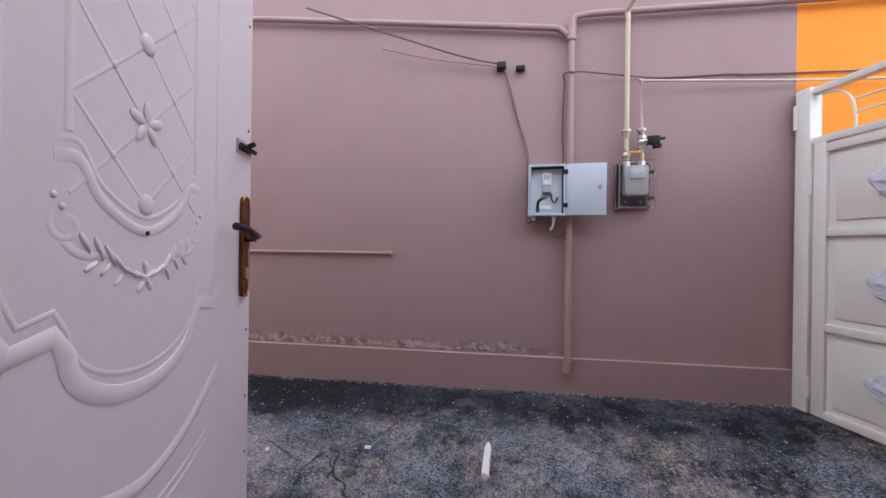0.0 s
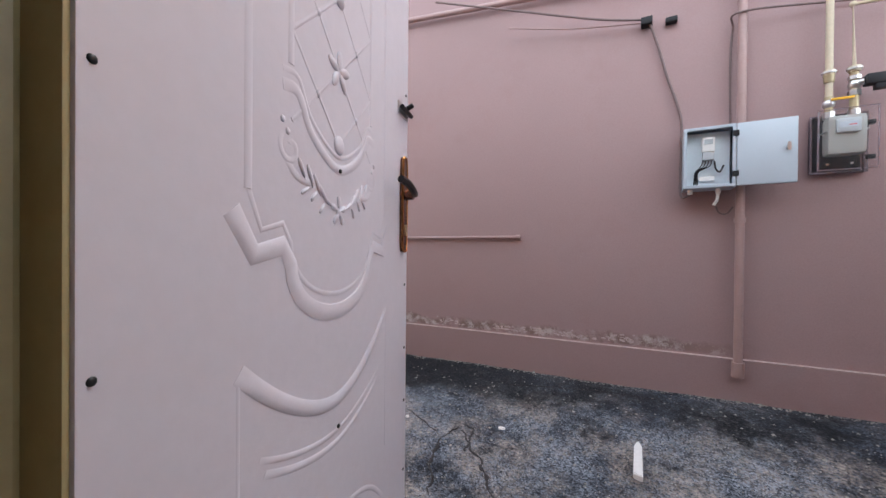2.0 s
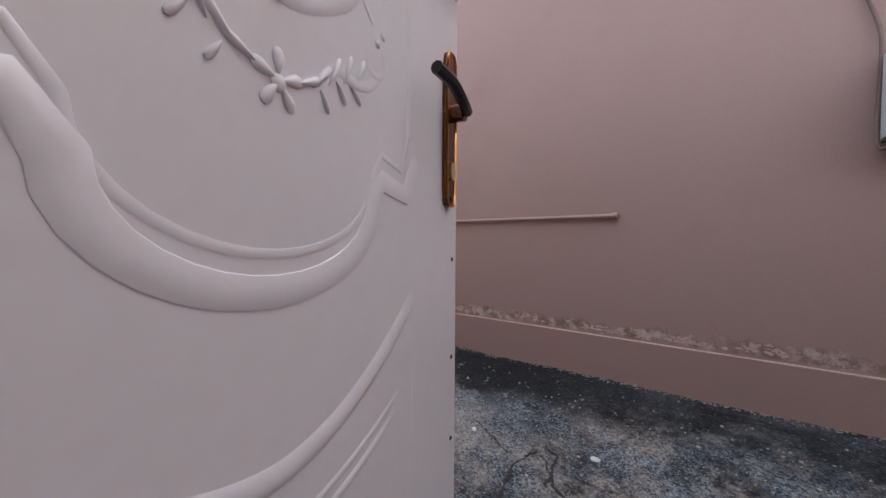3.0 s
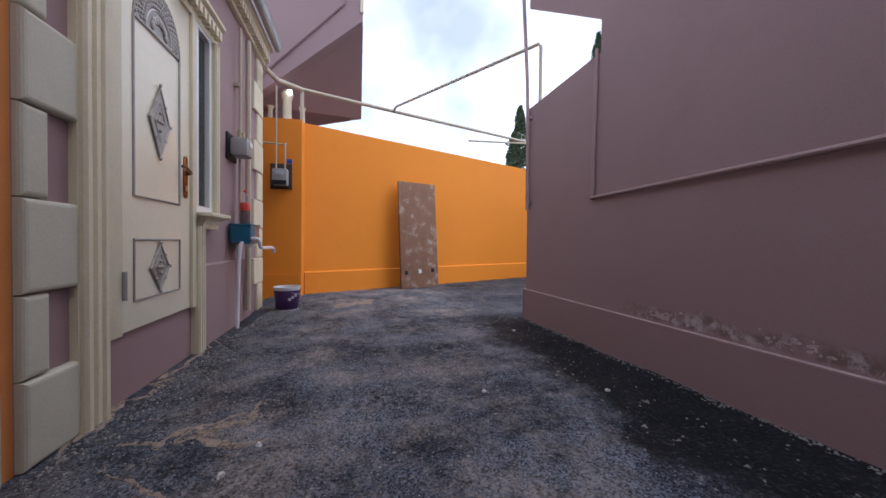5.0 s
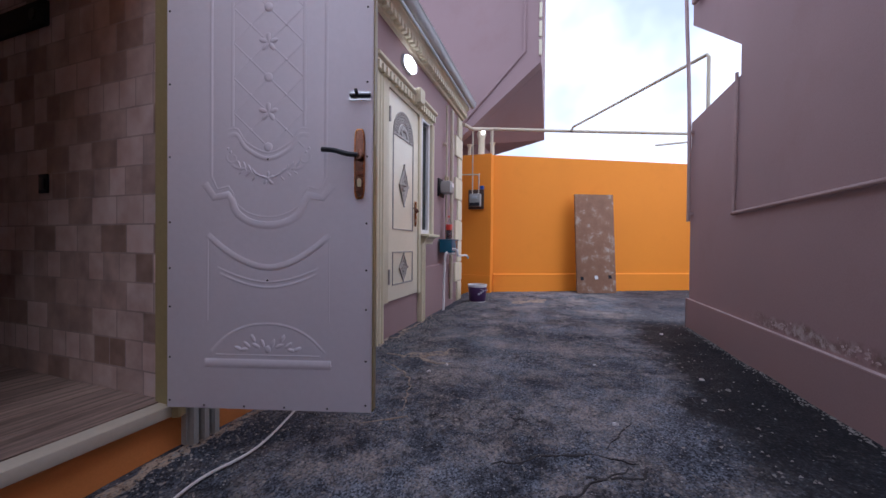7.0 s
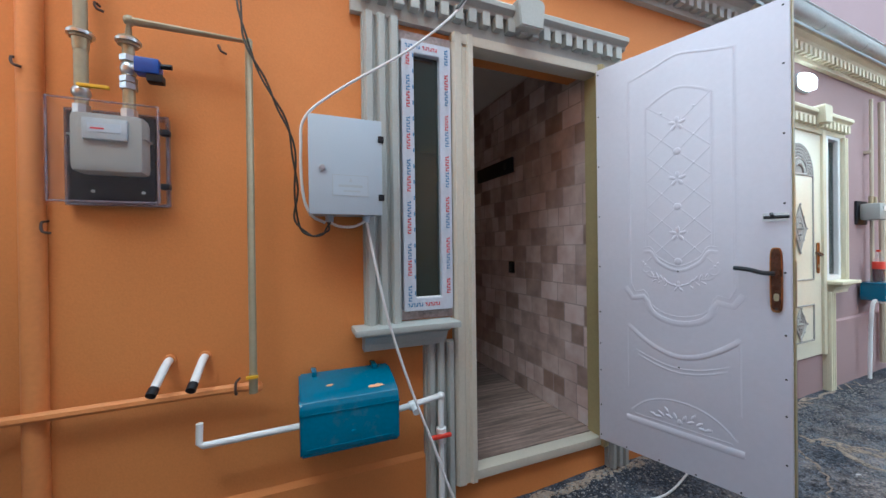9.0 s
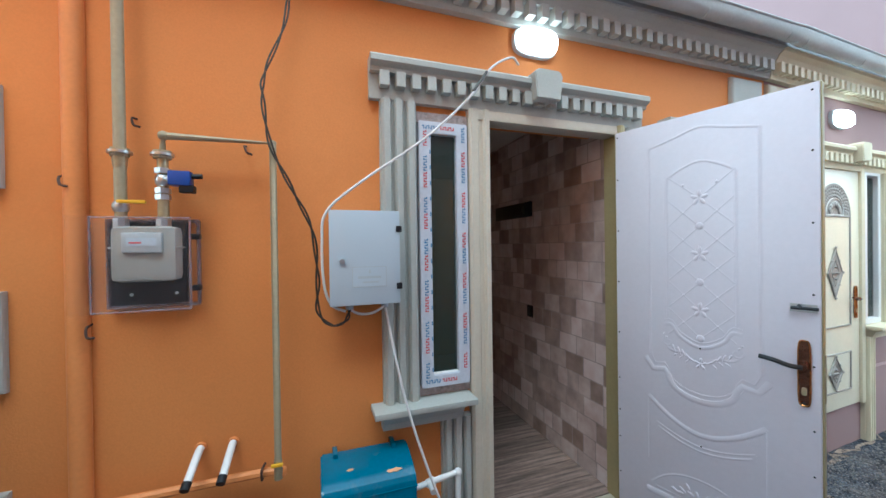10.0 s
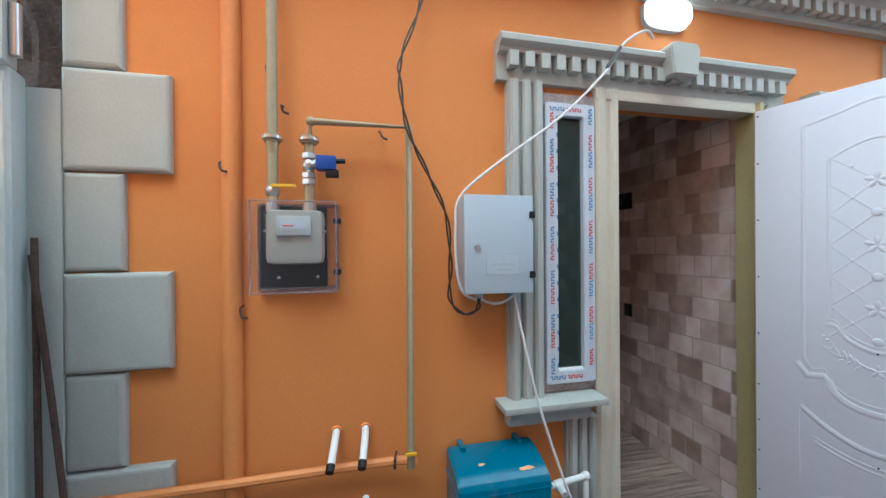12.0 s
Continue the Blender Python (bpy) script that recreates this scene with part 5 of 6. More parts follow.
def gas_set(x_in, x_out, z, body, box, wall_y, side, pipe_mat, up, out_pts, big, mirror=1):
    """Gas meter in a clear box with its pipes and valve. side: +1 when the front looks along +y."""
    def Y(d):
        return wall_y + side * d
    bx0, bx1, bz0, bz1 = box
    g = thing("gas_meter", ((bx0 + bx1) / 2, wall_y, bz0), "beige gas meter in a clear plastic box with a black back", "gas meter", "gas meters")
    b0, b1, c0, c1 = body
    plate = (b0 - 0.006, bx1) if mirror > 0 else (bx0, b1 + 0.006)
    part("back_tray", bm_ring(bx0, bx1, bz0, bz1, 0.010, *sorted((Y(0.0), Y(0.03)))), CLEAREDGE, g, "smoky clear tray edge", smooth=False)
    part("back_plate", bm_box(*plate, *sorted((Y(0.0), Y(0.028))), bz0 + 0.004, bz1 - 0.004, 0.006), BLACKPLAS, g)
    part("meter_body", bm_box(b0, b1, *sorted((Y(0.035), Y(0.13))), c0, c1, 0.025), METERBODY, g)
    part("seam", bm_box(b0 - 0.008, b1 + 0.008, *sorted((Y(0.05), Y(0.118))), c0 + 0.60 * (c1 - c0), c0 + 0.63 * (c1 - c0), 0.003), METERBODY, g)
    dial = part("dial", bm_box(b0 + 0.2 * (b1 - b0), b1 - 0.2 * (b1 - b0), *sorted((Y(0.13), Y(0.145))), c1 - 0.1, c1 - 0.025, 0.006), LABELGREY, g)
    part("counter", bm_box(b0 + 0.28 * (b1 - b0), b1 - 0.28 * (b1 - b0), *sorted((Y(0.145), Y(0.147))), c1 - 0.075, c1 - 0.045), EBOX, dial)
    part("counter_mark", bm_box(b0 + 0.5 * (b1 - b0), b1 - 0.32 * (b1 - b0), *sorted((Y(0.147), Y(0.1475))), c1 - 0.066, c1 - 0.06), PRINTRED, dial)
    bm = bm_open_box(bx0, bx1, *sorted((Y(0.03), Y(0.154))), bz0, bz1, Y(0.03), 0.003, 0.014)
    cover = part("clear_cover", bm, CLEAR, g, "clear plastic cover", smooth=False)
    cover.visible_shadow = False
    for d in (0.034, 0.150):
        rim = bm_tube([(p[0], Y(d), p[1]) for p in ((bx0, bz0), (bx1, bz0), (bx1, bz1), (bx0, bz1), (bx0, bz0))], 0.005, 6, smooth=False)
        part("cover_rim", rim, CLEAREDGE, cover, "smoky moulded edge")
    lx = bx0 if mirror > 0 else bx1
    for zz in (bz0 + 0.06, bz1 - 0.08):
        part("latch", bm_box(lx - 0.015, lx + 0.015, *sorted((Y(0.05), Y(0.085))), zz, zz + 0.022, 0.004), BLACKPLAS, g)
    for k in range(2):
        part("screw", bm_cyl((b0 + 0.03 + k * (b1 - b0 - 0.06), Y(0.03), bz0 + 0.05), (b0 + 0.03 + k * (b1 - b0 - 0.06), Y(0.036), bz0 + 0.05), 0.006, seg=8), CHROME, g)
    yp = 0.08
    p = thing("gas_pipe", (x_in, wall_y, c1), "painted steel gas pipes with brass fittings and a solenoid valve", "pipe")
    part("supply", bm_tube([(x_in, Y(yp), c1 + 0.10), (x_in, Y(yp), up)], big, 12, smooth=False), pipe_mat, p)
    for q in (x_in, x_out):
        part("union", bm_cyl((q, Y(yp), c1 - 0.005), (q, Y(yp), c1 + 0.03), 0.026, seg=8), CHROME, p)
        part("nipple", bm_cyl((q, Y(yp), c1 + 0.03), (q, Y(yp), c1 + 0.115), 0.019), BRASS, p)
        part("flange", bm_cyl((q, Y(yp), z + 0.045), (q, Y(yp), z + 0.075), big * 1.6, seg=8), pipe_mat, p)
        part("flange_lip", bm_cyl((q, Y(yp), z + 0.055), (q, Y(yp), z + 0.065), big * 1.95, seg=16), CHROME, p)
    part("valve_body", bm_ball((x_in, Y(yp), c1 + 0.075), 0.028), CHROME, p)
    part("valve_lever", bm_box(min(x_in, x_in - mirror * 0.09), max(x_in, x_in - mirror * 0.09), *sorted((Y(yp + 0.025), Y(yp + 0.04))), c1 + 0.085, c1 + 0.098, 0.004), YELLOWPLAS, p, "yellow valve lever")
    zz = (c1 + 0.10 + z + 0.05) / 2
    part("solenoid_body", bm_cyl((x_out, Y(yp), c1 + 0.10), (x_out, Y(yp), z + 0.05), 0.019, seg=12), BRASS, p)
    for q in (c1 + 0.115, zz + 0.032, zz - 0.045):
        part("hex_nut", bm_cyl((x_out, Y(yp), q - 0.010), (x_out, Y(yp), q + 0.010), 0.027, seg=6), CHROME, p)
    part("valve_seat", bm_ball((x_out, Y(yp), zz - 0.006), 0.027, (1, 1, 1.2)), CHROME, p)
    part("branch", bm_cyl((x_out, Y(yp), zz), (x_out - mirror * 0.034, Y(yp + 0.02), zz), 0.017, seg=10), CHROME, p)
    part("reducer", bm_cyl((x_in, Y(yp), z + 0.005), (x_in, Y(yp), z + 0.05), 0.022, 0.026, seg=12), BRASS, p)
    s0 = x_out - mirror * 0.03
    so = part("solenoid", bm_box(min(s0, s0 - mirror * 0.075), max(s0, s0 - mirror * 0.075), *sorted((Y(yp), Y(yp + 0.055))), zz - 0.028, zz + 0.028, 0.006), BLUEPLAS if mirror > 0 else BLACKPLAS, p, "boxy solenoid valve")
    part("knob", bm_cyl((s0 - mirror * 0.075, Y(yp + 0.03), zz + 0.01), (s0 - mirror * 0.11, Y(yp + 0.03), zz + 0.012), 0.010, seg=8), BLACKPLAS, so)
    part("plug", bm_box(min(s0 - mirror * .035, s0 - mirror * 0.085), max(s0 - mirror * .035, s0 - mirror * 0.085), *sorted((Y(yp + .01), Y(yp + 0.05))), zz - 0.055, zz - 0.026, 0.004), BLACKPLAS, so)
    part("outlet", bm_tube([(x_out, Y(yp), z + 0.05)] + out_pts, big * (0.72 if mirror > 0 else 0.52), 10, smooth=False), pipe_mat, p)
    part("elbow", bm_ball(out_pts[0], big * 0.95), pipe_mat, p)
    part("elbow", bm_ball(out_pts[1], big * 0.75), pipe_mat, p)
    return p


# meter on the yard wall
gas_set(1.50, 1.60, 2.02, (1.482, 1.642, 1.615, 1.83), (1.44, 1.67, 1.53, 1.855), WY, -1, PIPECREAM, 2.93,
        [(1.59, WY - 0.08, 2.435), (2.55, WY - 0.05, 2.375), (6.0, WY - 0.05, 2.20)], 0.0165, mirror=-1)
gpx = thing("gas_pipe", (1.48, WY, 2.9), "cream painted gas pipe running up from the yard wall", "pipe")
part("run", bm_tube([(1.50, WY - 0.08, 2.92), (1.50, WY - 0.10, 2.95), (1.62, WY - 0.4, 3.15)], 0.0165, 12), PIPECREAM, gpx)

# cables on the yard wall
cb = thing("overhead_cable", (0.6, WY, 2.6), "dark cable strung to two clamps and down to the cabinet", "cable")
part("span", bm_tube([(-0.95, WY - 0.25, 3.15), (-0.2, WY - 0.18, 2.88), (0.3, WY - 0.10, 2.72), (0.60, WY - 0.05, 2.655)], 0.008), CABLEG, cb)
part("span_pale", bm_tube([(-0.35, WY - 0.12, 2.83), (0.1, WY - 0.06, 2.73), (0.60, WY - 0.04, 2.64)], 0.005), PIPEMAUVE, cb)
part("clamp", bm_box(0.57, 0.64, WY - 0.07, WY, 2.62, 2.67, 0.008), BLACKPLAS, cb)
part("clamp", bm_box(0.715, 0.785, WY - 0.05, WY, 2.605, 2.638, 0.008), BLACKPLAS, cb)
part("drop", bm_tube([(0.62, WY - 0.04, 2.64), (0.68, WY - 0.02, 2.45), (0.73, WY - 0.02, 2.25), (0.79, WY - 0.02, 2.05), (0.815, WY - 0.03, 1.9), (0.812, WY - 0.03, 1.6), (0.815, WY - 0.05, 1.44), (0.86, WY - 0.09, 1.44)], 0.008), CABLEG, cb)
tc = thing("wall_cable", (1.8, WY, 2.5), "thin dark cable running level along the wall", "cable")
part("run", bm_tube([(1.075, WY - 0.012, 1.86), (1.07, WY - 0.012, 2.2), (1.08, WY - 0.012, 2.47), (1.12, WY - 0.09, 2.535), (1.7, WY - 0.012, 2.48), (2.2, WY - 0.012, 2.465), (2.6, WY - 0.012, 2.44), (6.0, WY - 0.012, 2.30)], 0.006), CABLEG, tc)

# ---- steel gate beside the door ----
GA, GB = Vector((2.60, 2.86, 0)), Vector((3.50, 0.07, 0))
G_LEN = (GB - GA).length
CTX = Matrix.Translation((GA.x, GA.y, 0)) @ pose(0, 0, 0, 0, 0, math.degrees(math.atan2(GB.y - GA.y, GB.x - GA.x)))
# local x runs from the yard wall to the house; local -y faces the yard


def yard_gate():
    g = thing("yard_gate", (G_LEN / 2, 0, 0.15), "off-white enamelled steel gate with panels and cast diamonds", "gate")
    for u in (0.0, G_LEN - 0.10):
        part("post", bm_box(u, u + 0.09, -0.045, 0.045, 0.0, 2.30, 0.006), GATE, g)
    part("top_rail", bm_box(0.0, G_LEN, -0.03, 0.03, 2.25, 2.29, 0.006), GATE, g)
    part("open_rail", bm_box(0.06, G_LEN - 0.10, -0.025, 0.025, 1.925, 1.97, 0.006), GATE, g)
    for k, (u0, u1) in enumerate(((0.10, 1.05), (1.08, 1.92), (1.95, G_LEN - 0.11))):
        leaf = part("gate_leaf", bm_box(u0, u1, -0.008, 0.008, 0.20, 1.92), GATE, g)
        for u in (u0, u1 - 0.075):
            part("stile", bm_box(u, u + 0.075, -0.03, 0.03, 0.19, 1.925, 0.006), GATE, leaf)
        for z in (0.19, 0.735, 1.33, 1.86):
            part("cross_rail", bm_box(u0 + 0.075, u1 - 0.075, -0.03, 0.03, z, z + 0.05, 0.006), GATE, leaf)
        for z0, z1 in ((0.28, 0.69), (0.83, 1.29), (1.43, 1.83)):
            part("panel", bm_box(u0 + 0.12, u1 - 0.12, -0.018, -0.008, z0, z1, 0.004), GATE, leaf)
            cu, cz = (u0 + u1) / 2 if k else u0 + 0.41, (z0 + z1) / 2
            own = bm_ball((0, 0, 0), 1.0, (1, 1, 1), 18, 12)
            for v in own.verts:
                q = abs(v.co.x) + abs(v.co.z)
                f = min(1.0, 1.0 / max(q, 0.3)) * (0.88 + 0.3 * noise.noise(v.co * 2.3 + Vector((cu * 9, cz * 7, k))))
                v.co = Vector((cu + 0.165 * v.co.x * f, -0.018 + 0.032 * v.co.y * (0.7 + 0.8 * abs(noise.noise(v.co * 4))), cz + 0.13 * v.co.z * f))
            dm = part("diamond_ornament", own, FILM, leaf, "white film-wrapped cast diamond", smooth=False)
        for z in (0.30, 1.6):
            part("hinge", bm_cyl((u0 - 0.012, -0.035, z), (u0 - 0.012, -0.035, z + 0.13), 0.013, seg=12), GATE, leaf)
    for z in (2.16,):
        part("hinge", bm_cyl((0.01, -0.055, z - 0.12), (0.01, -0.055, z + 0.04), 0.013, seg=12), GATE, g)
    for z in (2.06, 2.14):
        part("grille_bar", bm_cyl((0.30, 0, z), (G_LEN - 0.1, 0, z), 0.006, seg=8), GATE, g)
    part("grille_scroll", bm_tube([(0.12, 0, 2.24), (0.22, 0, 2.22), (0.28, 0, 2.15), (0.30, 0, 2.05), (0.30, 0, 1.97)], 0.007), GATE, g)


yard_gate()
part_gate_fill = thing("gate_jamb", (G_LEN - 0.02, 0.02, 0.0), "pale blue-grey steel post filling the corner by the house", "post")
part("post", bm_box(G_LEN - 0.09, G_LEN + 0.02, -0.06, 0.05, 0.0, 2.32, 0.008), GATEIN, part_gate_fill)
part("hinge", bm_cyl((G_LEN - 0.10, -0.075, 2.35), (G_LEN - 0.10, -0.075, 2.52), 0.016, seg=12), CHROME, part_gate_fill)
part("upper_post", bm_box(G_LEN - 0.14, G_LEN - 0.04, -0.06, 0.05, 2.32, 3.2, 0.008), GATEIN, part_gate_fill)
CTX = Matrix.Identity(4)
rods = thing("iron_rods", (3.40, 0.12, 0.0), "two thin rusty iron rods leaning in the corner", "rod")
part("rod", bm_tube([(3.415, 0.055, 1.76), (3.40, 0.07, 1.2), (3.37, 0.10, 0.0)], 0.010), RUST, rods)
part("rod", bm_tube([(3.41, 0.075, 1.70), (3.33, 0.085, 1.0), (3.22, 0.12, 0.0)], 0.010), RUST, rods)

# ---- pipes, meters, boxes on the orange front ----
solid("soil_pipe", bm_tube([(2.80, 0.014, -0.05), (2.80, 0.014, 2.93)], 0.036, 14, smooth=False), PIPEOR, "orange painted soil pipe against the house wall", "pipe")
gas_set(2.635, 2.50, 2.085, (2.445, 2.655, 1.655, 1.865), (2.395, 2.70, 1.55, 1.895), 0.0, 1, PIPEBEIGE, 3.0,
        [(2.49, 0.10, 2.215), (2.105, 0.10, 2.215), (2.105, 0.10, 0.86)], 0.020)
solid("hinged_cover", bm_box(2.70, 2.765, 0.03, 0.16, 1.545, 1.90, 0.004), CLEAR, "smoky clear side flap of the gas box", "cover").visible_shadow = False
lowp = thing("water_pipe", (2.5, 0.05, 0.8), "orange painted water pipe low along the wall", "pipe")
part("run", bm_tube([(2.105, 0.10, 0.81), (2.14, 0.06, 0.815), (2.75, 0.05, 0.805), (3.46, 0.05, 0.80)], 0.018), PIPEOR, lowp)
part("brass_tap", bm_cyl((2.105, 0.10, 0.80), (2.105, 0.10, 0.88), 0.017, seg=10), BRASS, lowp)
part("tap_lever", bm_box(2.085, 2.13, 0.118, 0.13, 0.865, 0.875), YELLOWPLAS, lowp)
part("clip", bm_tube([(2.17, 0.05, 0.79), (2.17, 0.085, 0.80), (2.17, 0.085, 0.84), (2.16, 0.05, 0.85)], 0.005), RUST, lowp)
for x in (2.41, 2.29):
    st = thing("water_stub", (x, 0.0, 0.9), "short white plastic pipe stub with a black cap", "pipe stub", "white pipe stubs")
    part("stub", bm_tube([(x - 0.002, 0.0, 0.945), (x, 0.05, 0.935), (x + 0.012, 0.15, 0.875)], 0.015, 12), PVC, st)
    part("cap", bm_cyl((x + 0.011, 0.143, 0.88), (x + 0.015, 0.168, 0.863), 0.017, seg=12), BLACKPLAS, st)
    part("collar", bm_cyl((x - 0.002, 0.0, 0.945), (x - 0.002, 0.012, 0.943), 0.022), PIPEOR, st)
hk = thing("wall_hooks", (2.5, 0, 1.45), "small rusty pipe hooks nailed into the wall", "hook")
for x, z in ((2.765, 1.46), (2.665, 2.42), (2.61, 2.27), (2.22, 2.19), (2.835, 2.03)):
    part("hook", bm_tube([(x, 0, z + 0.03), (x, 0.04, z + 0.02), (x - 0.012, 0.06, z - 0.01), (x - 0.03, 0.05, z - 0.015)], 0.0045), RUST, hk)

# grey electric box
eb = thing("electric_cabinet", (1.733, 0.0, 1.50), "pale grey steel electric cabinet, shut, on the orange wall", "electric cabinet")
part("housing", bm_box(1.60, 1.88, 0.02, 0.155, 1.525, 1.93, 0.004), EBOX, eb)
part("spacer", bm_box(1.66, 1.86, 0.0, 0.02, 1.56, 1.90), EBOX, eb)
ed = part("cabinet_door", bm_box(1.583, 1.888, 0.155, 0.172, 1.522, 1.935, 0.004), EBOX, eb)
part("lock", bm_cyl((1.835, 0.172, 1.715), (1.835, 0.182, 1.715), 0.012), CHROME, ed)
for z in (1.585, 1.84):
    part("hinge", bm_box(1.575, 1.60, 0.15, 0.178, z, z + 0.028, 0.003), BLACKPLAS, ed)
lab = part("label_plate", bm_box(1.645, 1.795, 0.172, 0.1732, 1.60, 1.69), LABELGREY, ed, "grey printed rating label")
part("label_field", bm_box(1.648, 1.792, 0.1732, 0.1738, 1.603, 1.687), EBOX, lab)
part("print_line", bm_box(1.67, 1.77, 0.1738, 0.1742, 1.638, 1.648), LABELGREY, lab)
part("print_line", bm_box(1.68, 1.75, 0.1738, 0.1742, 1.618, 1.625), LABELGREY, lab)
part("print_mark", bm_prism([(1.712, 1.66), (1.726, 1.66), (1.719, 1.68)], "y", 0.1738, 0.1742), LABELGREY, lab)
for x in (1.64, 1.80):
    part("gland", bm_cyl((x, 0.09, 1.495), (x, 0.09, 1.527), 0.017), EBOX, eb)

# teal water tank
tk = thing("water_tank", (1.73, 0.0, 0.54), "teal enamelled steel water tank fixed low on the wall", "water tank")
prof = [(0.015, 0.55), (0.22, 0.55), (0.235, 0.565), (0.235, 0.735), (0.228, 0.758), (0.21, 0.775), (0.15, 0.80), (0.06, 0.825), (0.015, 0.825)]
part("body", bm_prism(prof, "x", 1.535, 1.935, bev=0.008), TEAL, tk)
part("lid_seam", bm_box(1.533, 1.937, 0.015, 0.2375, 0.722, 0.726), TEAL, tk)
def torn_tape(x, along, w, h, seed):
    """A torn strip lying on the sloping lid of the tank."""
    rr = random.Random(seed)
    own = bmesh.new()
    n = 14
    ring = []
    for k in range(n):
        a = math.tau * k / n
        u, q = w * math.cos(a) * rr.uniform(0.7, 1.15), along + h * math.sin(a) * rr.uniform(0.6, 1.2) + 0.18 * w * math.cos(a)
        ring.append((x - u, 0.21 - 0.06 * q + 0.0012, 0.775 + 0.025 * q + 0.0022))
    low = [own.verts.new(p) for p in ring]
    top = [own.verts.new((p[0], p[1] + 0.0004, p[2] + 0.0012)) for p in ring]
    own.faces.new(top)
    for k in range(n):
        own.faces.new((low[k], low[(k + 1) % n], top[(k + 1) % n], top[k]))
    bmesh.ops.recalc_face_normals(own, faces=own.faces[:])
    part("tape", own, TAPE, tk, "torn peach tape")


torn_tape(1.625, 0.35, 0.036, 0.16, 3)
torn_tape(1.815, 1.0, 0.016, 0.10, 5)
for x in (1.595, 1.86):
    part("bracket", bm_box(x, x + 0.022, 0.0, 0.075, 0.81, 0.842, 0.004), TEAL, tk)
part("front_bolt", bm_cyl((1.73, 0.235, 0.63), (1.73, 0.245, 0.63), 0.010, seg=8), TEAL, tk)
part("press_line", bm_box(1.56, 1.91, 0.235, 0.238, 0.585, 0.59), TEAL, tk)
pv = thing("plastic_pipe", (1.3, 0.1, 0.0), "white plastic water pipe with a red tap beside the tank", "pipe")
part("branch", bm_tube([(1.54, 0.11, 0.625), (1.30, 0.105, 0.655)], 0.014, 10, smooth=False), PVC, pv)
part("tee", bm_cyl((1.455, 0.11, 0.635), (1.415, 0.11, 0.641), 0.021), PVC, pv)
part("tee_cap", bm_cyl((1.435, 0.11, 0.638), (1.435, 0.165, 0.625), 0.017), PVC, pv)
part("elbow", bm_ball((1.292, 0.105, 0.655), 0.020), PVC, pv)
part("down", bm_tube([(1.292, 0.105, 0.655), (1.292, 0.105, -0.03)], 0.014, 10, smooth=False), PVC, pv)
part("tap_body", bm_cyl((1.292, 0.105, 0.50), (1.292, 0.105, 0.43), 0.024), PVC, pv)
part("tap_lever", bm_box(1.25, 1.36, 0.118, 0.14, 0.462, 0.478, 0.004), REDPLAS, pv, "red tap lever")
part("tail", bm_tube([(1.93, 0.11, 0.635), (2.28, 0.11, 0.628), (2.292, 0.11, 0.64), (2.29, 0.11, 0.715)], 0.013, 10, smooth=False), PVC, pv)

# cables on the orange front
wc = thing("white_cable", (1.6, 0.1, 0.0), "thin white cable looped from the lintel to the cabinet and ground", "cable")
part("upper", bm_tube([(0.93, 0.125, 2.71), (0.98, 0.135, 2.735), (1.10, 0.14, 2.66), (1.22, 0.15, 2.50), (1.45, 0.16, 2.28), (1.75, 0.16, 2.06), (1.895, 0.14, 1.93), (1.915, 0.13, 1.80), (1.91, 0.13, 1.62), (1.88, 0.12, 1.525), (1.82, 0.11, 1.49)], 0.006), CABLEW, wc)
part("joint_tape", bm_tube([(1.12, 0.14, 2.64), (1.20, 0.15, 2.53)], 0.008, smooth=False), CABLEB, wc)
part("loop", bm_tube([(1.80, 0.09, 1.495), (1.76, 0.11, 1.475), (1.70, 0.11, 1.475), (1.645, 0.10, 1.50)], 0.006), CABLEW, wc)
part("drop", bm_tube([(1.64, 0.10, 1.495), (1.60, 0.14, 1.25), (1.55, 0.16, 1.02), (1.47, 0.19, 0.75), (1.38, 0.22, 0.50), (1.28, 0.27, 0.22), (1.12, 0.34, 0.02), (0.85, 0.40, -0.015), (0.55, 0.38, -0.01), (0.30, 0.33, -0.005), (0.05, 0.36, 0.0), (-0.35, 0.25, 0.012), (-0.80, 0.10, 0.02), (-0.95, 0.06, 0.4), (-1.02, 0.05, 0.9), (-1.10, 0.05, 1.8)], 0.006, n=8), CABLEW, wc)
kc = thing("black_cable", (2.0, 0.1, 1.5), "black cable hanging from the eaves to the cabinet", "cable")
line = smooth_points([(2.03, 0.06, 3.0), (2.05, 0.08, 2.75), (2.13, 0.09, 2.52), (2.14, 0.10, 2.40), (2.11, 0.12, 2.20), (2.03, 0.13, 2.02), (1.955, 0.13, 1.85), (1.935, 0.12, 1.65), (1.935, 0.11, 1.50), (1.88, 0.12, 1.435), (1.82, 0.12, 1.45), (1.80, 0.09, 1.497)], 12)
for name, turn in (("cable", 0.0), ("second_core", math.pi)):
    part(name, bm_tube([p + Vector((0.0065 * math.cos(0.33 * k + turn), 0.004 * math.sin(0.33 * k + turn), 0)) for k, p in enumerate(line)], 0.0042, 6, smooth=False), CABLEB, kc)
hc = thing("loose_wire", (-0.1, 0.0, 2.0), "short orange wire hanging beside the door", "wire")
part("wire", bm_tube([(-0.06, 0.01, 2.5), (-0.075, 0.012, 2.2), (-0.10, 0.02, 2.05), (-0.08, 0.03, 2.02), (-0.06, 0.02, 2.06)], 0.005), PIPEOR, hc)

# ---- hall behind the door ----
WARMWALL = mat("cream_wallpaper", (0.55, 0.40, 0.20), 0.8, vary=0.15, scale=6, bump=0.1)
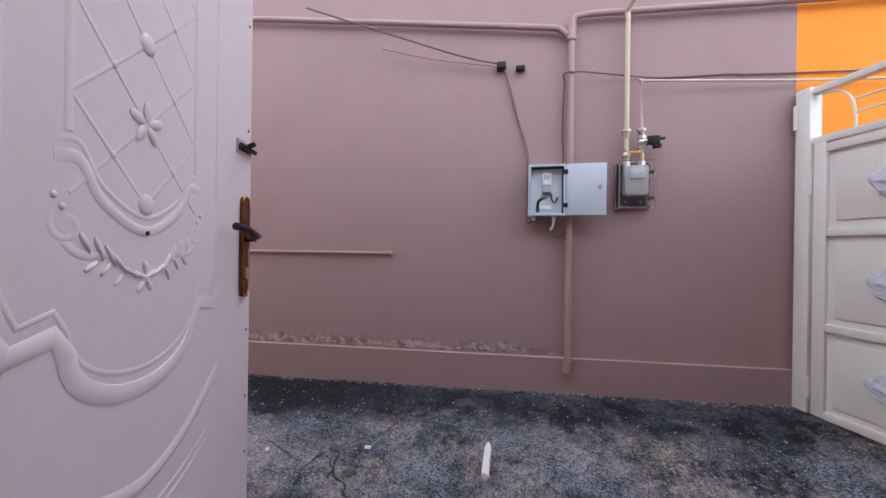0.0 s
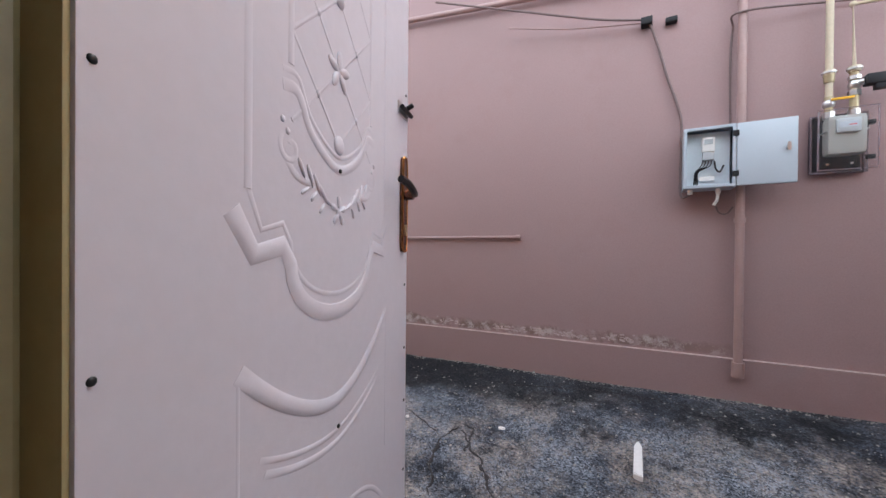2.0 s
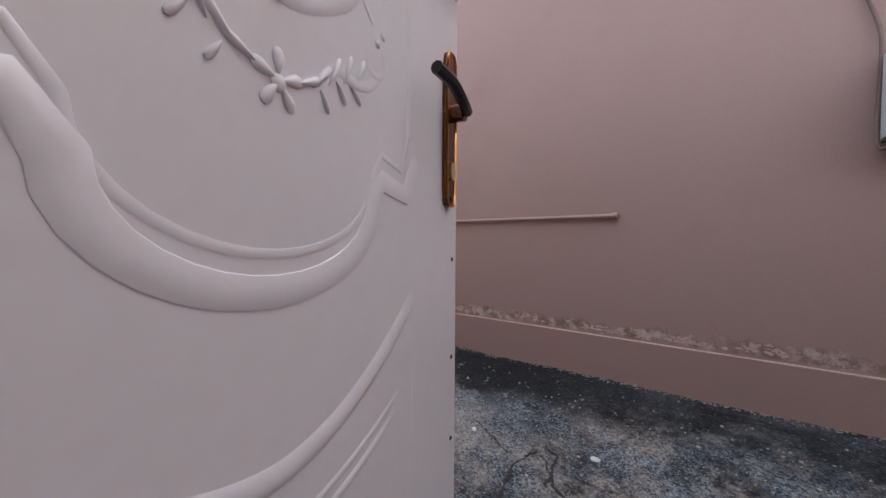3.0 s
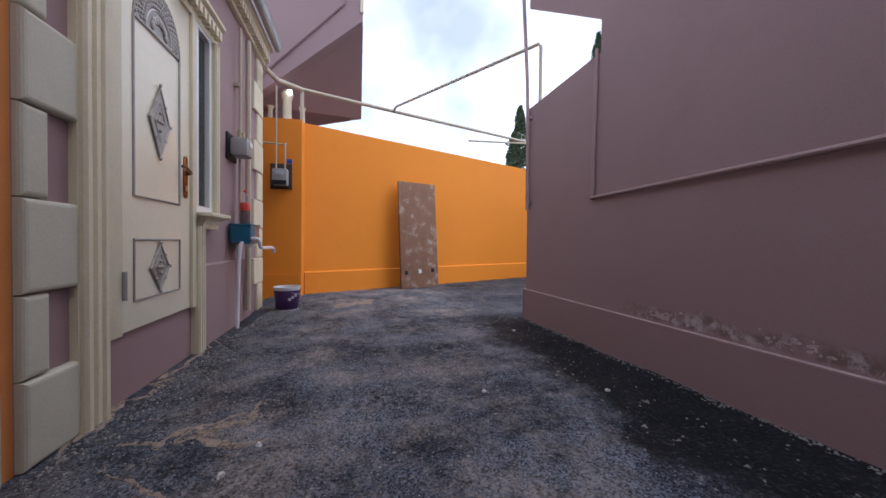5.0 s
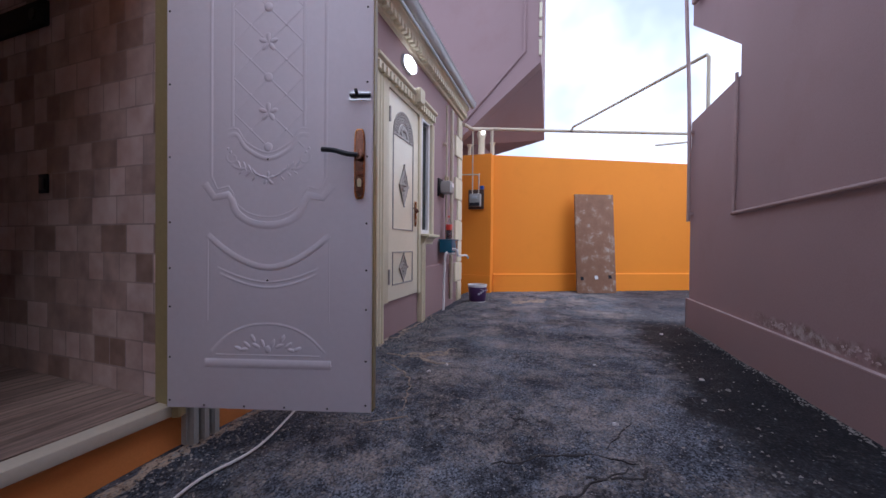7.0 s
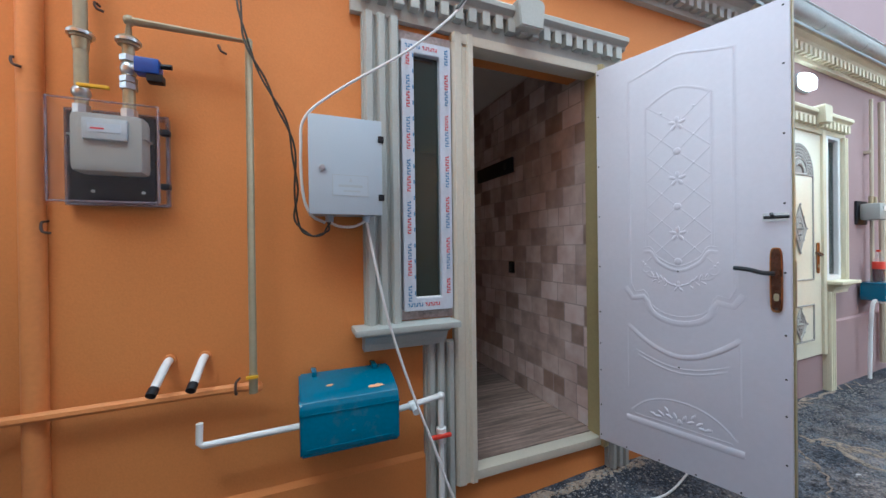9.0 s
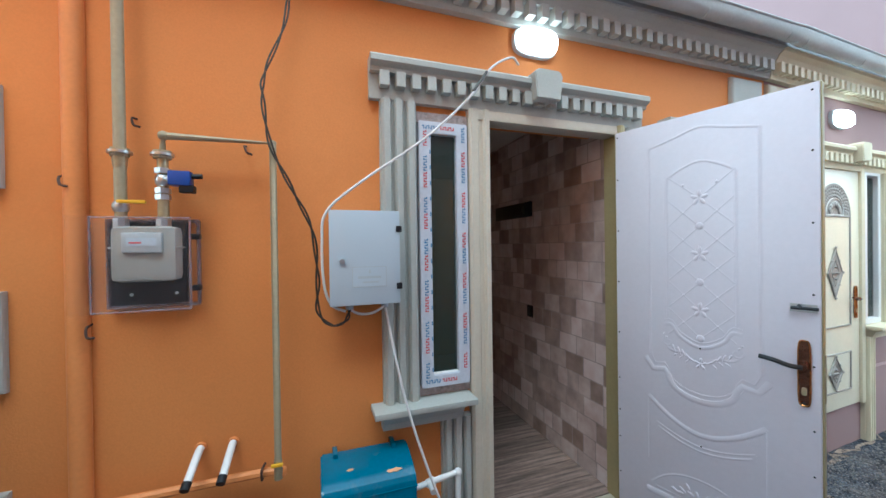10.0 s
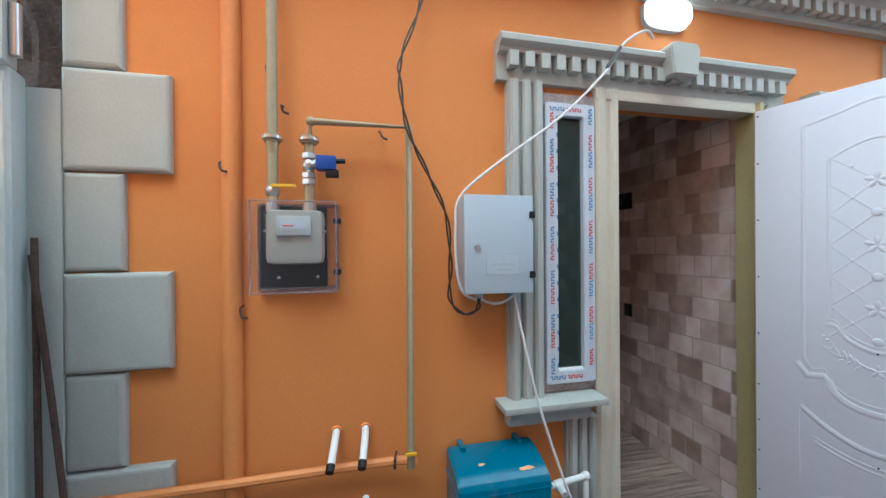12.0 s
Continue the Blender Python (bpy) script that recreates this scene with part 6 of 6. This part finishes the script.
hall = solid("wall_hall", bm_prism([(-0.13, -0.25), (0.14, -0.25), (0.14, -0.07), (0.175, -0.07), (0.175, -2.45), (-0.13, -2.45)], "z", -0.1, 2.75), STONEPAPER, "hall wall papered with a stone block print", "wall", kind="structure", smooth=False)
solid("wall_hall_left", bm_box(2.0, 2.2, -4.2, -0.25, -0.1, 2.75), STONEPAPER, "second hall wall papered with a stone block print", "wall", kind="structure", smooth=False)
solid("wall_hall_back", wall_sheet([(-1.7, 1.15, 0.2, 2.75), (1.95, 2.0, 0.2, 2.75), (1.15, 1.95, 2.2, 2.75)], -3.4, -3.25), WARMWALL, "cream papered hall end wall with an open doorway", "wall", kind="structure", smooth=False)
solid("wall_room_back", bm_box(-0.2, 3.0, -6.2, -6.0, -0.1, 2.75), PLASTER, "pale plaster wall of the back room", "wall", kind="structure", smooth=False)
solid("wall_room_side", bm_box(2.9, 3.1, -6.0, -3.4, -0.1, 2.75), PLASTER, "pale plaster side wall of the back room", "wall", kind="structure", smooth=False)
solid("ceiling", bm_box(-1.9, 3.3, -6.3, -0.25, 2.75, 2.85), PLASTER, "plain white hall ceiling", "ceiling", kind="structure", smooth=False)
hall_floor = solid("floor_hall", bm_prism([(-1.9, -6.2), (3.1, -6.2), (3.1, -0.25), (1.18, -0.25), (1.18, -0.05), (0.175, -0.05), (0.175, -0.25), (-1.9, -0.25)], "z", 0.10, 0.188), LAMINATE, "grey-brown laminate plank floor of the hall", "floor", kind="structure", smooth=False)
board = mesh_of("plank", bm_box(-0.62, 0.62, -0.095, 0.095, 0, 0.008, 0.0015), LAMINATE)
for i in range(16):
    for j in range(2 if i else 1):
        piece("plank", board, hall_floor, (0.80 + 1.245 * j - (0.0 if i else 0.12), -0.147 - 0.1925 * i, 0.188))
sw = thing("light_switch", (0.12, -0.97, 1.16), "small dark light switch on the hall wall", "light switch")
part("plate", bm_box(0.175, 0.185, -1.01, -0.93, 1.15, 1.25, 0.003), BLACKPLAS, sw)
part("rocker", bm_box(0.185, 0.191, -0.995, -0.945, 1.17, 1.23, 0.002), BLACKMET, sw)
vp = thing("entry_panel", (0.12, -1.25, 2.02), "black shallow panel fixed on the hall wall", "panel")
part("panel", bm_box(0.175, 0.20, -1.55, -0.92, 2.02, 2.15, 0.006), BLACKPLAS, vp)
part("lens", bm_cyl((0.20, -1.02, 2.085), (0.206, -1.02, 2.085), 0.03), BLACKMET, vp)
WARMGLOW = mat("warm_lamp_diffuser", (0.9, 0.8, 0.6), 0.4, vary=0.0, bump=0, emit=7.0)
WARMGLOW.node_tree.nodes["Principled BSDF"].inputs["Emission Color"].default_value = (1.0, 0.58, 0.22, 1)
solid("wall_side_room", bm_box(-1.9, -0.13, -2.45, -2.30, -0.1, 2.75), WARMWALL, "cream papered wall of a lit side room", "wall", kind="structure", smooth=False)
solid("wall_side_room_end", bm_box(-1.9, -1.75, -3.25, -2.45, -0.1, 2.75), WARMWALL, "cream papered end wall of a lit side room", "wall", kind="structure", smooth=False)
sl = thing("ceiling_lamp", (-0.7, -2.85, 2.66), "round warm ceiling lamp in the side room", "ceiling lamp", "ceiling lamps")
part("base", bm_cyl((-0.7, -2.85, 2.72), (-0.7, -2.85, 2.75), 0.16, seg=24), PVC, sl)
part("diffuser", bm_cyl((-0.7, -2.85, 2.66), (-0.7, -2.85, 2.72), 0.15, seg=24), WARMGLOW, sl)
cl = thing("ceiling_lamp", (1.9, -4.8, 2.66), "round glowing ceiling lamp in the back room", "ceiling lamp")
part("base", bm_cyl((1.9, -4.8, 2.72), (1.9, -4.8, 2.75), 0.16, seg=24), PVC, cl)
part("diffuser", bm_cyl((1.9, -4.8, 2.66), (1.9, -4.8, 2.72), 0.15, seg=24), LAMPGLOW, cl)

# ---- orange wall at the far end ----
EA, EB = Vector((-5.74, 0.16, 0)), Vector((-8.50, 5.28, 0))
E_LEN = (EB - EA).length
CTX = Matrix.Translation(EA) @ pose(0, 0, 0, 0, 0, math.degrees(math.atan2(EB.y - EA.y, EB.x - EA.x)))
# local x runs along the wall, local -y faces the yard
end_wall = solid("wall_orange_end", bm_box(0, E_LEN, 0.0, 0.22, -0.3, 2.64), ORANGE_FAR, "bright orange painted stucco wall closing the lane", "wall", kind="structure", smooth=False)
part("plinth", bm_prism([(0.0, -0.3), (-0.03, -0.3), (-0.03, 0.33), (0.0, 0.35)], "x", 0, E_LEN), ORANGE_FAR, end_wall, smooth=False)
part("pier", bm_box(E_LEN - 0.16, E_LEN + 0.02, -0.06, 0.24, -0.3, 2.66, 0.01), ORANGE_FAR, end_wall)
CTX = Matrix.Identity(4)
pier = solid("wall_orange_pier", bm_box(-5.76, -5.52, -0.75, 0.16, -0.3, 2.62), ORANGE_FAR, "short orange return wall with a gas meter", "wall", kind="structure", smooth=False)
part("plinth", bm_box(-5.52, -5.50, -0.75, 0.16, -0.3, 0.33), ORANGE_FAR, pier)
om = thing("gas_meter", (-5.5, -0.10, 1.58), "grey gas meter on a dark plate on the orange return wall", "gas meter", "gas meters")
part("back_plate", bm_box(-5.52, -5.49, -0.27, 0.03, 1.58, 1.95, 0.006), RUST, om)
part("body", bm_box(-5.49, -5.36, -0.22, -0.01, 1.62, 1.86, 0.025), METERBODY, om)
part("dial", bm_box(-5.36, -5.35, -0.17, -0.06, 1.76, 1.82, 0.004), LABELGREY, om)
# black band standing for the shade across the meter's lower front
part("shade_band", bm_box(-5.37, -5.355, -0.21, -0.02, 1.63, 1.69), BLACKPLAS, om)
part("inlet", bm_tube([(-5.42, -0.05, 1.86), (-5.42, -0.05, 2.2), (-5.44, -0.08, 2.22), (-5.44, -0.45, 2.24)], 0.012), PIPECREAM, om)
part("inlet", bm_tube([(-5.42, -0.17, 1.86), (-5.42, -0.17, 3.05)], 0.012), PIPECREAM, om)
part("valve", bm_box(-5.44, -5.38, -0.02, 0.05, 1.94, 2.0, 0.006), BLUEPLAS, om)
ob_ = thing("stand_pipe", (-5.4, -0.45, 0.4), "thin pipe down the orange return wall", "pipe")
part("pipe", bm_tube([(-5.45, -0.46, 2.24), (-5.45, -0.46, 0.6)], 0.010, smooth=False), PIPECREAM, ob_)
tr = thing("pipe_trestle", (-5.7, 0.17, 2.6), "khaki overhead gas pipe crossing the lane on uprights", "pipe")
part("upright", bm_tube([(-5.70, 0.13, 1.5), (-5.70, 0.13, 3.13)], 0.028, smooth=False), PIPECREAM, tr)
part("main_run", bm_tube([(-4.3, -0.02, 2.80), (-4.75, 0.0, 2.86), (-5.70, 0.14, 3.13), (-6.5, 1.6, 3.18), (-8.2, 4.6, 3.32), (-9.2, 6.4, 3.38)], 0.030, 10, smooth=False), PIPECREAM, tr)
part("high_run", bm_tube([(-6.45, 1.55, 3.17), (-6.40, 1.60, 3.24), (-3.69, 3.05, 3.09), (-3.66, 3.06, 3.05), (-3.66, 3.06, 2.25)], 0.020, 10, smooth=False), PIPECREAM, tr)
part("high_run", bm_tube([(-7.4, 3.2, 3.0), (-8.5, 6.3, 3.35), (-8.5, 6.3, 2.5)], 0.020, 10, smooth=False), PIPECREAM, tr)
# leaning board
bd = thing("leaning_board", (-6.35, 2.05, 0.0), "weathered brown board leaning against the orange wall", "board")
ang = math.atan2(0.75, -0.33)
own = bm_box(-0.385, 0.385, -0.022, 0.022, 0, 1.91, 0.006)
bmesh.ops.transform(own, matrix=Matrix.Translation((-6.33, 2.05, 0.0)) @ Matrix.Rotation(ang, 4, "Z") @ Matrix.Rotation(radians(-5.0), 4, "X"), verts=own.verts[:])
part("board", own, BOARD, bd)
for u, z in ((-0.28, 0.28), (0.0, 0.30), (0.27, 0.31)):
    own = bm_prism([(u - 0.03, z - 0.04), (u + 0.035, z - 0.03), (u + 0.02, z + 0.03), (u - 0.035, z + 0.035)], "y", -0.027, -0.018)
    bmesh.ops.transform(own, matrix=Matrix.Translation((-6.33, 2.05, 0.0)) @ Matrix.Rotation(ang, 4, "Z") @ Matrix.Rotation(radians(-5.0), 4, "X"), verts=own.verts[:])
    part("splinter", own, BLACKPLAS if u else WHITESTONE, bd)

# far gate past the end wall
CTX = Matrix.Translation((-8.52, 5.34, 0)) @ pose(0, 0, 0, 0, 0, 80)
fg = thing("far_gate", (1.2, 0, 0.0), "pale panelled steel gate at the end of the lane", "gate")
part("leaf", bm_box(0, 2.4, 0.0, 0.02, 0.05, 2.25), GATE, fg)
for z in (0.05, 0.75, 1.45, 2.18):
    part("cross_rail", bm_box(0, 2.4, -0.03, 0.0, z, z + 0.06), GATE, fg)
for k in range(3):
    for z in (0.42, 1.12, 1.83):
        part("diamond_ornament", bm_prism([(0.4 + 0.8 * k - 0.14, z), (0.4 + 0.8 * k, z - 0.1), (0.4 + 0.8 * k + 0.14, z), (0.4 + 0.8 * k, z + 0.1)], "y", -0.02, 0.0), FILM, fg)
CTX = Matrix.Identity(4)
solid("wall_lane_end", bm_box(-8.6, -3.0, 7.7, 7.9, -0.3, 2.4), MAUVE, "plain mauve wall at the end of the side lane", "wall", kind="structure", smooth=False)

# ---- neighbouring upper storey over the end wall ----
nb = thing("neighbour_house", (-6.5, -2.0, 0.0), "mauve upper storey of a neighbouring house with an outside stair", "house")
FX = -5.75
part("front", bm_prism([(-7.0, 2.6), (-0.62, 2.95), (1.02, 4.30), (1.02, 7.5), (-7.0, 7.5)], "x", FX - 0.25, FX), MAUVE, nb, smooth=False)
own = bmesh.new()
v = [own.verts.new(p) for p in ((FX - 0.255, -0.62, 2.95), (FX - 0.255, 1.02, 4.30), (-7.6, 0.95, 3.36), (-7.6, -0.55, 3.02))]
own.faces.new(v)
v2 = [own.verts.new(p) for p in ((FX - 0.255, -0.62, 3.0), (FX - 0.255, 1.02, 4.36), (-7.6, 0.95, 7.4), (-7.6, -0.55, 7.4))]
own.faces.new(v2[::-1])
for i in range(4):
    j = (i + 1) % 4
    own.faces.new((v[i], v[j], v2[j], v2[i]))
bmesh.ops.recalc_face_normals(own, faces=own.faces[:])
part("stair_soffit", own, MAUVE, nb, "sloping underside of the stair", smooth=False)
part("stair_moulding", bm_tube([(FX + 0.01, -0.96, 2.82), (FX + 0.01, 0.73, 4.53), (FX + 0.01, 0.73, 7.4)], 0.03, smooth=False), MAUVE, nb)
qm = mesh_of("quoin_block", bm_box(-0.03, 0.03, -0.012, 0.035, 0, 0.28, 0.008), CREAM, False)
for k in range(9):
    piece("quoin_block", qm, nb, (FX, 1.0, 4.42 + k * 0.34))
part("lower_wall", bm_box(-7.4, -6.3, -4.0, -0.25, 0.0, 3.1), MAUVE, nb, smooth=False)
col = thing("porch_column", (-5.95, -0.12, 2.55), "cream column and baluster over the orange wall", "column")
part("shaft", lathe([(0.09, 0), (0.10, 0.05), (0.07, 0.09), (0.065, 0.55), (0.09, 0.62), (0.10, 0.66), (0.05, 0.72)], (-6.0, -0.15, 2.5)), CREAM, col)
part("shaft", lathe([(0.05, 0), (0.06, 0.05), (0.04, 0.09), (0.035, 0.40), (0.06, 0.45)], (-6.0, 0.08, 2.5)), CREAM, col)
part("shaft", lathe([(0.05, 0), (0.06, 0.05), (0.04, 0.09), (0.035, 0.40), (0.06, 0.45)], (-6.0, -0.4, 2.5)), CREAM, col)
gl = thing("globe_lamp", (-6.0, -0.1, 3.15), "lit white globe lamp on the neighbour's porch", "lamp")
part("globe", bm_ball((-5.85, -0.08, 3.13), 0.038, (1, 1, 1.3)), LAMPGLOW, gl)
part("stem", bm_cyl((-6.0, -0.1, 3.1), (-5.86, -0.08, 3.12), 0.012), CREAM, gl)


# ---- cypresses beyond the walls ----
def cypress(x, y, h, r, seed):
    rnd = random.Random(seed)
    t = thing("cypress_tree", (x, y, 0), "slender dark green cypress beyond the walls", "tree", "cypress trees")
    part("trunk", bm_cyl((x, y, 0), (x, y, h * 0.9), 0.16, 0.02, 10), BARK, t)
    verts, faces = [], []
    for i in range(6500):
        f = rnd.random() ** 0.85
        z = 0.6 + (h - 0.6) * f
        lobe = 1 + 0.22 * math.sin(5 * f * 6.28 + seed) + 0.15 * rnd.gauss(0, 1)
        rr = r * (min(1, (1 - f) * 1.5 + 0.02) ** 0.8) * max(0.15, lobe) * math.sqrt(rnd.uniform(0.25, 1))
        a = rnd.uniform(0, 6.283)
        c = Vector((x + rr * math.cos(a), y + rr * math.sin(a), z))
        s = rnd.uniform(0.035, 0.085)
        d = Vector((rnd.gauss(0, .4), rnd.gauss(0, .4), rnd.uniform(0.6, 1.6))).normalized() * s * 1.6
        e = Vector((rnd.gauss(0, 1), rnd.gauss(0, 1), rnd.gauss(0, .3))).normalized() * s * 0.6
        b = len(verts)
        verts += [c - e, c + e, c + d]
        faces.append((b, b + 1, b + 2))
    me = bpy.data.meshes.new("crown")
    me.from_pydata([tuple(v - Vector((x, y, 0))) for v in verts], [], faces)
    me.materials.append(FOLIAGE)
    cr = new("crown", me)
    cr.parent = t


cypress(-14.1, 7.1, 6.4, 0.85, 3)
cypress(-14.9, 7.2, 5.6, 0.8, 8)
cypress(-10.3, 8.1, 7.4, 0.62, 4)

# ---- loose bits on the ground ----
st = thing("marble_offcut", (0.60, 2.14, ground_z(0.6, 2.14)), "white marble offcut lying on the asphalt", "stone offcut")
gz = ground_z(0.6, 2.1)
own = bm_prism([(0.588, 1.83), (0.628, 1.815), (0.618, 2.10), (0.604, 2.145), (0.592, 2.14), (0.582, 2.09)], "z", gz + 0.0, gz + 0.03, bev=0.004)
part("chip", own, WHITESTONE, st)
rnd = random.Random(11)
verts, faces = [], []
for i in range(12000):
    x = rnd.uniform(-7.5, 3.0)
    y = rnd.choice((rnd.uniform(0.04, 2.6), rnd.uniform(0.04, 2.8), rnd.uniform(0.04, 2.3), rnd.uniform(0.04, 2.3), 0.04 + abs(rnd.gauss(0, 0.12)), 0.04 + abs(rnd.gauss(0, 0.12)), 0.1 + abs(rnd.gauss(0, 0.3)), 2.842 - abs(rnd.gauss(0, 0.025)) if x > -3.5 else rnd.uniform(0.1, 2.6)))
    s = rnd.uniform(0.003, 0.0095) * (1.8 if rnd.random() < 0.04 else 1)
    z = ground_z(x, y) + 0.010 * noise.noise((x * 2.2, y * 2.2, 0)) + 0.004 * noise.noise((x * 9, y * 9, 3)) + s * 0.25
    b = len(verts)
    q = [(1, 0, 0), (-0.5, 0.9, 0), (-0.6, -0.8, 0), (0, 0, 0.8)]
    a = rnd.uniform(0, 6.28)
    for p in q:
        px, py = p[0] * rnd.uniform(0.7, 1.4), p[1] * rnd.uniform(0.7, 1.3)
        verts.append((x + s * (px * math.cos(a) - py * math.sin(a)), y + s * (px * math.sin(a) + py * math.cos(a)), z + s * p[2]))
    faces += [(b, b + 1, b + 3), (b + 1, b + 2, b + 3), (b + 2, b, b + 3)]
me = bpy.data.meshes.new("gravel")
me.from_pydata(verts, [], faces)
me.materials.append(PEBBLE)
tagged(new("gravel", me), "pale gravel crumbs scattered over the asphalt", "gravel", kind="stuff")


def ribbon(name, pts, w, h, material, label, category, seed):
    """A low, ragged streak of loose stuff or tar lying along points on the ground."""
    rn = random.Random(seed)
    own = bmesh.new()
    path = smooth_points([(p[0], p[1], 0) for p in pts], 16)
    for p in path:
        q = Vector((p.x * 14, p.y * 14, seed))
        p += Vector((noise.noise(q), noise.noise(q + Vector((5, 3, 1))), 0)) * w * 1.6
    rows = []
    for i, p in enumerate(path):
        d = (path[min(i + 1, len(path) - 1)] - path[max(i - 1, 0)]).normalized()
        s = Vector((-d.y, d.x, 0))
        k = math.sin(math.pi * (i + 0.4) / (len(path) - 0.2)) ** 0.4
        row = []
        for q in (-1, -0.45, 0.1, 0.5, 1):
            o = p + s * w * q * k * rn.uniform(0.35, 1.3) * (0.35 + 1.3 * abs(noise.noise((i * 0.33, seed, 2.0))))
            z = ground_z(o.x, o.y) + 0.010 * noise.noise((o.x * 2.2, o.y * 2.2, 0)) + 0.004 * noise.noise((o.x * 9, o.y * 9, 3))
            row.append(own.verts.new((o.x, o.y, z + (h * rn.uniform(0.6, 1.2) if abs(q) < 0.9 else -0.004))))
        rows.append(row)
    for a, e in zip(rows, rows[1:]):
        for k in range(4):
            own.faces.new((a[k], a[k + 1], e[k + 1], e[k]))
    bmesh.ops.recalc_face_normals(own, faces=own.faces[:])
    if own.faces[0].normal.z < 0:
        bmesh.ops.reverse_faces(own, faces=own.faces[:])
    solid(name, own, material, label, category, kind="stuff")


SAND = mat("dry_tan_sand", (0.33, 0.262, 0.205), 0.95, vary=0.35, scale=30, fine=160, bump=0.5)
n, l = SAND.node_tree.nodes, SAND.node_tree.links
gap_noise, gap_ramp, gap_co = n.new("ShaderNodeTexNoise"), n.new("ShaderNodeMapRange"), n.new("ShaderNodeTexCoord")
gap_noise.inputs["Scale"].default_value, gap_noise.inputs["Detail"].default_value, gap_noise.inputs["Roughness"].default_value = 38, 8, 0.75
gap_ramp.inputs["From Min"].default_value, gap_ramp.inputs["From Max"].default_value = 0.36, 0.50
l.new(gap_co.outputs["Object"], gap_noise.inputs["Vector"])
l.new(gap_noise.outputs["Fac"], gap_ramp.inputs["Value"])
l.new(gap_ramp.outputs[0], n["Principled BSDF"].inputs["Alpha"])
TAR = mat("sticky_black_tar", (0.012, 0.009, 0.011), 0.6, vary=0.4, scale=20, fine=120, bump=0.5)
for k, (pts, w) in enumerate((([(-1.37, 0.20), (-1.43, 0.41), (-1.56, 0.65), (-1.75, 0.70)], 0.030), ([(-1.45, 0.38), (-1.34, 0.61), (-1.36, 0.79)], 0.026), ([(-1.50, 0.40), (-1.55, 0.52), (-1.60, 0.60)], 0.02),
                              ([(-0.30, 0.65), (-0.44, 0.82)], 0.018), ([(-0.44, 0.80), (-0.70, 0.74), (-0.97, 0.60), (-1.24, 0.26)], 0.010),
                              ([(-0.95, 0.10), (-0.2, 0.06), (0.4, 0.07), (1.1, 0.06)], 0.035), ([(-1.3, 0.06), (-2.2, 0.02), (-3.2, -0.04)], 0.030), ([(-4.6, 0.9), (-4.8, 1.05), (-5.0, 1.1)], 0.10))):
    ribbon("sand_streak", pts, w * 2.1, 0.0022, SAND, "dry tan sand streaked over the asphalt", "sand", k)
for k, (pts, w) in enumerate((([(-0.34, 1.92), (-0.36, 1.70), (-0.27, 1.48), (-0.2, 1.35)], 0.022), ([(-0.30, 1.88), (-0.15, 1.72), (0.04, 1.50), (0.10, 1.40)], 0.018), ([(-0.30, 1.95), (-0.22, 1.82), (-0.20, 1.70)], 0.025),
                              ([(-0.25, 2.53), (-0.10, 2.56), (0.17, 2.63), (0.44, 2.68), (0.75, 2.66)], 0.012), ([(-0.75, 1.95), (-0.55, 1.86), (-0.42, 1.80)], 0.008))):
    ribbon("tar_crack", pts, w, 0.003, TAR, "black tar crack in the asphalt", "crack", 40 + k)
# pale stones
big = thing("stone_chips", (-1.0, 1.5, 0.0), "pale stone chips lying loose on the asphalt", "stone", kind="stuff")
rn = random.Random(77)
spots = [(-1.46, 2.43), (-1.12, 0.70), (-0.67, 1.86), (-2.92, 2.49), (-1.31, 0.77), (-0.10, 2.0), (-1.63, 1.81)] + [(rn.uniform(-6, 2.4), rn.uniform(0.2, 2.7)) for _ in range(40)]
for k, (x, y) in enumerate(spots):
    r = 0.016 if k < 7 else rn.uniform(0.005, 0.010)
    own = bm_ball((x, y, ground_z(x, y) + 0.010 * noise.noise((x * 2.2, y * 2.2, 0)) + r * 0.2), r, (rn.uniform(0.8, 1.3), rn.uniform(0.7, 1.1), 0.55), 7, 5)
    for v in own.verts:
        v.co += Vector((rn.uniform(-1, 1), rn.uniform(-1, 1), rn.uniform(-0.4, 0.4))) * r * 0.3
    part("chip", own, WHITESTONE if k < 7 else PEBBLE, big, smooth=False)
